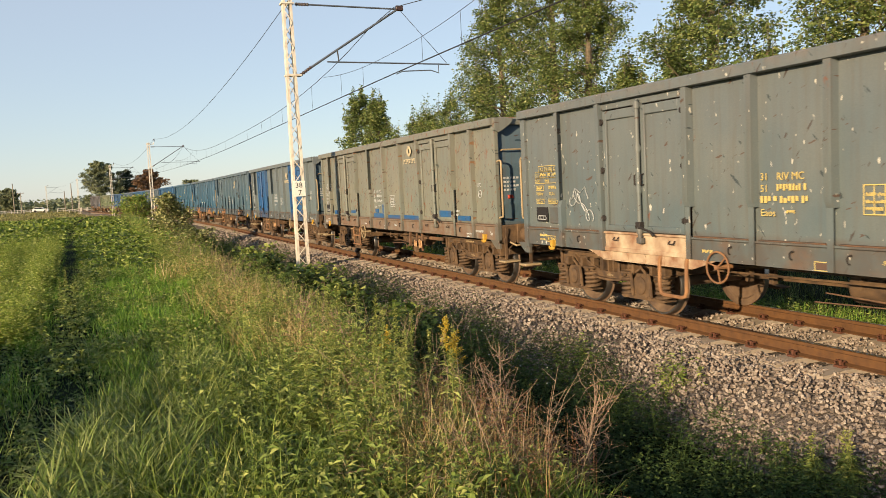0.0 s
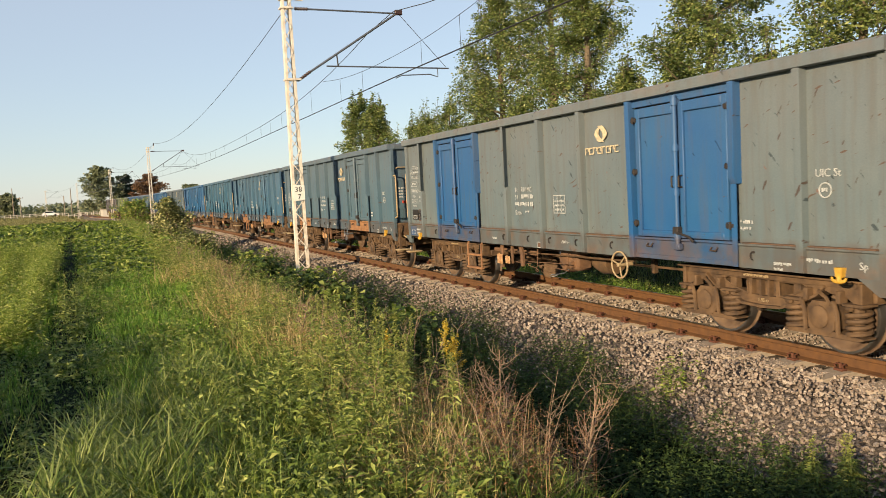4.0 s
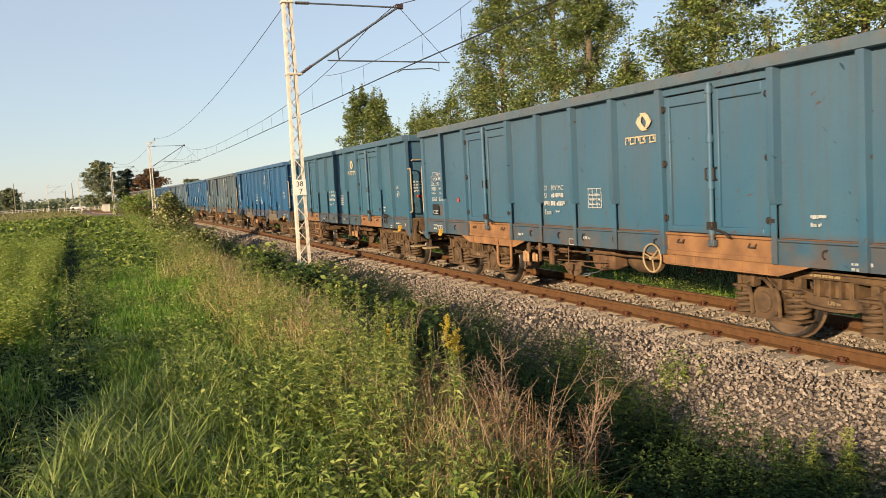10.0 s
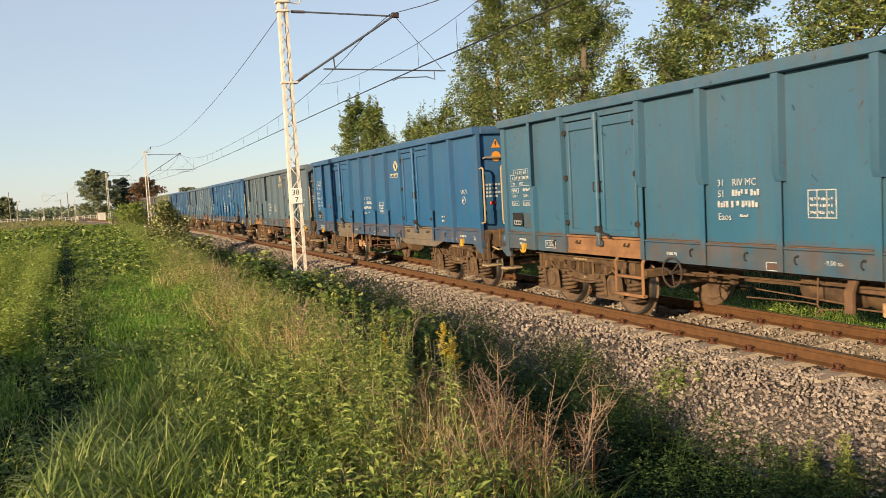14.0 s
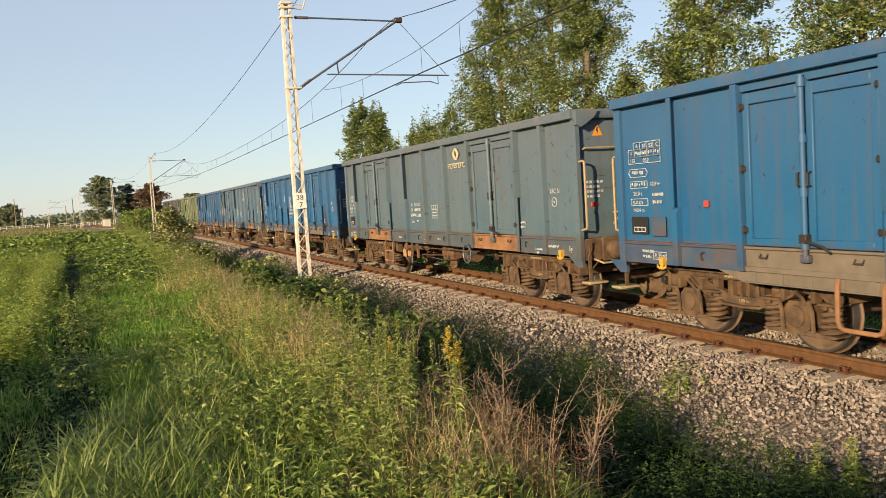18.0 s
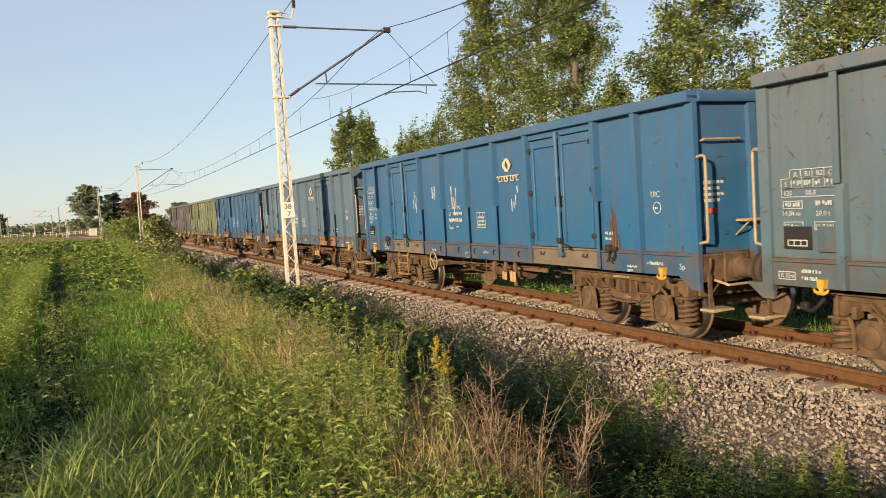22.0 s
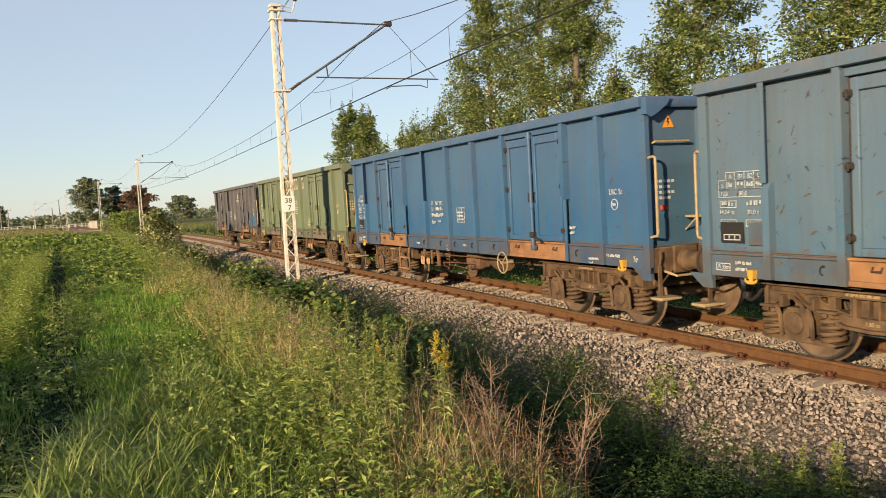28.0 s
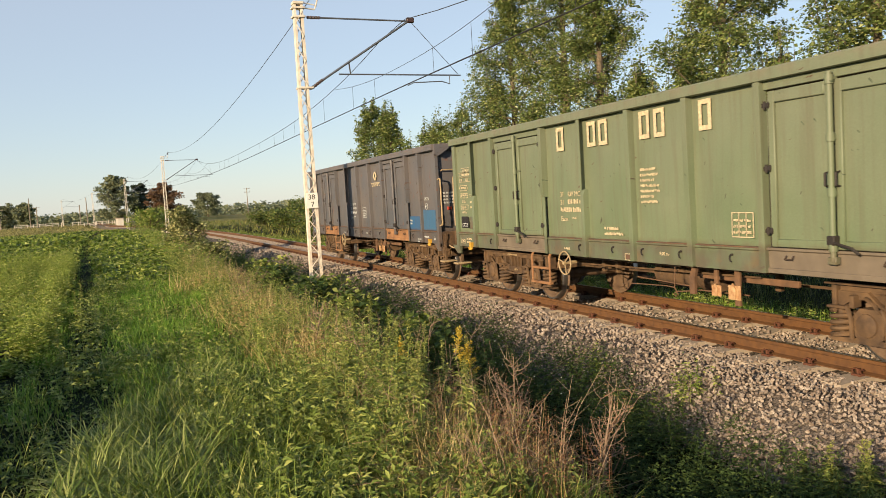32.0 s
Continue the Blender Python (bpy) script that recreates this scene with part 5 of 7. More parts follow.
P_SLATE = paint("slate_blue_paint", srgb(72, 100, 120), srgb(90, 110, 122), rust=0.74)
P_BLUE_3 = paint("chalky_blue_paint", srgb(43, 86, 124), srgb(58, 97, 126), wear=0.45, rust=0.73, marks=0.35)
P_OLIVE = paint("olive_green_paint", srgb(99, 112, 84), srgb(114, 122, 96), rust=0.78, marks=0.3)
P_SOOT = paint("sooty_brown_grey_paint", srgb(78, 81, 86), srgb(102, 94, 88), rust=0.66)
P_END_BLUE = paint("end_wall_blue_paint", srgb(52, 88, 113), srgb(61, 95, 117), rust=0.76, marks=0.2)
M_STENCIL = plain("stencil_yellow", srgb(206, 182, 108), 0.7, 0.0, 0.15, 30)
M_STAIN = plain("rust_stain", srgb(104, 76, 58), 0.85, 0.0, 0.4, 5, 0.2, srgb(80, 70, 64))
M_FLAKED = plain("flaked_cream_sill", srgb(196, 176, 146), 0.8, 0.0, 0.5, 4, 0.3, srgb(128, 84, 56))
M_LOWRUST = plain("flaking_rusty_sill", srgb(122, 112, 98), 0.85, 0.0, 0.6, 5, 0.35, srgb(112, 80, 58))
M_DIRTY_SILL = plain("dirty_grey_sill", srgb(120, 108, 92), 0.8, 0.0, 0.35, 4, 0.3)

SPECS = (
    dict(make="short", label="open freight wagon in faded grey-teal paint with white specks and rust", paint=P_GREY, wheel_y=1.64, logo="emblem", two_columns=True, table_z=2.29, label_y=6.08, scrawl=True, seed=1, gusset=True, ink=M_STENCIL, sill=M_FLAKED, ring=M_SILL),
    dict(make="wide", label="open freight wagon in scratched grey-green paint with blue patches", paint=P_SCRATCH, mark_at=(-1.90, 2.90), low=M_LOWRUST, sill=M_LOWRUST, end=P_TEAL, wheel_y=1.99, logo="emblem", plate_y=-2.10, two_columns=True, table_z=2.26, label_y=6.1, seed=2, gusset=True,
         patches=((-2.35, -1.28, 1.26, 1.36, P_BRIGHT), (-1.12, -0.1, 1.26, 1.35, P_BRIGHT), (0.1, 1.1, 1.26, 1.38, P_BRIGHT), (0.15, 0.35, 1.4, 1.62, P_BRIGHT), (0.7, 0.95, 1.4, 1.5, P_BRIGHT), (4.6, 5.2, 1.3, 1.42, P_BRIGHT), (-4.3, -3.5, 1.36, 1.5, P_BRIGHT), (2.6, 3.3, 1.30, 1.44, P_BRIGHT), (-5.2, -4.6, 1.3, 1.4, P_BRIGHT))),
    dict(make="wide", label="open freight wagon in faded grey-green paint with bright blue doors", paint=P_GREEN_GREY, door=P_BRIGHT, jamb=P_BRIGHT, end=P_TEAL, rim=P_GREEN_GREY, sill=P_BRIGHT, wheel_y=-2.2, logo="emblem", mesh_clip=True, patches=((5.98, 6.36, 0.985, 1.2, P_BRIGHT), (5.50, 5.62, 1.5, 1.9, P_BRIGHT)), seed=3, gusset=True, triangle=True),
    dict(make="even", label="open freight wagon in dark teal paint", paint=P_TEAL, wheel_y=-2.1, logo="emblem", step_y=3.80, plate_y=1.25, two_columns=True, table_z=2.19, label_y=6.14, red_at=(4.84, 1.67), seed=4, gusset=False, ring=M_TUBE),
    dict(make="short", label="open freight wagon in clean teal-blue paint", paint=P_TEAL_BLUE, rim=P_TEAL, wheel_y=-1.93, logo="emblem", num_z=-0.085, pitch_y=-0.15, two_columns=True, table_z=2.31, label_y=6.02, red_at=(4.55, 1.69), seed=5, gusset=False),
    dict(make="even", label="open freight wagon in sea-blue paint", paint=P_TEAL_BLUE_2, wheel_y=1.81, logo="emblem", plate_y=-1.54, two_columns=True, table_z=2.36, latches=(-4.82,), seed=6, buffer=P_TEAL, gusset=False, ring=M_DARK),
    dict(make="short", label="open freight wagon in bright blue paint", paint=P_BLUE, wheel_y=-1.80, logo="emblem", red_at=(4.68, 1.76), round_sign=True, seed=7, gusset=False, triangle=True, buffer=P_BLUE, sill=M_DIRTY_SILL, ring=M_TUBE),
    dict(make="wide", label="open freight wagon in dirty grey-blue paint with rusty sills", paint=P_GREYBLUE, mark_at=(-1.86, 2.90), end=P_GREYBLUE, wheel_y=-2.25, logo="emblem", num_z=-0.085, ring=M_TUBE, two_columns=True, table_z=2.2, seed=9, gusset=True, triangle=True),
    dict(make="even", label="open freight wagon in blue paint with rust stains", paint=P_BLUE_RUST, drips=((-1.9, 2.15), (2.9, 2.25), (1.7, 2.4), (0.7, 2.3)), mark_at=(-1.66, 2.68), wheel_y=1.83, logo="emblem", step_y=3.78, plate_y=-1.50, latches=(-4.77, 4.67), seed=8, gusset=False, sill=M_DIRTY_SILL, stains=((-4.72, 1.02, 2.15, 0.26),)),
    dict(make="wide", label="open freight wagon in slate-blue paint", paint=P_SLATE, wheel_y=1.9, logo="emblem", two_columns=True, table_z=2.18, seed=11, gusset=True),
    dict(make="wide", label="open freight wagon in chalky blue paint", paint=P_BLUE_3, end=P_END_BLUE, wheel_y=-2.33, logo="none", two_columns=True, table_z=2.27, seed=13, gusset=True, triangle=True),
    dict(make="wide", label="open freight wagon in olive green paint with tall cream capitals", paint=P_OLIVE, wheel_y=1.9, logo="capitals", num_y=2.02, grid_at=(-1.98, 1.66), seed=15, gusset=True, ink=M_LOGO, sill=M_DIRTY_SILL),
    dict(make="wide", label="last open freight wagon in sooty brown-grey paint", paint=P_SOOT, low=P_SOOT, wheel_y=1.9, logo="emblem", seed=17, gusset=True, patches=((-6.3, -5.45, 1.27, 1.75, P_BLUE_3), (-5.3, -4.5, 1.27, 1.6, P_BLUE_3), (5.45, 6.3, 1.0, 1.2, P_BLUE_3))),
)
TRAIN = [wagon(s) for s in SPECS]

# ---- overhead line ----
MAST_AT = ((5.33, 23.75), (4.62, 90.0), (1.15, 143.0), (-5.95, 217.0), (-17.2, 288.0))


def leg_shape(x):
    s = Shape()
    for i in range(4):
        z0, z1 = -0.6 + i * 2.15, -0.6 + (i + 1) * 2.15
        a, b = x * (1 - 0.09 * i), x * (1 - 0.09 * (i + 1))
        w = 0.035
        s.add([(a - w, -0.11, z0), (a + w, -0.11, z0), (a + w, 0.11, z0), (a - w, 0.11, z0), (b - w, -0.11, z1), (b + w, -0.11, z1), (b + w, 0.11, z1), (b - w, 0.11, z1)],
              [(0, 1, 5, 4), (1, 2, 6, 5), (2, 3, 7, 6), (3, 0, 4, 7), (4, 5, 6, 7)])
    return s


def lacing_shape(k):
    """One flat bar of the zigzag between the legs, on the front face; the back face takes it turned."""
    s = Shape()
    h = 0.36
    z0 = -0.2 + k * h
    a = 0.155 * (1 - 0.042 * (z0 + 0.6) / 1.0 * 1.0)
    x0, x1 = (-a, a) if k % 2 else (a, -a)
    s.tube([(x0, -0.115, z0), (x1, -0.115, z0 + h)], 0.016, 4)
    return s


def insulator(s, p, q, r=0.055, n=5):
    p, q = Vector(p), Vector(q)
    pts, rs = [], []
    for i in range(n * 2 + 1):
        pts.append(p + (q - p) * (i / (2 * n)))
        rs.append(r if i % 2 else r * 0.55)
    s.tube(pts, rs, 10)
    return s


def mast(x, y, near):
    m = thing("overhead_line_mast", "white lattice steel mast with a cantilever over the track", "mast", "overhead line masts", m=pose(x, y, 0))
    for sx in (-0.155, 0.155):
        part("leg", leg_shape(sx), M_MAST, m)
    for k in range(22):
        part("lacing_bar", lambda: lacing_shape(k), M_MAST, m, key="lacing%d" % k)
        part("lacing_bar", lambda: lacing_shape(k), M_MAST, m, m=pose(0, 0, 0, 0, 0, 180), key="lacing%d" % k)
    part("foot_block", Shape().box(-0.45, 0.45, -0.4, 0.4, -1.0, -0.45, 0.03), M_CONCRETE, m)
    part("cap", Shape().box(-0.16, 0.16, -0.16, 0.16, 7.92, 8.0, 0.01), M_MAST, m)
    for z in (7.56, 7.82):
        part("collar", Shape().box(-0.19, 0.19, -0.15, 0.15, z - 0.025, z + 0.025, 0.006), M_MAST, m)
    horn = Shape()
    horn.tube([(0.1, 0, 7.84), (0.5, 0, 7.80), (0.55, 0, 7.9), (0.62, 0, 8.15)], 0.022, 6)
    horn.tube([(0.1, 0, 8.0), (0.55, 0, 7.92)], 0.018, 6)
    part("feeder_bracket", horn, M_MAST, m)
    part("feeder_insulator", insulator(Shape(), (0.62, 0, 8.12), (0.62, 0, 8.4), 0.06), M_INSUL, m)
    # cantilever
    part("top_tube", Shape().tube([(0.62, 0, 7.56), (3.42, 0, 7.53)], 0.026, 8), M_TUBE, m)
    part("strut_tube", Shape().tube([(0.6, 0, 5.72), (3.55, 0, 7.60)], 0.034, 8), M_TUBE, m)
    part("registration_tube", Shape().tube([(1.12, 0, 5.90), (5.1, 0, 5.87)], 0.022, 8), M_TUBE, m)
    part("steady_arm", Shape().tube([(3.3, 0, 5.55), (3.5, 0, 5.64), (4.45, 0, 5.68), (4.72, 0, 5.60), (4.72, 0, 5.84)], 0.017, 6), M_TUBE, m)
    part("hanger_rod", Shape().tube([(3.52, 0, 7.5), (5.0, 0, 5.92)], 0.009, 5), M_WIRE, m)
    part("clamp", Shape().box(3.38, 3.62, -0.05, 0.05, 7.48, 7.64, 0.02), M_INSUL, m)
    part("clamp_link", Shape().tube([(1.45, 0, 6.26), (1.48, 0, 5.9)], 0.02, 6), M_WIRE, m)
    part("strut_insulator", insulator(Shape(), (0.28, 0, 5.5), (0.62, 0, 5.74)), M_INSUL, m)
    part("tube_insulator", insulator(Shape(), (0.25, 0, 7.56), (0.66, 0, 7.56)), M_INSUL, m)
    part("lower_bracket", Shape().box(-0.18, 0.3, -0.14, 0.14, 5.46, 5.52, 0.006), M_MAST, m)
    if near:
        sign = part("kilometre_sign", Shape().box(-0.175, 0.175, -0.165, -0.15, 1.93, 2.39, 0.006), M_SIGN, m, "white kilometre sign with dark numbers")
        letters("38", 0.16, M_SIGNTEXT, sign, Matrix.Translation((-0.125, -0.167, 2.19)) @ FACE_END)
        letters("7", 0.16, M_SIGNTEXT, sign, Matrix.Translation((-0.05, -0.167, 1.97)) @ FACE_END)
    return m


for n, (x, y) in enumerate(MAST_AT):
    mast(x, y, n == 0)

line = thing("overhead_line", "twin contact wires with messenger wire and droppers above the track", "overhead line", kind="structure")
SPANS = (-42.0, 23.75, 90.0, 143.0, 217.0, 288.0)


def wire_x(y):
    """The wires' zigzag, in metres from the track's middle."""
    for n in range(5):
        if y <= SPANS[n + 1]:
            u = (y - SPANS[n]) / (SPANS[n + 1] - SPANS[n])
            a, b = (0.25, -0.2)[n % 2], (0.25, -0.2)[(n + 1) % 2]
            return a + (b - a) * u + 0.35
    return 0.3


def wire(name, height, y0, y1, r, dx=0.0, step=2.5):
    n = max(2, int((y1 - y0) / step))
    pts = []
    for i in range(n + 1):
        y = y0 + (y1 - y0) * i / n
        pts.append(on_track(wire_x(y) + dx, y, height(y)))
    part(name, Shape().tube(pts, r, 5), M_WIRE, line)


def messenger(y):
    for n in range(5):
        if y <= SPANS[n + 1]:
            u = 2 * (y - SPANS[n]) / (SPANS[n + 1] - SPANS[n]) - 1
            return 6.10 + 1.42 * abs(u) ** 3.5
    return 7.5


for dx in (-0.02, 0.02):
    wire("contact_wire", lambda y: 5.50, -42, 288, 0.010, dx)
wire("messenger_wire", messenger, -42, 288, 0.012)
for y in (23.75, 90.0):
    wire("stitch_wire", lambda v: 6.12 + 0.46 * abs((v - y) / 8.0) ** 2.2, y - 8.0, y + 8.0, 0.008, step=1.0)
for n in range(5):
    for y in [SPANS[n] + v for v in (2.7, 5.5, 10.2, 16.7, 19.8, 22.7, 28.0)] + [SPANS[n + 1] - v for v in (28.0, 22.7, 19.8, 16.7, 10.2, 5.4, 2.8)]:
        top = messenger(y)
        for c in (23.75, 90.0):
            if abs(y - c) < 8:
                top = min(top, 6.12 + 0.46 * abs((y - c) / 8.0) ** 2.2)
        part("dropper", Shape().tube([on_track(wire_x(y), y, 5.50), on_track(wire_x(y), y, top)], 0.006, 4), M_WIRE, line)
for n in range(4):
    (xa, ya), (xb, yb) = MAST_AT[n], MAST_AT[n + 1]
    pts = [(xa + 0.62 + (xb - xa) * u / 20, ya + (yb - ya) * u / 20, 8.4 - 1.35 * (1 - (u / 10 - 1) ** 2)) for u in range(21)]
    part("feeder_wire", Shape().tube(pts, 0.011, 5), M_WIRE, line)
part("feeder_wire", Shape().tube([(5.95 + 0.4 * u / 20, 23.75 - 65 * u / 20, 8.4 - 1.35 * (1 - (u / 10 - 1) ** 2)) for u in range(21)], 0.011, 5), M_WIRE, line)

# ---- plants ----


def leaf_material(name, stops, back=0.16, rough=0.55, gain=1.0):
    """Leaves of varied tone that let some light through."""
    m = Mat(name, rough)
    geo = m.t.nodes.new("ShaderNodeNewGeometry")
    c = m.ramp(geo.outputs["Random Per Island"], [(p, scaled(col, gain)) for p, col in stops])
    big = m.noise(0.7, 3, vary=False)
    c = m.mix(m.mask(big, 0.35, 0.7), c, m.mix(0.35, c, scaled(stops[0][1], gain * 0.8)))
    m.color(c)
    m.b.inputs["Specular IOR Level"].default_value = 0.3
    tr = m.t.nodes.new("ShaderNodeBsdfTranslucent")
    m.link(c, tr.inputs["Color"])
    mx = m.t.nodes.new("ShaderNodeMixShader")
    mx.inputs[0].default_value = back
    m.link(m.b.outputs[0], mx.inputs[1])
    m.link(tr.outputs[0], mx.inputs[2])
    m.link(mx.outputs[0], m.t.nodes["Material Output"].inputs["Surface"])
    return m.m


M_RODLEAF = leaf_material("narrow_weed_leaves", [(0, srgb(88, 104, 48)), (0.5, srgb(122, 136, 66)), (1, srgb(168, 170, 98))], gain=1.3)
M_GRASS = leaf_material("meadow_grass", [(0, srgb(66, 88, 30)), (0.5, srgb(102, 122, 46)), (0.85, srgb(142, 152, 70)), (1, srgb(182, 176, 104))], 0.25, gain=1.3)
M_TUFT = leaf_material("tuft_blades", [(0, srgb(78, 100, 40)), (0.5, srgb(120, 136, 66)), (1, srgb(178, 182, 112))], 0.25, gain=1.2)
M_LUSH = leaf_material("lush_grass", [(0, srgb(72, 108, 34)), (0.5, srgb(106, 138, 48)), (1, srgb(150, 170, 78))], 0.25, gain=1.45)
M_BANK = leaf_material("bank_grass", [(0, srgb(70, 84, 36)), (0.5, srgb(104, 112, 52)), (0.85, srgb(140, 138, 74)), (1, srgb(170, 156, 100))])
M_PALE = leaf_material("pale_meadow", [(0, srgb(104, 108, 58)), (0.5, srgb(130, 126, 76)), (1, srgb(160, 146, 98))])
M_WEED = leaf_material("weed_leaves", [(0, srgb(70, 88, 36)), (0.5, srgb(108, 122, 54)), (1, srgb(162, 164, 92))], 0.22, gain=1.55)
M_FIELDWEED = leaf_material("field_weed_leaves", [(0, srgb(96, 116, 44)), (0.5, srgb(132, 146, 62)), (0.85, srgb(168, 172, 92)), (1, srgb(196, 192, 124))], 0.3, gain=1.48)
M_CROP = leaf_material("crop_leaves", [(0, srgb(80, 100, 34)), (0.45, srgb(112, 132, 48)), (0.8, srgb(152, 162, 76)), (1, srgb(186, 188, 110))], 0.3, gain=1.25)
M_DITCH = leaf_material("ditch_leaves", [(0, srgb(56, 76, 38)), (0.6, srgb(74, 94, 46)), (1, srgb(98, 114, 58))], 0.25, gain=1.15)
M_STRAW = leaf_material("dry_grass", [(0, srgb(126, 106, 66)), (0.5, srgb(166, 146, 98)), (1, srgb(204, 188, 136))], 0.2, gain=1.35)
M_TWIG = plain("dry_stalk", srgb(158, 138, 114), 0.9, 0.0, 0.5, 9, 0.2, srgb(108, 82, 66))
M_SEED = leaf_material("dry_seed_heads", [(0, srgb(112, 74, 50)), (0.5, srgb(150, 106, 74)), (1, srgb(186, 150, 108))], 0.2, gain=1.2)
M_GOLD = leaf_material("golden_flowers", [(0, srgb(196, 166, 44)), (0.6, srgb(220, 198, 80)), (1, srgb(238, 222, 130))], 0.25)
M_BUD = leaf_material("pale_green_buds", [(0, srgb(112, 124, 58)), (0.6, srgb(150, 154, 80)), (1, srgb(184, 178, 108))], 0.2, gain=1.2)
M_WHITEFLOWER = leaf_material("white_flowers", [(0, srgb(210, 210, 196)), (1, srgb(240, 238, 226))], 0.25)
M_TREE = leaf_material("poplar_leaves", [(0, srgb(64, 80, 44)), (0.5, srgb(94, 106, 56)), (0.9, srgb(126, 130, 74)), (1, srgb(160, 160, 112))], 0.18, 0.40, gain=1.75)
M_SALLOW = leaf_material("sallow_leaves", [(0, srgb(72, 80, 46)), (0.55, srgb(112, 116, 68)), (1, srgb(182, 176, 126))], 0.15, gain=1.5)
# distant greens: the pale grey of distance haze is mixed into the colours
M_HAZYTREE = leaf_material("hazed_leaves", [(0, srgb(92, 100, 78)), (0.6, srgb(114, 120, 92)), (1, srgb(138, 138, 106))], 0.25, gain=1.65)
M_HAZYDARK = leaf_material("dark_hazed_leaves", [(0, srgb(66, 78, 64)), (0.6, srgb(84, 94, 76)), (1, srgb(104, 110, 88))], 0.25, gain=1.3)
M_HEDGE = leaf_material("hedge_leaves", [(0, srgb(66, 84, 38)), (0.6, srgb(96, 110, 52)), (1, srgb(140, 140, 78))], 0.2, gain=1.3)
M_BROWNTREE = leaf_material("reddish_leaves", [(0, srgb(104, 82, 62)), (0.6, srgb(128, 100, 76)), (1, srgb(142, 122, 98))], 0.25, gain=1.35)
M_BUSH = leaf_material("bush_leaves", [(0, srgb(76, 100, 42)), (0.5, srgb(114, 134, 58)), (0.9, srgb(158, 162, 86)), (1, srgb(162, 140, 90))], gain=1.45)
M_BARK = plain("tree_bark", srgb(120, 106, 86), 0.9, 0.0, 0.45, 10, 0.5)


def fast_mesh(name, verts, faces, mat):
    """A mesh from numpy arrays; faces all have the same number of corners."""
    me = bpy.data.meshes.new(name)
    n, k = len(faces), faces.shape[1]
    me.vertices.add(len(verts))
    me.vertices.foreach_set("co", np.asarray(verts, np.float32).ravel())
    me.loops.add(n * k)
    me.loops.foreach_set("vertex_index", np.asarray(faces, np.int32).ravel())
    me.polygons.add(n)
    me.polygons.foreach_set("loop_start", np.arange(0, n * k, k, dtype=np.int32))
    me.materials.append(mat)
    me.update(calc_edges=True)
    return me


def stuff(name, verts, faces, mat, label, category):
    return tagged(new(name, fast_mesh(name, verts, faces, mat)), label, category, kind="stuff")




def heights(x, y):
    return np.array([ground_z(float(a), float(b)) for a, b in zip(x, y)])


def blades(rng, x, y, z, length, width, lean, far=False):
    """Bent grass blades: three quads narrowing to a tip, one quad where far off."""
    n = len(x)
    az = rng.uniform(0, 2 * np.pi, n)
    bend = lean * rng.uniform(0.3, 1.3, n)
    out = np.stack([np.cos(az), np.sin(az)], 1)
    face = az + np.pi / 2 + rng.uniform(-0.6, 0.6, n)
    side = np.stack([np.cos(face), np.sin(face), np.zeros(n)], 1)
    steps = ((0.0, 1.0), (1.0, 0.15)) if far else ((0.0, 1.0), (0.38, 0.95), (0.72, 0.6), (1.0, 0.06))
    pts = np.zeros((n, 2 * len(steps), 3))
    for i, (u, wide) in enumerate(steps):
        a = bend * u
        c = np.zeros((n, 3))
        c[:, :2] = out * (length * (u * 0.25 * bend + np.sin(a) * 0.55 * u))[:, None]
        c[:, 2] = length * u * np.cos(a * 0.75)
        c += np.stack([x, y, z], 1)
        w = (width * wide / 2)[:, None]
        pts[:, 2 * i] = c - side * w
        pts[:, 2 * i + 1] = c + side * w
    k = len(steps)
    base = (np.arange(n) * 2 * k)[:, None, None]
    quads = np.array([(2 * i, 2 * i + 1, 2 * i + 3, 2 * i + 2) for i in range(k - 1)])[None]
    return pts.reshape(-1, 3), (base + quads).reshape(-1, 4)


def leaves_at(rng, centre, way, length, width, droop=0.25, flat=False):
    """Pointed leaves that start at centre and reach along way (unit rows); folded along the midrib unless flat."""
    n = len(centre)
    up = np.array([0, 0, 1.0])
    side = np.cross(way, up)
    side /= np.linalg.norm(side, axis=1, keepdims=True) + 1e-6
    nrm = np.cross(side, way)
    roll = rng.uniform(-1.0, 1.0, n)[:, None]
    side, nrm = side * np.cos(roll) + nrm * np.sin(roll), nrm * np.cos(roll) - side * np.sin(roll)
    L, Wd = length[:, None], width[:, None]
    if flat:
        q = np.stack([centre, centre + way * L * 0.5 + side * Wd * 0.5, centre + way * L - up * L * droop, centre + way * L * 0.5 - side * Wd * 0.5], 1)
        return q.reshape(-1, 3), np.arange(4 * n).reshape(-1, 4)
    p = np.zeros((n, 5, 3))
    p[:, 0] = centre
    p[:, 1] = centre + way * L * 0.45 + side * Wd * 0.5 + nrm * Wd * 0.18
    p[:, 2] = centre + way * L * 0.5
    p[:, 3] = centre + way * L * 0.45 - side * Wd * 0.5 + nrm * Wd * 0.18
    p[:, 4] = centre + way * L - up * L * droop
    base = (np.arange(n) * 5)[:, None, None]
    quads = np.array([(0, 1, 4, 2), (0, 2, 4, 3)])[None]
    return p.reshape(-1, 3), (base + quads).reshape(-1, 4)


def unit(rng, n, lift):
    a = rng.uniform(0, 2 * np.pi, n)
    z = rng.uniform(lift - 0.4, lift + 0.4, n)
    w = np.stack([np.cos(a), np.sin(a), z], 1)
    return w / np.linalg.norm(w, axis=1, keepdims=True)


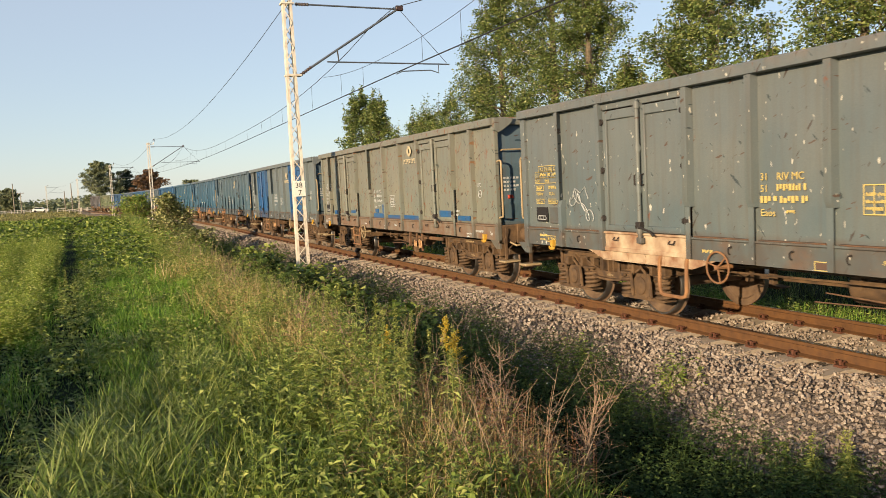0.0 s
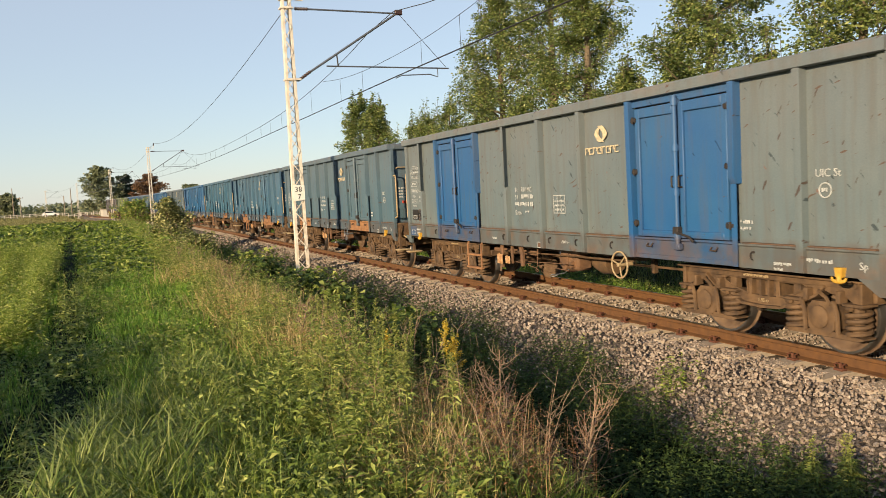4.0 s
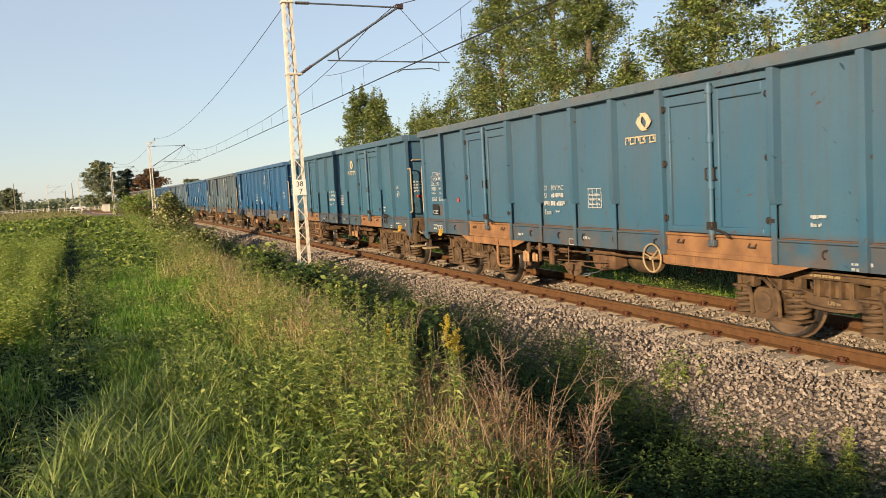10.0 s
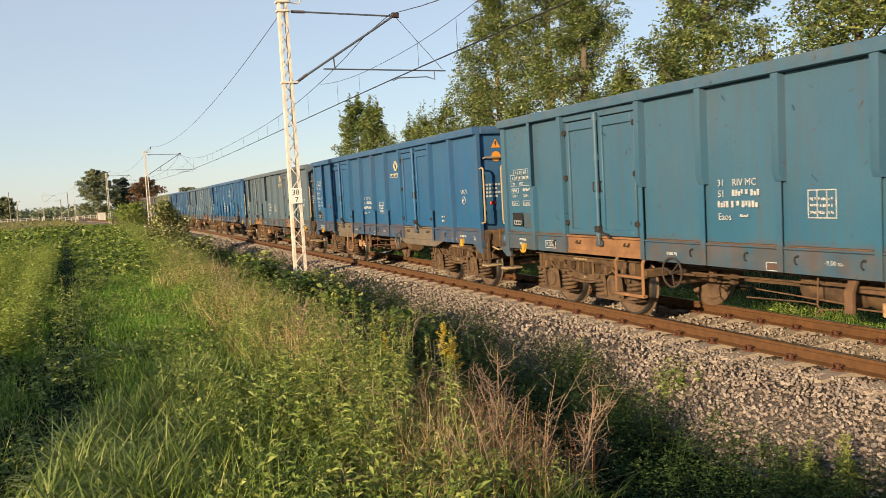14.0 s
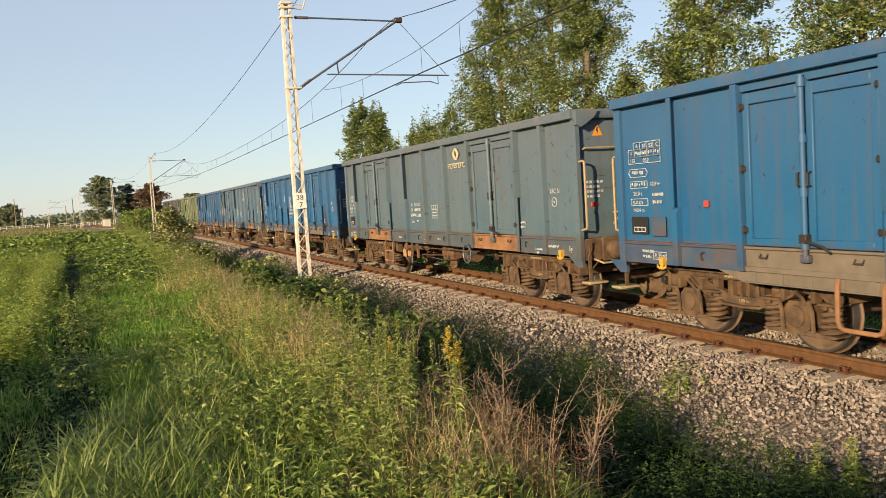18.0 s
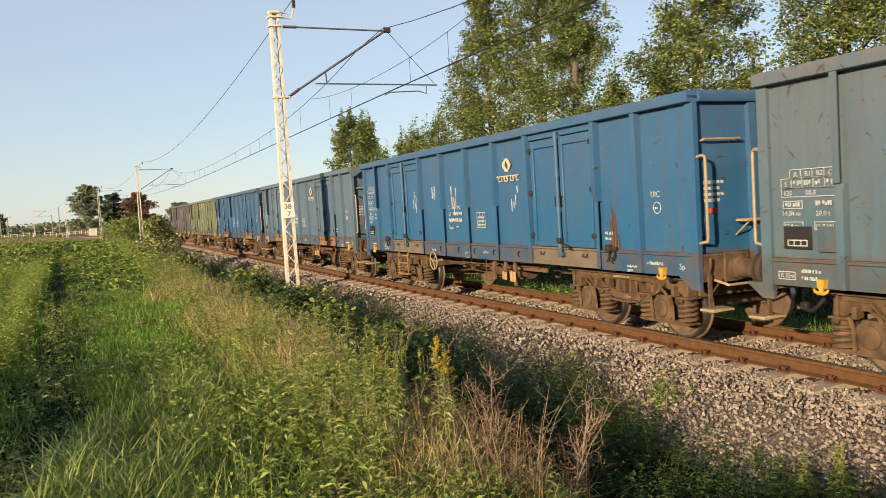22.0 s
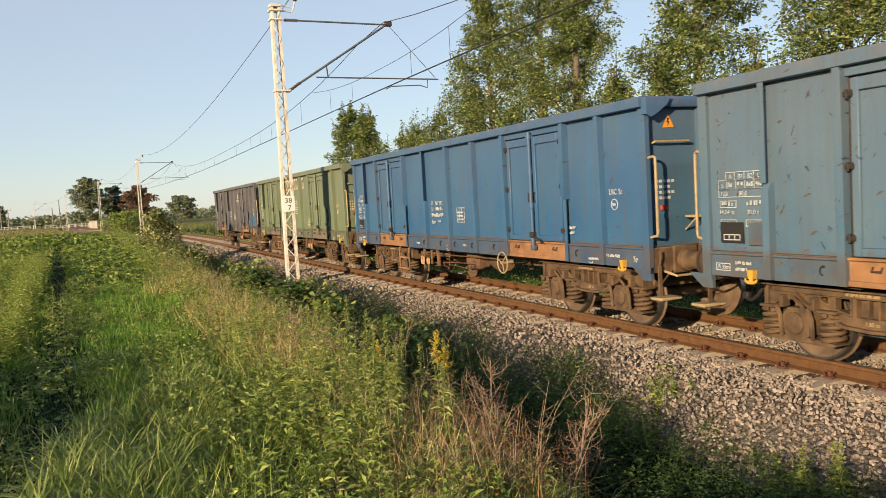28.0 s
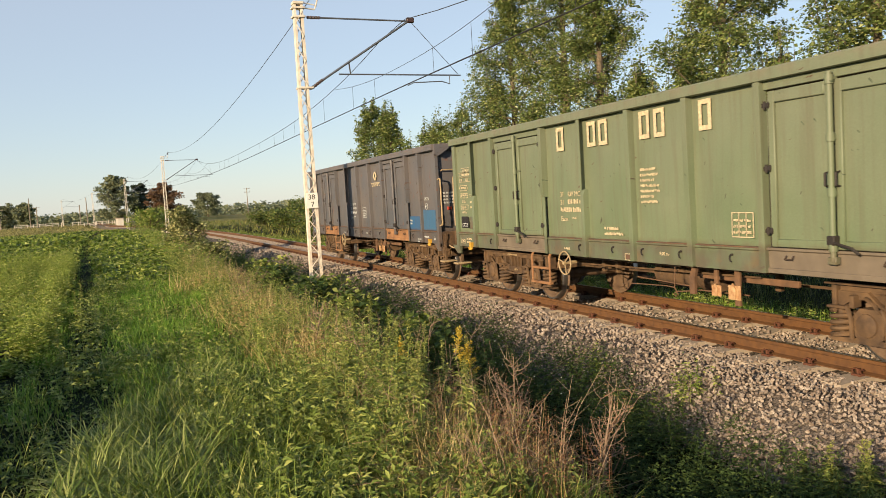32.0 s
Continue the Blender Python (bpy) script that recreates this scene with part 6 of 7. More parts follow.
def herbs(rng, x, y, z, tall, pairs, leaf, wide, flat=False, low=0.0):
    """Upright leafy weeds: whorls of leaves up a thin leaning stem, larger in the middle."""
    n = len(x)
    lean = rng.normal(0, 0.14, (n, 2))
    cs, ws, ls = [], [], []
    for k in range(pairs):
        u = low + (1 - low) * (k + 0.6) / pairs
        c = np.stack([x, y, z + tall * u], 1) + rng.normal(0, 0.02, (n, 3))
        c[:, :2] += lean * (tall * u * u)[:, None]
        for _ in range(2):
            cs.append(c)
            ws.append(unit(rng, n, 0.2 + 0.6 * u))
            ls.append(leaf * (1.15 - 0.75 * u) * rng.uniform(0.6, 1.3, n))
    c, w, l = np.concatenate(cs), np.concatenate(ws), np.concatenate(ls)
    v, f = leaves_at(rng, c, w, l, l * wide, flat=flat)
    if flat:
        return v, f
    sv, sf = blades(rng, x, y, z, tall, np.full(n, 0.005), np.full(n, 0.15), True)
    return np.concatenate([v, sv]), np.concatenate([f, sf + len(v)])


def scatter(rng, n, x0, x1, y0, y1, power=1.0):
    """Places that grow denser towards y0."""
    u = rng.uniform(0, 1, n) ** power
    return rng.uniform(x0, x1, n), y0 + (y1 - y0) * u


def rut_x(y):
    """Where the worn cart track runs along the field."""
    return -1.0 - 0.035 * (np.minimum(y, 70) - 22)


def rut(x, y):
    """1 in the middle of the cart track, 0 away from it."""
    return np.exp(-((x - rut_x(y)) / 0.36) ** 2) * (y > 6)


def join(pieces):
    vs, fs, n = [], [], 0
    for v, f in pieces:
        vs.append(v)
        fs.append(f + n)
        n += len(v)
    return np.concatenate(vs), np.concatenate(fs)


def rise(x, y, scale, seed):
    """A slow noise from 0 to 1 over the ground, which gathers plants in clumps."""
    return np.array([0.5 + 0.75 * noise.noise(Vector((a * scale, b * scale, seed))) for a, b in zip(x, y)]).clip(0, 1)


def off_line(x, y):
    return x - np.array([drift(v) for v in y])


def meadow():
    rng = np.random.default_rng(11)
    parts, lush = [], []
    for n, x0, x1, y0, y1, lmin, lmax, wid, lean, far in (
            (24000, -1.8, 3.2, 4.5, 12.0, 0.16, 0.46, 0.0105, 1.5, False),
            (31000, -1.5, 3.2, 10.0, 28.0, 0.12, 0.34, 0.014, 0.8, False),
            (14000, -6.0, 3.4, 25.0, 60.0, 0.10, 0.26, 0.03, 0.7, True),
            (6000, -16.0, 2.5, 60.0, 96.0, 0.2, 0.35, 0.06, 0.7, True)):
        x, y = scatter(rng, n, x0, x1, y0, y1, 1.2)
        clump = rise(x, y, 0.8, 0) * 0.75 + rise(x, y, 2.6, 5) * 0.55
        keep = rng.uniform(0, 1, n) > 0.25 * rut(x, y)
        keep &= x < TRACK_X - 5.0 - np.array([drift(v) for v in y])
        keep &= (x > -0.35 + 0.25 * np.sin(1.3 * y)) | (y > 14) | (rng.uniform(0, 1, n) < 0.25)
        keep &= rng.uniform(0.1, 0.75, n) < clump + (0.4 if y0 > 20 else 0.0)
        x, y, clump = x[keep], y[keep], clump[keep]
        n = len(x)
        v, f = blades(rng, x, y, heights(x, y) - 0.02, rng.uniform(lmin, lmax, n) * (0.45 + 0.95 * clump) * (1 - 0.8 * rut(x, y)), wid * rng.uniform(0.6, 1.3, n), np.full(n, lean), far)
        (lush if y0 in (10.0, 25.0) else parts).append((v, f))
    n = 9000
    y = 7 + 100 * rng.uniform(0, 1, n) ** 1.6
    x = rut_x(y) + rng.uniform(-0.55, 0.55, n)
    parts.append(blades(rng, x, y, heights(x, y) - 0.02, rng.uniform(0.03, 0.09, n), 0.006 + 0.0006 * y, np.full(n, 0.9), True))
    stuff("meadow_grass", *join(parts), M_GRASS, "green meadow grass beside the track", "grass")
    stuff("lush_grass", *join(lush), M_LUSH, "bright green lush short grass", "grass")
    # the turf about the camera's stand
    for n, x0, x1 in ((5000, -2.6, 0.6), (3000, 3.2, 5.4)):
        x, y = rng.uniform(x0, x1, n), rng.uniform(-6.0, 4.8, n)
        parts.append(blades(rng, x, y, heights(x, y) - 0.02, rng.uniform(0.1, 0.3, n), rng.uniform(0.006, 0.012, n), np.full(n, 1.0), True))
    stuff("turf", *join(parts[-2:]), M_GRASS, "short green turf beside the ditch", "grass")
    # pale mown meadow out to the crossing
    n = 22000
    y = 114 + 190 * rng.uniform(0, 1, n) ** 1.3
    x = rng.uniform(-0.25, 0.01, n) * y - np.array([0.3 * drift(v) for v in y])
    stuff("pale_grass", *blades(rng, x, y, heights(x, y) - 0.02, rng.uniform(0.10, 0.26, n), 0.0011 * y * rng.uniform(0.6, 1.3, n), np.full(n, 0.5), True), M_PALE, "pale dry meadow grass before the crossing", "grass")
    # tufts of long bent blades
    parts = []
    n = 0
    spots = [(-0.55, 6.6), (-0.1, 6.9), (-0.45, 7.4), (0.4, 7.4), (-0.35, 6.1), (0.15, 8.2), (-0.2, 9.3), (0.8, 6.4), (1.0, 9.0), (0.5, 10.2), (-0.3, 8.3), (1.3, 7.6), (-0.65, 5.9), (0.9, 11.4)]
    spots += [(rng.uniform(-0.6, 0.9), rng.uniform(5.9, 9.0)) for _ in range(14)]
    spots += [(rng.uniform(-0.4, 2.6), rng.uniform(7, 14)) for _ in range(24)]
    for cx, cy in spots:
        n = int(rng.integers(90, 180))
        x, y = rng.normal(cx, 0.10, n), rng.normal(cy, 0.10, n)
        parts.append(blades(rng, x, y, heights(x, y) - 0.02, rng.uniform(0.3, 0.62, n), rng.uniform(0.009, 0.019, n), np.full(n, 2.3)))
    stuff("grass_tufts", *join(parts), M_TUFT, "tufts of long bent grass", "grass")


meadow()


def rosettes(rng, x, y, z, size, leaves):
    """Broad-leaved plants: leaves that rise from one foot and arch outwards."""
    n = len(x) * leaves
    foot = np.repeat(np.stack([x, y, z], 1), leaves, 0)
    l = np.repeat(size, leaves) * rng.uniform(0.6, 1.25, n)
    way = unit(rng, n, 1.35)
    return leaves_at(rng, foot + way * (l * 0.55)[:, None], way, l, l * 0.6, 0.5)


def field():
    rng = np.random.default_rng(12)
    parts = []
    # broad-leaved crop on both sides of the worn cart track
    for n, y0, y1, size, leaves in ((2300, 26.0, 46.0, 0.25, 12), (3000, 44.0, 74.0, 0.31, 9), (2600, 72.0, 116.0, 0.46, 7)):
        x, y = scatter(rng, n, -0.22 * y1, 3.0, y0, y1, 1.0)
        wave = rise(x, y, 0.45, 2)
        gap = x - rut_x(y)
        keep = (x < TRACK_X - 5.9 - np.array([drift(v) for v in y]) + 0.5 * (wave - 0.5)) & (np.abs(gap) > 0.40 + 0.12 * wave)
        keep &= (gap > 0) & (y > 28.5 - 3.5 * wave) | (gap < 0) & (y > 41.0 - 5 * wave)
        keep &= x > -0.24 * y
        x, y, wave = x[keep], y[keep], wave[keep]
        parts.append(rosettes(rng, x, y, heights(x, y) - 0.03, size * (0.75 + 0.6 * wave), leaves))
    # bushes of tall weeds left of the cart track, with gaps between them
    cx, cy = scatter(rng, 260, -8.0, -0.8, 13.6, 43, 1.1)
    gap = rut_x(cy) - cx
    keep = (gap > 0.62) & (gap < 0.8 + 0.15 * cy)
    ey = 14.0 + 29.0 * rng.uniform(0, 1, 80) ** 1.1
    cx, cy = np.concatenate([cx[keep], rut_x(ey) - rng.uniform(0.58, 0.85, 80)]), np.concatenate([cy[keep], ey])
    top = rng.uniform(0.5, 1.1, len(cx)) * np.clip(0.3 * (cy - 12.6), 0.3, 1.0)
    stems = 20
    x = np.repeat(cx, stems) + rng.normal(0, 0.13, len(cx) * stems)
    y = np.repeat(cy, stems) + rng.normal(0, 0.15, len(cx) * stems)
    n = len(x)
    tall = np.repeat(top, stems) * rng.uniform(0.55, 1.15, n)
    fx, fy = scatter(rng, 1500, -8.0, -0.8, 13.2, 43, 1.1)
    gap = rut_x(fy) - fx
    keep = (gap > 0.5) & (gap < 0.8 + 0.15 * fy)
    x, y = np.concatenate([x, fx[keep]]), np.concatenate([y, fy[keep]])
    tall = np.concatenate([tall, rng.uniform(0.12, 0.34, int(keep.sum()))])
    n = len(x)
    stuff("field_weeds", *herbs(rng, x, y, heights(x, y), tall, 12, np.full(n, 0.115), 0.36, flat=True, low=0.15), M_FIELDWEED, "bushy yellow-green weeds on the field", "weeds")
    # unseen tall crop added beside the camera to cast shade on the cart track
    x, y = scatter(rng, 2300, -8.0, -2.45, -5.0, 13.0)
    h = (0.95 + 0.95 * rise(x, y, 0.9, 12)) * np.clip(0.55 + 0.8 * (-2.4 - x), 0.5, 1.0) * np.clip((y - 5.2) / 2.0, 0.3, 1.0)
    stuff("tall_crop", *herbs(rng, x, y, heights(x, y), h, 9, np.full(2300, 0.22), 0.55, flat=True), M_FIELDWEED, "tall leafy crop at the field's edge", "crop")
    stuff("crop", *join(parts), M_CROP, "bright green broad-leaved crop on the field", "crop")
    # weeds in the near meadow
    parts = []
    for n, x0, x1, y0, y1, tall, leaf, cut, wide in ((900, 0.5, 3.6, 4.6, 14, 0.40, 0.10, 0.50, 0.5), (800, 0.9, 3.2, 4.6, 10, 0.46, 0.17, 0.50, 0.22), (500, -2.2, 0.3, 5, 14, 0.16, 0.09, 0.45, 0.5),
                                                     (1500, -1.0, 3.0, 12, 28, 0.30, 0.13, 0.52, 0.4), (60, -0.95, -0.55, 11, 26, 0.6, 0.10, 0.0, 0.35)):
        x, y = scatter(rng, n, x0, x1, y0, y1, 1.15)
        clump = rise(x, y, 0.8, 3.3) * 0.5 + rise(x, y, 2.6, 1.3) * 0.6
        keep = (clump > cut) & ((x < 2.1 + 0.3 * np.sin(3 * y)) | (y > 8.5) | (rng.uniform(0, 1, n) < 0.12))
        x, y, clump = x[keep], y[keep], clump[keep]
        n = len(x)
        parts.append(herbs(rng, x, y, heights(x, y), tall * (0.1 + 1.5 * clump) * rng.uniform(0.75, 1.25, n), 7 if tall < 0.7 else 12, np.full(n, leaf), wide))
    stuff("meadow_weeds", *join(parts), M_WEED, "leafy green weeds in the meadow", "weeds")


field()


def ditch():
    rng = np.random.default_rng(13)
    parts = []
    for n, x0, x1, y0, y1, tall, leaf in ((4800, 3.7, 6.2, 3.0, 13, 0.44, 0.064), (3000, 3.6, 6.3, 13, 34, 0.46, 0.085), (1300, 3.4, 5.8, 34, 80, 0.5, 0.16)):
        x, y = scatter(rng, n, x0, x1, y0, y1, 1.15)
        clump = rise(x, y, 0.6, 4) * 0.7 + rise(x, y, 2.2, 9) * 0.5
        keep = rng.uniform(0.1, 0.6, n) < clump
        x, y, clump = x[keep], y[keep], clump[keep]
        n = len(x)
        x = off_line(x, y)
        d = x - TRACK_X + np.array([drift(v) for v in y])
        edge = np.clip((-1.72 - 0.42 * np.clip((9.5 - y) / 1.2, 0, 1) - d) / 0.9, 0.0, 1.0)
        keep = edge > 0.08
        x, y, clump, edge, n = x[keep], y[keep], clump[keep], 0.5 + 0.5 * edge[keep], int(keep.sum())
        parts.append(herbs(rng, x, y, heights(x, y), tall * edge * (1 + 0.4 * np.clip((y - 8.0) / 2, 0, 1)) * (0.25 + 1.25 * clump) * rng.uniform(0.6, 1.5, n), 10, np.full(n, leaf), 0.30, flat=True))
    for n, x0, x1, y0, y1 in ((2200, 3.2, 5.4, 2, 16), (2800, 3.2, 5.7, 16, 50)):
        x, y = scatter(rng, n, x0, x1, y0, y1, 1.2)
        parts.append(blades(rng, x, y, heights(x, y) - 0.02, rng.uniform(0.15, 0.5, n), rng.uniform(0.005, 0.012, n) * (1 if y0 < 10 else 2), np.full(n, 0.7), y0 > 10))
    # broad dock-like leaves by the mast
    x, y = rng.normal(4.3, 0.55, 60), rng.normal(14.5, 2.2, 60)
    parts.append(herbs(rng, x, y, heights(x, y), rng.uniform(0.5, 0.95, 60), 5, np.full(60, 0.3), 0.5))
    stuff("ditch_weeds", *join(parts), M_DITCH, "dark green weeds in the ditch by the ballast", "weeds")
    # weeds that creep onto the stones
    parts = []
    for cx, cy, k, h in ((5.95, 9.6, 26, 0.34), (5.6, 11.3, 20, 0.3), (6.05, 7.7, 26, 0.36), (5.55, 5.2, 30, 0.4), (5.5, 14.6, 24, 0.3), (6.0, 17.5, 16, 0.25), (5.4, 8.0, 24, 0.4), (5.7, 20.5, 20, 0.3)):
        x, y = rng.normal(cx, 0.14, k), rng.normal(cy, 0.2, k)
        z = np.array([max(ground_z(a, b), ballast_z(a - TRACK_X) - 0.04) for a, b in zip(x, y)])
        parts.append(herbs(rng, x, y, z, h * rng.uniform(0.6, 1.25, k), 8, np.full(k, 0.085), 0.36))
    # sunlit weeds close behind the far rail
    for n, y0, y1, leaf in ((900, 2, 16, 0.09), (900, 16, 45, 0.13), (500, 45, 100, 0.25)):
        x, y = scatter(rng, n, 1.75, 3.0, y0, y1, 1.1)
        clump = rise(x, y, 1.0, 15)
        keep = rng.uniform(0.1, 0.7, n) < clump
        x, y, clump = x[keep], y[keep], clump[keep]
        d, n = x, len(x)
        x = off_line(x + TRACK_X, y)
        z = np.array([max(ground_z(a, b), ballast_z(e) - 0.04) for a, b, e in zip(x, y, d)])
        parts.append(herbs(rng, x, y, z, (0.1 + 0.4 * clump) * rng.uniform(0.7, 1.3, n), 6, np.full(n, leaf), 0.4, flat=True))
    stuff("trackside_weeds", *join(parts), M_WEED, "small leafy weeds at the edge of the stones", "weeds")
    # white specks of small flowers
    n = 150
    x, y = scatter(rng, n, 4.6, 5.6, 7.5, 22)
    v, f = leaves_at(rng, np.stack([x, y, heights(x, y) + rng.uniform(0.35, 0.65, n)], 1), unit(rng, n, 0.8), np.full(n, 0.026), np.full(n, 0.026))
    stuff("small_flowers", v, f, M_WHITEFLOWER, "small white flowers among the weeds", "flowers")


ditch()


def dry_strip():
    """The tall, half dry growth along the ditch's edge."""
    rng = np.random.default_rng(14)
    parts = []
    for n, y0, y1, wid in ((1700, 5.8, 14, 0.0055), (4200, 13, 36, 0.011), (2600, 36, 90, 0.025)):
        x, y = scatter(rng, n, 2.0, 3.3 if y0 < 10 else 3.8, y0, y1, 1.2)
        clump = rise(x, y, 0.7, 6)
        keep = rng.uniform(0.15, 0.75, n) < clump
        x, y = x[keep], y[keep]
        n = len(x)
        x = off_line(x, y)
        parts.append(blades(rng, x, y, heights(x, y) - 0.02, rng.uniform(0.3, 0.85, n), wid * rng.uniform(0.5, 1.2, n), np.full(n, 0.55), y0 > 30))
    for cx, cy, sx, k in ((2.4, 5.6, 0.32, 1300), (2.8, 5.8, 0.28, 900), (2.55, 6.8, 0.32, 700), (2.2, 6.3, 0.25, 700), (3.1, 7.6, 0.2, 500), (2.2, 7.8, 0.25, 400), (2.75, 9.2, 0.3, 700), (2.4, 10.4, 0.3, 500), (2.6, 11.5, 0.4, 1300), (2.6, 14.5, 0.4, 1100), (2.6, 17.0, 0.5, 1200), (2.7, 24.0, 0.6, 1500)):
        x, y = rng.normal(cx, sx, k), rng.normal(cy, sx, k)
        parts.append(blades(rng, x, y, heights(x, y) - 0.02, rng.uniform(0.15, 0.72, k) ** 1.0 * (0.85 if cy < 10 else 1.3), rng.uniform(0.004, 0.008, k) * (1 + cy / 25), np.full(k, 1.5 if cy < 10 else 0.8)))
    stuff("dry_grass", *join(parts), M_STRAW, "tall straw-coloured dry grass", "grass")
    # bushes of green and of yellowing stems with gaps between them
    parts, green = [], []
    for n, stems, y0, y1, leaf, pairs in ((95, 14, 5.2, 14, 0.12, 13), (170, 12, 14, 36, 0.15, 10)):
        cx, cy = scatter(rng, n, 1.7, 3.35 if y0 < 10 else 3.9, y0, y1, 1.15)
        top = rng.uniform(0.38, 1.08, n) * np.clip((cy - 4.0) / 4.5, 0.45, 1.0)
        leafy = rng.uniform(0, 1, n) < np.clip(1.25 - 0.35 * (cx - 1.6), 0.25, 0.9)
        for pick, out in ((leafy, green), (~leafy, parts)):
            k = int(pick.sum()) * stems
            x = np.repeat(cx[pick], stems) + rng.normal(0, 0.12, k)
            y = np.repeat(cy[pick], stems) + rng.normal(0, 0.14, k)
            x = off_line(x, y)
            out.append(herbs(rng, x, y, heights(x, y), np.repeat(top[pick], stems) * rng.uniform(0.6, 1.1, k), pairs, np.full(k, leaf), 0.24, flat=y0 > 10))
    # low growth between them, and the far end of the strip
    for n, y0, y1, leaf, pairs, tall in ((450, 5.2, 14, 0.10, 8, 0.35), (700, 14, 36, 0.14, 8, 0.4), (1500, 34, 95, 0.28, 8, 1.1)):
        x, y = scatter(rng, n, 1.9, 3.35 if y0 < 10 else 3.9, y0, y1, 1.15)
        x = off_line(x, y)
        parts.append(herbs(rng, x, y, heights(x, y), tall * rng.uniform(0.4, 1.1, n), pairs, np.full(n, leaf), 0.24, flat=y0 > 10))
    stuff("leafy_weeds", *join(green), M_WEED, "bushy green weeds along the ditch", "weeds")
    dry = []
    for cx, cy, r, k in ((2.75, 8.3, 0.32, 130), (3.05, 7.0, 0.3, 150), (2.5, 9.6, 0.35, 110), (3.2, 6.1, 0.3, 160), (2.9, 5.5, 0.3, 130), (2.3, 11.6, 0.4, 110), (2.6, 14.0, 0.5, 130)):
        x, y = rng.normal(cx, r, k), rng.normal(cy, r, k)
        dry.append(herbs(rng, x, y, heights(x, y), rng.uniform(0.2, 0.72, k), 9, np.full(k, 0.06), 0.22))
    stuff("dry_weeds", *join(dry), M_SEED, "withered reddish-brown weeds", "weeds")
    # unseen weeds added beside and behind the camera to shade ditch and stones
    n = 2000
    x, y = rng.uniform(0.4, 4.3, n), rng.uniform(-4.0, 4.4, n)
    keep = np.hypot(x, y) > 1.0
    x, y = x[keep], y[keep]
    n = len(x)
    top = np.clip(2.1 - 0.40 * (0.38 * x + 0.92 * y), 0.3, 1.45)
    parts.append(herbs(rng, x, y, heights(x, y), top * rng.uniform(0.7, 1.0, n), 10, np.full(n, 0.17), 0.3, flat=True))
    stuff("tall_weeds", *join(parts), M_BUSH, "tall yellow-green weeds along the ditch", "weeds")
    # thin bare stalks
    s = Shape()
    for _ in range(170):
        y = 5.3 + 40 * rng.uniform(0, 1) ** 1.8
        x = rng.uniform(2.2, 3.5) - drift(y)
        z, h = ground_z(x, y), rng.uniform(0.45, 1.1)
        lx, ly = rng.normal(0, 0.22, 2)
        tip = (x + lx, y + ly, z + h)
        r = 0.0017 + 0.00013 * y
        s.tube([(x, y, z), (x + lx * 0.1, y + ly * 0.1, z + h * 0.35), (x + lx * 0.45, y + ly * 0.45, z + h * 0.7), tip], [r * 1.5, r * 1.2, r, r * 0.6], 3, caps=False)
        for k in range(rng.integers(4, 10)):
            u = rng.uniform(0.35, 0.95)
            b = (x + lx * u * u, y + ly * u * u, z + h * u)
            a = rng.uniform(0, 6.28)
            l = rng.uniform(0.04, 0.18)
            s.tube([b, (b[0] + math.cos(a) * l, b[1] + math.sin(a) * l, b[2] + l * 0.6)], [r, r * 0.5], 3, caps=False)
    # long pale stems that arch over the ditch
    for _ in range(9):
        x, y = rng.uniform(3.4, 4.6), 5.4 + 9 * rng.uniform(0, 1) ** 1.5
        z, a, h, l = ground_z(x, y), rng.uniform(-1.2, 2.2), rng.uniform(0.6, 1.05), rng.uniform(0.35, 0.85)
        arc = [(x + math.cos(a) * l * u ** 1.7, y + math.sin(a) * l * u ** 1.7, z + h * math.sin(1.9 * u) / math.sin(1.57)) for u in (0.0, 0.25, 0.5, 0.7, 0.85, 1.0)]
        s.tube(arc, [0.0055, 0.005, 0.0045, 0.004, 0.003, 0.002], 5, caps=False)
        for k in (2, 3, 3, 4):
            q = arc[k]
            b = rng.normal(0, 0.12, 3)
            s.tube([q, (q[0] + b[0] * 0.5, q[1] + b[1] * 0.5, q[2] + 0.06), (q[0] + b[0], q[1] + b[1], q[2] + 0.14 + abs(b[2]) * 0.5)], [0.004, 0.0032, 0.0016], 4, caps=False)
    # pale bare stalks standing in the ditch
    for _ in range(46):
        x, y = rng.uniform(3.7, 5.1), rng.uniform(9.0, 18.0)
        z, h = ground_z(x, y), rng.uniform(0.5, 1.0)
        lx, ly = rng.normal(0, 0.16, 2)
        s.tube([(x, y, z), (x + lx * 0.3, y + ly * 0.3, z + h * 0.5), (x + lx, y + ly, z + h)], [0.007, 0.006, 0.003], 4, caps=False)
    # fallen stems at the foot of the strip
    for _ in range(240):
        x, y = rng.normal(2.65, 0.4), rng.normal(6.3, 0.75)
        z, a, l = ground_z(x, y) + rng.uniform(0.05, 0.35), rng.uniform(0, 6.28), rng.uniform(0.15, 0.5)
        s.tube([(x, y, z), (x + math.cos(a) * l, y + math.sin(a) * l, z + rng.normal(0.02, 0.08))], [0.0035, 0.002], 3, caps=False)
    me = bpy.data.meshes.new("dry_stalks")
    me.from_pydata(s.v, [], s.f)
    me.materials.append(M_TWIG)
    tagged(new("dry_stalks", me), "thin dry brown stalks", "dry stalks", kind="stuff")


dry_strip()


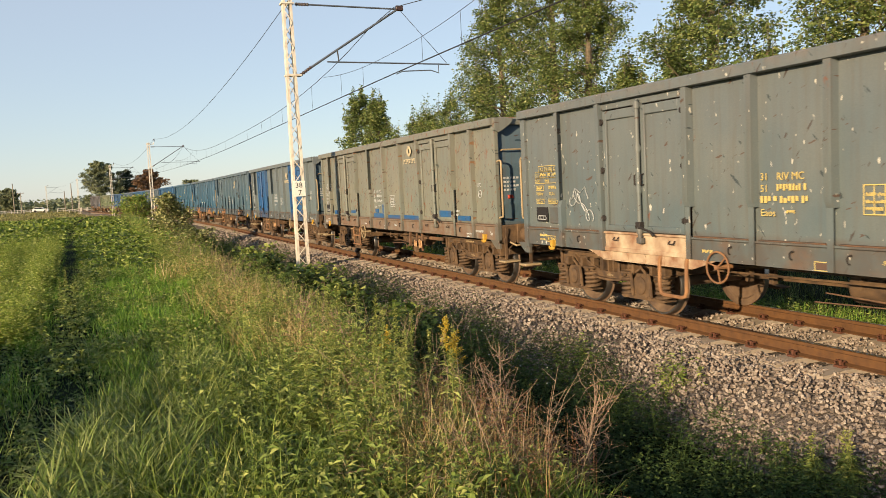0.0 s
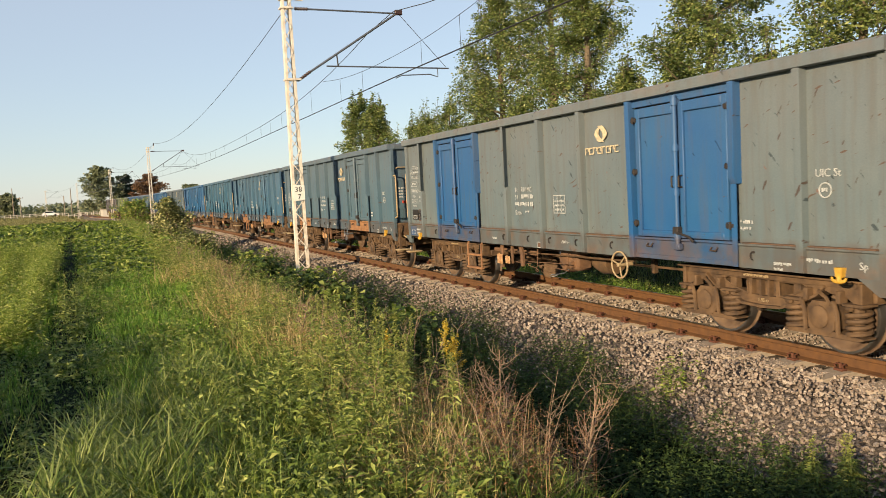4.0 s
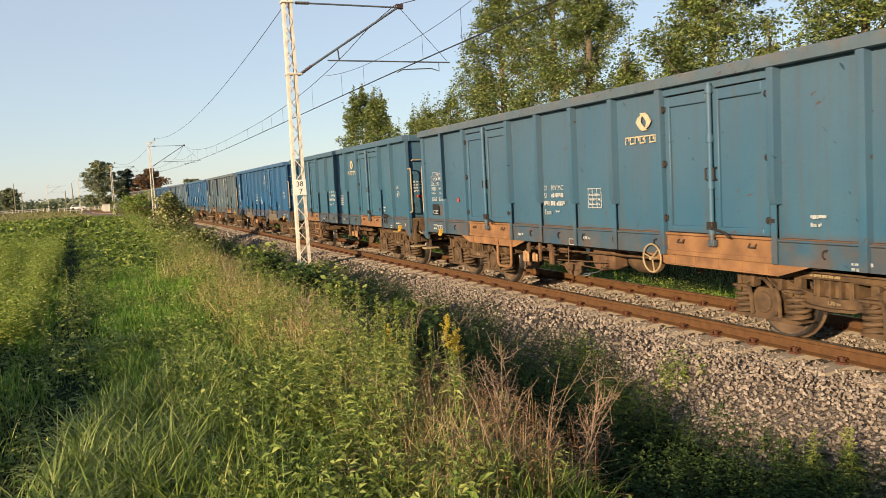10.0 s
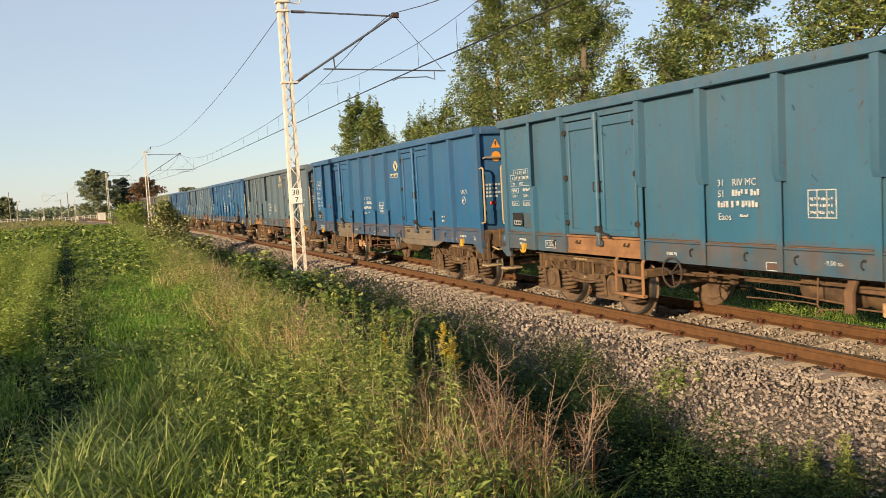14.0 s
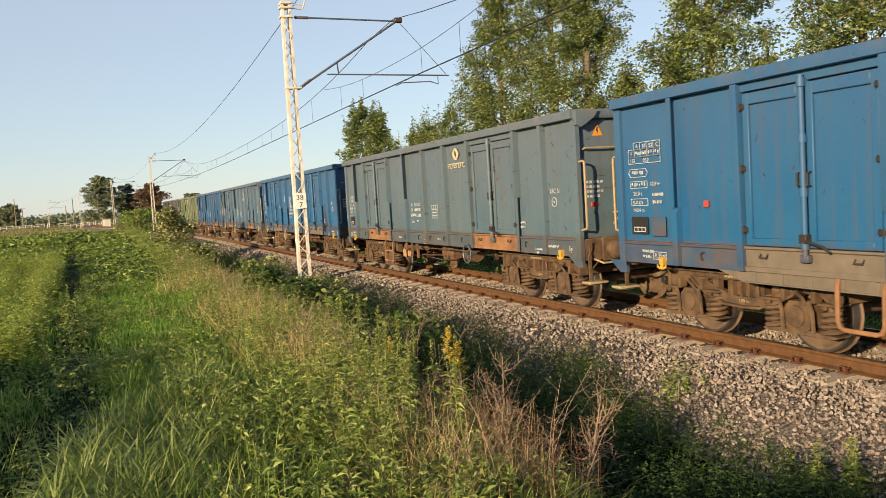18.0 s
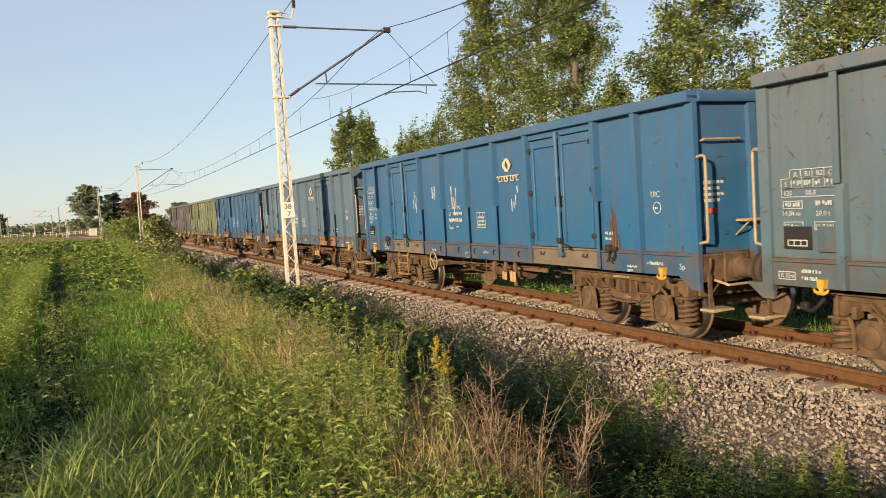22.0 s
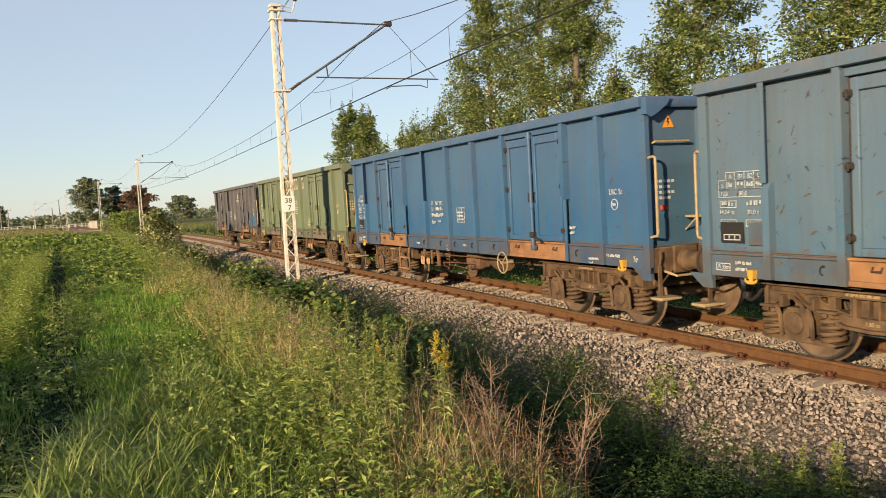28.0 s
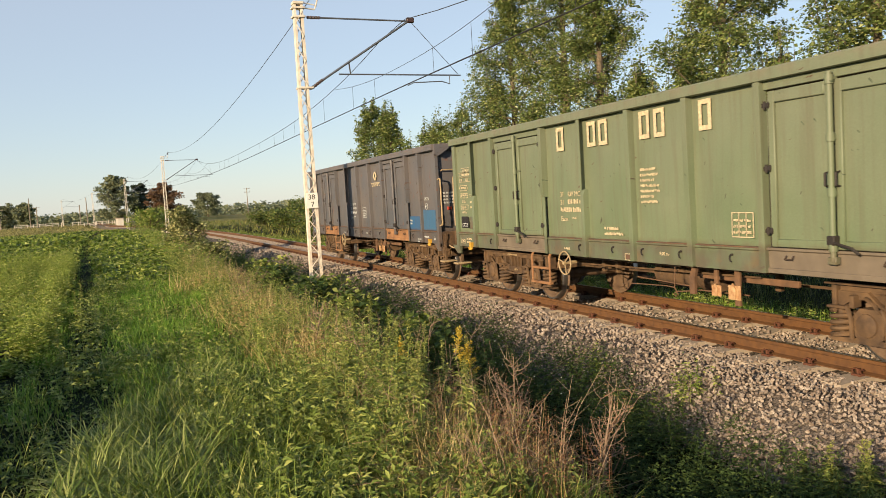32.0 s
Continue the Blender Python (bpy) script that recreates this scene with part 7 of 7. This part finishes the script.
def goldenrod(x, y, tall, flower, seed):
    rng = np.random.default_rng(seed)
    z = ground_z(x, y)
    label = "tall goldenrod plant with yellow flower plume" if flower else "tall leafy weed with narrow leaves"
    g = thing("goldenrod" if flower else "tall_weed", label, "weed", "tall weeds by the ditch", m=pose(x, y, z))
    lean = rng.normal(0, 0.06, 2)
    part("stem", Shape().tube([(0, 0, 0), (lean[0] * 0.5, lean[1] * 0.5, tall * 0.5), (lean[0], lean[1], tall)], [0.006, 0.005, 0.003], 5), M_WEED, g)
    n = 110
    u = rng.uniform(0.12, 0.95, n)
    c = np.stack([lean[0] * u, lean[1] * u, tall * u], 1)
    l = 0.19 * (1.15 - 0.65 * u) * rng.uniform(0.7, 1.2, n)
    v, f = leaves_at(rng, c, unit(rng, n, 0.35), l, l * 0.17, 0.35)
    ob = tagged(new("foliage", fast_mesh("foliage", v, f, M_RODLEAF)), kind="stuff")
    ob.parent = g
    # plume of short branchlets
    cs = []
    for k in range(22):
        w = k / 22
        a = rng.uniform(0, 6.28)
        r = (0.12 if flower else 0.055) * (1 - 0.8 * w)
        q = rng.uniform(0, 1, 26 if flower else 9)[:, None]
        cs.append(np.array((lean[0], lean[1], tall - 0.2 + 0.36 * w)) + q * np.array((math.cos(a) * r, math.sin(a) * r, 0.06)) + rng.normal(0, 0.007, (len(q), 3)))
    c = np.concatenate(cs)
    n = len(c)
    v, f = leaves_at(rng, c, unit(rng, n, 0.6), np.full(n, 0.028), np.full(n, 0.014))
    ob = tagged(new("flower_plume", fast_mesh("flower_plume", v, f, M_GOLD if flower else M_BUD)), kind="stuff")
    ob.parent = g
    return g


for k, (x, y, tall, fl) in enumerate(((3.38, 8.0, 1.02, True), (3.46, 8.08, 0.88, True), (2.80, 8.5, 0.66, True), (2.72, 8.2, 0.95, False), (2.2, 9.6, 1.0, False),
                                      (2.35, 9.3, 0.95, False), (3.05, 8.5, 0.9, False), (1.95, 10.4, 0.95, False), (3.4, 8.4, 0.85, False), (2.6, 7.4, 0.75, False), (2.95, 7.6, 0.8, False),
                                      (2.15, 8.9, 1.05, False), (2.5, 9.0, 1.1, False), (2.75, 9.7, 1.05, False), (2.0, 8.2, 0.8, False), (2.3, 7.0, 0.7, False), (2.85, 8.9, 1.0, False),
                                      (1.75, 11.2, 0.9, False), (2.1, 12.0, 0.95, False), (3.5, 9.6, 0.85, False), (-1.0, 13.5, 0.62, False), (5.65, 4.85, 0.42, False), (5.8, 4.95, 0.36, False), (2.05, 6.2, 0.72, False), (2.3, 6.5, 0.8, False), (1.85, 6.7, 0.7, False), (2.2, 7.1, 0.85, False), (1.7, 7.4, 0.75, False), (2.45, 7.7, 0.95, False), (1.95, 7.8, 0.8, False), (2.7, 6.4, 0.75, False),
                                      (5.5, 5.0, 0.36, False), (1.9, 16.5, 1.0, False), (-0.9, 18.0, 0.7, False), (-1.0, 19.5, 0.75, False))):
    goldenrod(x, y, tall, fl, 100 + k)


def dry_weed(x, y, tall, seed):
    """A bare branching weed with clustered brown seed heads."""
    rng = np.random.default_rng(seed)
    g = thing("dry_weed", "bare branching dry weed with brown seed heads", "weed", "dry weeds by the ditch", m=pose(x, y, ground_z(x, y)))
    lx, ly = rng.normal(0, 0.1, 2) * tall
    part("stem", Shape().tube([(0, 0, 0), (lx * 0.3, ly * 0.3, tall * 0.5), (lx, ly, tall)], [0.011, 0.009, 0.004], 6), M_TWIG, g)
    tips = [np.array((lx, ly, tall))]
    for k in range(15):
        s = Shape()
        u = 0.15 + 0.8 * k / 15
        a = rng.uniform(0, 6.28)
        l = (0.40 - 0.24 * u) * rng.uniform(0.5, 1.35)
        b = np.array((lx * u * u, ly * u * u, tall * u))
        out = np.array((math.cos(a) * l, math.sin(a) * l, 0.0))
        rise_to = l * rng.uniform(0.1, 1.3)
        path = [b + out * v + np.array((0, 0, rise_to * v * v)) + rng.normal(0, 0.008, 3) * v for v in (0.0, 0.35, 0.7, 1.0)]
        s.tube(path, [0.0062, 0.0054, 0.0042, 0.002], 4)
        for v in range(6):
            e = path[1 + v % 3] * 0.6 + path[v % 3] * 0.4
            q = e + rng.normal(0, 0.055, 3) + np.array((0, 0, 0.045))
            s.tube([e, q], [0.0032, 0.0016], 3)
            if v > 2:
                tips.append(q)
        tagged(part("twig", s, M_TWIG, g), kind="stuff")
        tips.append(path[3])
    c = np.concatenate([t + rng.normal(0, 0.014, (5, 3)) for t in tips])
    n = len(c)
    v, f = leaves_at(rng, c, unit(rng, n, 0.4), np.full(n, 0.017), np.full(n, 0.010))
    ob = tagged(new("seed_head", fast_mesh("seed_head", v, f, M_SEED)), kind="stuff")
    ob.parent = g


for k, (x, y, tall) in enumerate(((3.72, 7.55, 1.05), (3.62, 5.75, 1.0), (3.25, 6.5, 0.62), (3.40, 7.0, 0.7), (2.55, 9.3, 0.95), (2.3, 10.8, 1.0), (3.95, 6.2, 0.6))):
    dry_weed(x, y, tall, 300 + k)


# ---- trees ----


def tree(name, x, y, tall, spread_r, low, mat, leaf, per_tip, seed, label, limbs=26, lean=0.0, base=None, narrow=0.5, shoots=0):
    """Trunk, limbs and a crown of leaf clumps; shoots: leaves on each upright shoot that roughens the outline."""
    rng = np.random.default_rng(seed)
    z = ground_z(x, y) if base is None else base
    t = thing(name, label, "tree" if name == "tree" else "bush", "trees along the line" if name == "tree" else "", m=pose(x, y, z - 0.1))
    s = Shape()
    r0 = 0.018 * tall
    spine = [(lean * u * tall + 0.15 * math.sin(3 * u), 0.12 * math.sin(5 * u + seed), tall * u * 0.96) for u in (0, 0.2, 0.4, 0.6, 0.8, 1.0)]
    s.tube(spine, [r0 * (1.05 - u) + 0.012 for u in (0, 0.2, 0.4, 0.6, 0.8, 1.0)], 8)
    part("trunk", s, M_BARK, t)
    tips, cs = [], []
    br = Shape()
    for k in range(limbs):
        u = low / tall + (0.97 - low / tall) * ((k + 0.5) / limbs)
        i = min(4, int(u * 5))
        w = u * 5 - i
        b = np.array(spine[i]) * (1 - w) + np.array(spine[i + 1]) * w
        a = k * 2.4 + rng.uniform(-0.5, 0.5)
        v = (u - low / tall) / (1 - low / tall)
        reach = min(1.15 * spread_r, spread_r * (math.sin(math.pi * (0.12 + 0.88 * v) ** 0.75) * (1 - narrow * v) + 0.12) * rng.uniform(0.65, 1.25))
        q = b + np.array((math.cos(a) * reach, math.sin(a) * reach, reach * rng.uniform(0.35, 0.9)))
        m1 = b * 0.55 + q * 0.45 + np.array((0, 0, -0.06 * reach))
        br.tube([b, m1, q], [0.10 * r0 + 0.028 * (1 - v) + 0.012, 0.02, 0.008], 5)
        for j in range(5):
            e = m1 * (1 - j / 5) + q * (j / 5) + rng.normal(0, min(0.42, 0.2 * reach), 3) * np.array((1, 1, 0.8))
            br.tube([m1 * (1 - j / 5) + q * (j / 5), e], [0.012, 0.005], 4, caps=False)
            tips.append((e, 0.26 + 0.16 * reach))
        tips.append((q, 0.26 + 0.12 * reach))
        for j in range(3 if shoots else 0):
            f = b + (q - b) * rng.uniform(0.55, 1.05)
            g = f + np.array((rng.normal(0, 0.12), rng.normal(0, 0.12), rng.uniform(0.5, 1.25)))
            br.tube([f, g], [0.012, 0.004], 4, caps=False)
            w = rng.uniform(0.1, 1.1, shoots)[:, None]
            cs.append(f + (g - f) * w + rng.normal(0, 0.11, (shoots, 3)) * (1.15 - 0.8 * w))
    part("branchwork", br, M_BARK, t)
    cs += [e + np.clip(rng.normal(0, 1, (per_tip, 3)), -1.5, 1.5) * r * rng.uniform(0.30, 0.62) * np.array((1.0, 1.0, 0.75)) for e, r in tips]
    c = np.concatenate(cs)
    n = len(c)
    l = leaf * rng.uniform(0.6, 1.35, n)
    v, f = leaves_at(rng, c, unit(rng, n, -0.05), l, l * 0.8, 0.2, flat=True)
    ob = tagged(new("crown", fast_mesh("crown", v, f, mat)), kind="stuff")
    ob.parent = t
    return t


POPLAR = "green-grey poplar with a dense leafy crown"
for k, (x, y, tall, r, low, limbs, leaf, per) in enumerate(((18.2, 58.9, 10.0, 2.5, 1.2, 40, 0.16, 55), (18.2, 54.6, 9.4, 1.9, 1.2, 36, 0.15, 55),
                                                            (18.3, 35.6, 13.6, 2.5, 1.6, 54, 0.115, 105), (18.9, 31.6, 15.5, 2.6, 1.6, 56, 0.115, 120), (18.0, 27.5, 13.6, 2.0, 1.6, 48, 0.105, 120),
                                                            (17.9, 20.5, 12.4, 2.1, 1.6, 52, 0.10, 140), (17.7, 14.8, 11.0, 1.5, 1.6, 50, 0.095, 130), (18.4, 11.8, 10.6, 1.7, 1.6, 40, 0.11, 80))):
    tree("tree", x, y, tall, r, low, M_TREE, leaf, per, 40 + k, POPLAR, limbs, narrow=0.5, shoots=26)
for k, (x, y, tall, r) in enumerate(((19.2, 49.6, 7.2, 2.3), (18.8, 46.4, 7.4, 2.3), (18.6, 42.8, 7.8, 2.0), (19.4, 39.8, 9.0, 1.9), (18.2, 25.2, 7.2, 1.5), (19.0, 23.4, 7.4, 1.4), (18.0, 18.0, 6.4, 1.2))):
    tree("tree", x, y, tall, r, 0.6, M_TREE, 0.12, 60, 60 + k, "young poplar with green-grey leaves", 30, shoots=20)

# dark bushes in the ditch on both sides of the mast
for k, (x, y, tall, r) in enumerate(((4.35, 16.6, 0.95, 0.55), (4.0, 18.6, 1.15, 0.6), (4.6, 20.4, 0.9, 0.6), (4.1, 23.5, 1.1, 0.7), (4.7, 13.6, 0.7, 0.5), (4.2, 11.9, 0.75, 0.45), (4.3, 27.5, 1.1, 0.8))):
    tree("bush", x, y, tall, r, 0.05, M_DITCH if k % 2 else M_WEED, 0.13, 12, 240 + k, "low dark green bush in the ditch", 12, narrow=0.2)

# bush before the second mast, shrubs on the far bank, trees by the crossing
tree("bush", 2.8, 42.0, 2.8, 0.95, 0.1, M_SALLOW, 0.12, 40, 80, "tall yellow-green bush at the ditch", 24, narrow=0.1)
tree("bush", 3.4, 37.0, 1.3, 0.9, 0.1, M_SALLOW, 0.12, 34, 81, "low yellow-green bush at the ditch", 14, narrow=0.2)
tree("bush", 3.3, 105.0, 3.2, 2.2, 0.2, M_BUSH, 0.2, 34, 82, "overgrown bush beside the line", 18, narrow=0.2)
tree("bush", 4.5, 112.0, 3.0, 2.2, 0.2, M_BUSH, 0.2, 34, 83, "overgrown bush beside the line", 18, narrow=0.2)
for k, (x, y, tall, r) in enumerate(((15.0, 62, 2.2, 1.9), (15.6, 68, 1.9, 2.0), (16.4, 75, 2.3, 2.1), (16.0, 84, 1.5, 2.0), (17.6, 92, 1.9, 2.4), (17.0, 104, 1.3, 2.2), (19.0, 80, 2.6, 2.4), (21.0, 94, 2.6, 2.6))):
    tree("bush", x, y, tall, r, 0.1, M_HEDGE, 0.2, 30, 84 + k, "green shrub on the bank", 18, narrow=0.2)
tree("tree", -0.9, 238, 14.0, 5.2, 1.0, M_HAZYTREE, 0.5, 60, 195, "large distant tree with an uneven crown", 36, base=-0.3)
tree("tree", 6.0, 246, 11.5, 4.4, 0.6, M_HAZYDARK, 0.5, 60, 196, "dark tree in the distance", 32, base=-0.3)
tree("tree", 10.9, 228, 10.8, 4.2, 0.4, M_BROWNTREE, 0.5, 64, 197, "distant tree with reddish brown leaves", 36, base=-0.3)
tree("tree", 29.5, 300, 9.0, 4.6, 0.4, M_HAZYTREE, 0.6, 50, 198, "round green tree in the distance", 28, base=-0.3)
tree("tree", -37.5, 310, 8.0, 5.0, 0.4, M_HAZYTREE, 0.6, 50, 199, "round green tree in the distance", 28, base=-0.3)
tree("tree", -29.8, 305, 8.6, 3.8, 0.4, M_HAZYTREE, 0.6, 50, 201, "slim green tree in the distance", 28, base=-0.3)


def far_woods():
    """The low line of woods on the horizon, as many leaf clumps."""
    rng = np.random.default_rng(21)
    cs, ls = [], []
    for k in range(420):
        a = -20 + 84 * (k + rng.uniform(0, 1)) / 420
        d = rng.uniform(330, 470)
        h = d * (0.0125 + 0.007 * noise.noise(Vector((a * 0.45, 0, 1)))) * rng.uniform(0.75, 1.15)
        n = 75
        p = np.clip(rng.normal(0, 1, (n, 3)), -1.6, 1.6) * np.array((2.2, 2.2, h * 0.30)) + np.array((d * math.sin(radians(a)), d * math.cos(radians(a)), h * 0.42 - 0.6))
        p[:, 2] = np.maximum(p[:, 2], -0.4)
        cs.append(p)
        ls.append(rng.uniform(1.0, 2.2, n))
    c, l = np.concatenate(cs), np.concatenate(ls)
    v, f = leaves_at(rng, c, unit(rng, len(c), 0.1), l, l * 0.85, flat=True)
    stuff("far_woods", v, f, M_HAZYTREE, "low line of woods on the horizon", "woods")


far_woods()


def bank_grass():
    """Grass on the far side of the track."""
    rng = np.random.default_rng(15)
    parts = []
    for n, d0, d1, y0, y1, wid, tall in ((12000, 2.7, 8.0, 2, 26, 0.016, 0.34), (9000, 2.7, 12.0, 26, 70, 0.035, 0.4), (6000, 2.8, 22.0, 70, 170, 0.08, 0.5)):
        x, y = scatter(rng, n, d0, d1, y0, y1, 1.1)
        x = x + TRACK_X - np.array([drift(v) for v in y])
        parts.append(blades(rng, x, y, heights(x, y) - 0.02, tall * rng.uniform(0.4, 1.3, n), wid * rng.uniform(0.6, 1.2, n), np.full(n, 0.7), True))
    lit = []
    for n, y0, y1, wid in ((9500, 2, 22, 0.010), (6500, 22, 60, 0.022)):
        d, y = scatter(rng, n, 1.85, 3.3, y0, y1, 1.1)
        keep = rng.uniform(0.15, 0.7, n) < rise(d, y, 0.7, 31)
        d, y = d[keep], y[keep]
        n = len(y)
        x = d + TRACK_X - np.array([drift(v) for v in y])
        z = np.array([max(ground_z(a, b), ballast_z(v)) - 0.03 for a, b, v in zip(x, y, d)])
        lit.append(blades(rng, x, y, z, rng.uniform(0.12, 0.40, n), wid * rng.uniform(0.6, 1.2, n), np.full(n, 0.7), True))
    stuff("trackside_grass", *join(lit), M_LUSH, "bright grass tufts at the foot of the far stones", "grass")
    stuff("bank_grass", *join(parts), M_BANK, "sunlit grass on the far bank", "grass")


bank_grass()

# ---- the level crossing far off ----
M_FENCE = plain("white_fence_paint", srgb(204, 196, 182), 0.7, 0.0, 0.15, 3)
M_HUT = plain("pale_hut_panel", srgb(214, 206, 190), 0.7, 0.0, 0.15, 3)
M_POLE = plain("weathered_pole", srgb(150, 138, 120), 0.9, 0.0, 0.3, 3)
M_GLASS = plain("dark_car_glass", srgb(40, 46, 52), 0.15, 0.0, 0.1, 5)
M_TYRE = plain("tyre_rubber", srgb(34, 33, 32), 0.9, 0.0, 0.15, 20)
M_CARWHITE = plain("white_car_paint", srgb(226, 226, 222), 0.3, 0.0, 0.05, 3, 0.0)
M_CARRED = plain("red_car_paint", srgb(150, 40, 36), 0.3, 0.0, 0.1, 3, 0.0)
M_ROAD = plain("road_asphalt", srgb(104, 100, 94), 0.9, 0.0, 0.2, 2)


def fence(x0, y0, x1, y1, n):
    f = thing("fence", "low white railing beside the level crossing", "fence", "crossing fences")
    dx, dy = (x1 - x0) / n, (y1 - y0) / n
    for i in range(n + 1):
        x, y = x0 + dx * i, y0 + dy * i
        z = ground_z(x, y)
        part("post", Shape().box(x - 0.09, x + 0.09, y - 0.09, y + 0.09, z - 0.2, z + 1.15, 0.02), M_FENCE, f)
        if i < n:
            for h in (0.55, 1.0):
                part("rail", Shape().tube([(x, y, z + h), (x + dx, y + dy, ground_z(x + dx, y + dy) + h)], 0.06, 6), M_FENCE, f)


fence(-28.4, 262, -17.0, 262, 7)
fence(-12.5, 250, -0.6, 250, 8)
for x, y in ((-15.6, 262), (-6.2, 246), (-4.6, 246), (-3.0, 246), (-15.5, 252), (-1.4, 246)):
    p = thing("marker_post", "short white marker post by the crossing", "post", "marker posts", m=pose(x, y, ground_z(x, y)))
    part("shaft", Shape().box(-0.14, 0.14, -0.14, 0.14, -0.2, 1.25, 0.03), M_FENCE, p)
hut = thing("relay_hut", "small pale relay hut beside the line", "hut", m=pose(-0.1, 214, ground_z(-0.1, 214)))
part("wall", Shape().box(-0.9, 0.9, -0.8, 0.8, -0.2, 1.75, 0.03), M_HUT, hut)
part("roof", Shape().box(-1.05, 1.05, -0.95, 0.95, 1.75, 1.9, 0.03), M_CONCRETE, hut)
part("door", Shape().box(-0.4, 0.4, -0.83, -0.80, 0.0, 1.6, 0.01), M_FENCE, hut)


def pole(x, y, tall, arms):
    p = thing("utility_pole", "grey weathered utility pole with cross arms", "pole", "utility poles", m=pose(x, y, ground_z(x, y)))
    part("shaft", Shape().tube([(0, 0, -0.5), (0, 0, tall)], [0.17, 0.11], 10), M_POLE, p)
    for k in range(arms):
        z = tall - 0.3 - 1.0 * k
        part("cross_arm", Shape().box(-0.9, 0.9, -0.06, 0.06, z - 0.06, z + 0.06, 0.01), M_POLE, p)
        for x2 in (-0.75, 0.75):
            part("insulator", Shape().tube([(x2, 0, z + 0.06), (x2, 0, z + 0.3)], 0.06, 8), M_INSUL, p)


pole(-25.0, 270, 9.0, 0)
pole(-22.4, 262, 6.2, 1)
pole(-32.0, 262, 6.0, 1)
pole(-8.9, 260, 8.6, 0)
pole(-10.6, 255, 6.0, 0)
pole(-3.0, 250, 4.6, 0)
pole(36.5, 250, 8.6, 2)
pole(61.0, 250, 8.0, 1)
road_me = bpy.data.meshes.new("road")
road_me.from_pydata([(-260, 266.5, 0.0), (260, 244.5, 0.0), (260, 250.5, 0.0), (-260, 272.5, 0.0)], [], [(0, 1, 2, 3)])
road_me.materials.append(M_ROAD)
tagged(new("road", road_me), "narrow asphalt road over the level crossing", "road", kind="structure")


def car(label, mat):
    c = thing("car", label, "car", "cars on the far road")
    body = Shape()
    body.prism([(-2.1, 0.3), (2.1, 0.3), (2.15, 0.7), (1.9, 0.88), (1.0, 0.95), (0.55, 1.42), (-1.2, 1.46), (-1.9, 0.98), (-2.12, 0.85)], -0.85, 0.85, "y")
    part("body", body, mat, c)
    glass = Shape()
    glass.prism([(0.92, 0.96), (0.52, 1.36), (-1.15, 1.40), (-1.65, 0.99)], -0.86, 0.86, "y")
    part("window", glass, M_GLASS, c)
    for x in (-1.3, 1.3):
        for y in (-0.78, 0.78):
            part("wheel", Shape().lathe([(-0.1, 0.0), (-0.1, 0.32), (0.1, 0.32), (0.1, 0.0)], 16, "y", (x, y, 0.32)), M_TYRE, c)
    return c


CARS = [car("white estate car on the far road", M_CARWHITE), car("red hatchback car on the far road", M_CARRED)]
CARS += [car("white estate car on the far road", M_CARWHITE) for _ in range(2)]

# ---- the train's run ----


# where the fifth wagon's leading end is along the track: the train slows gently, then pulls again
RUN = ((0, 55.654), (1.6, 46.341), (3, 38.645), (6.2, 22.191), (9.4, 7.103), (12.6, -7.442), (14.2, -14.838), (16.5, -25.071),
       (18.5, -33.481), (20, -39.819), (22.5, -50.533), (25.5, -63.913), (28, -75.486), (30, -85.191), (32, -95.142))


def lead(t):
    """A smooth curve through the places of the run."""
    n = max(i for i in range(len(RUN) - 1) if RUN[i][0] <= t or i == 0)

    def rate(i):
        p, q = RUN[max(0, i - 1)], RUN[min(len(RUN) - 1, i + 1)]
        return (q[1] - p[1]) / (q[0] - p[0])

    (t0, y0), (t1, y1) = RUN[n], RUN[n + 1]
    h = t1 - t0
    u = (t - t0) / h
    return (y0 * (1 + 2 * u) * (1 - u) ** 2 + rate(n) * h * u * (1 - u) ** 2
            + y1 * u * u * (3 - 2 * u) + rate(n + 1) * h * u * u * (u - 1))


def motions():
    steps = [i * 0.5 for i in range(65)]
    # wheel rows: less than a quarter turn from row to row
    rows_t, t = [0.0], 0.0
    while t < 31.999:
        t = min(32.0, t + 0.1)
        if abs(lead(t) - lead(rows_t[-1])) > 0.55 or t >= 32.0:
            rows_t.append(round(t, 3))
    for i, (w, sets) in enumerate(TRAIN):
        rows = []
        for t in steps:
            y = lead(t) + (i - 4) * PITCH + HALF
            rows.append((t, pose(*on_track(0, y, 0), 0, 0, math.degrees(math.atan(slope(y))))))
        walk(w, rows)
        for ws, y in sets:
            walk(ws, [(t, pose(0, y, WHEEL_R, math.degrees((lead(0) - lead(t)) / WHEEL_R))) for t in rows_t])
    # cars cross the line far away, one after the other
    for c, t_here, x_here, v in ((CARS[0], 0.5, -14.7, 5.3), (CARS[1], 6.0, -18.5, 6.8), (CARS[2], 2.5, -22.9, 5.6), (CARS[3], 9.5, -10.8, 6.2)):
        walk(c, [(t, pose(x_here + v * (t - t_here), 258.0 - 0.0423 * (x_here + v * (t - t_here)), 0.02, 0, 0, -2.4)) for t in (0.0, 8.0, 16.0, 24.0, 32.0)])


motions()
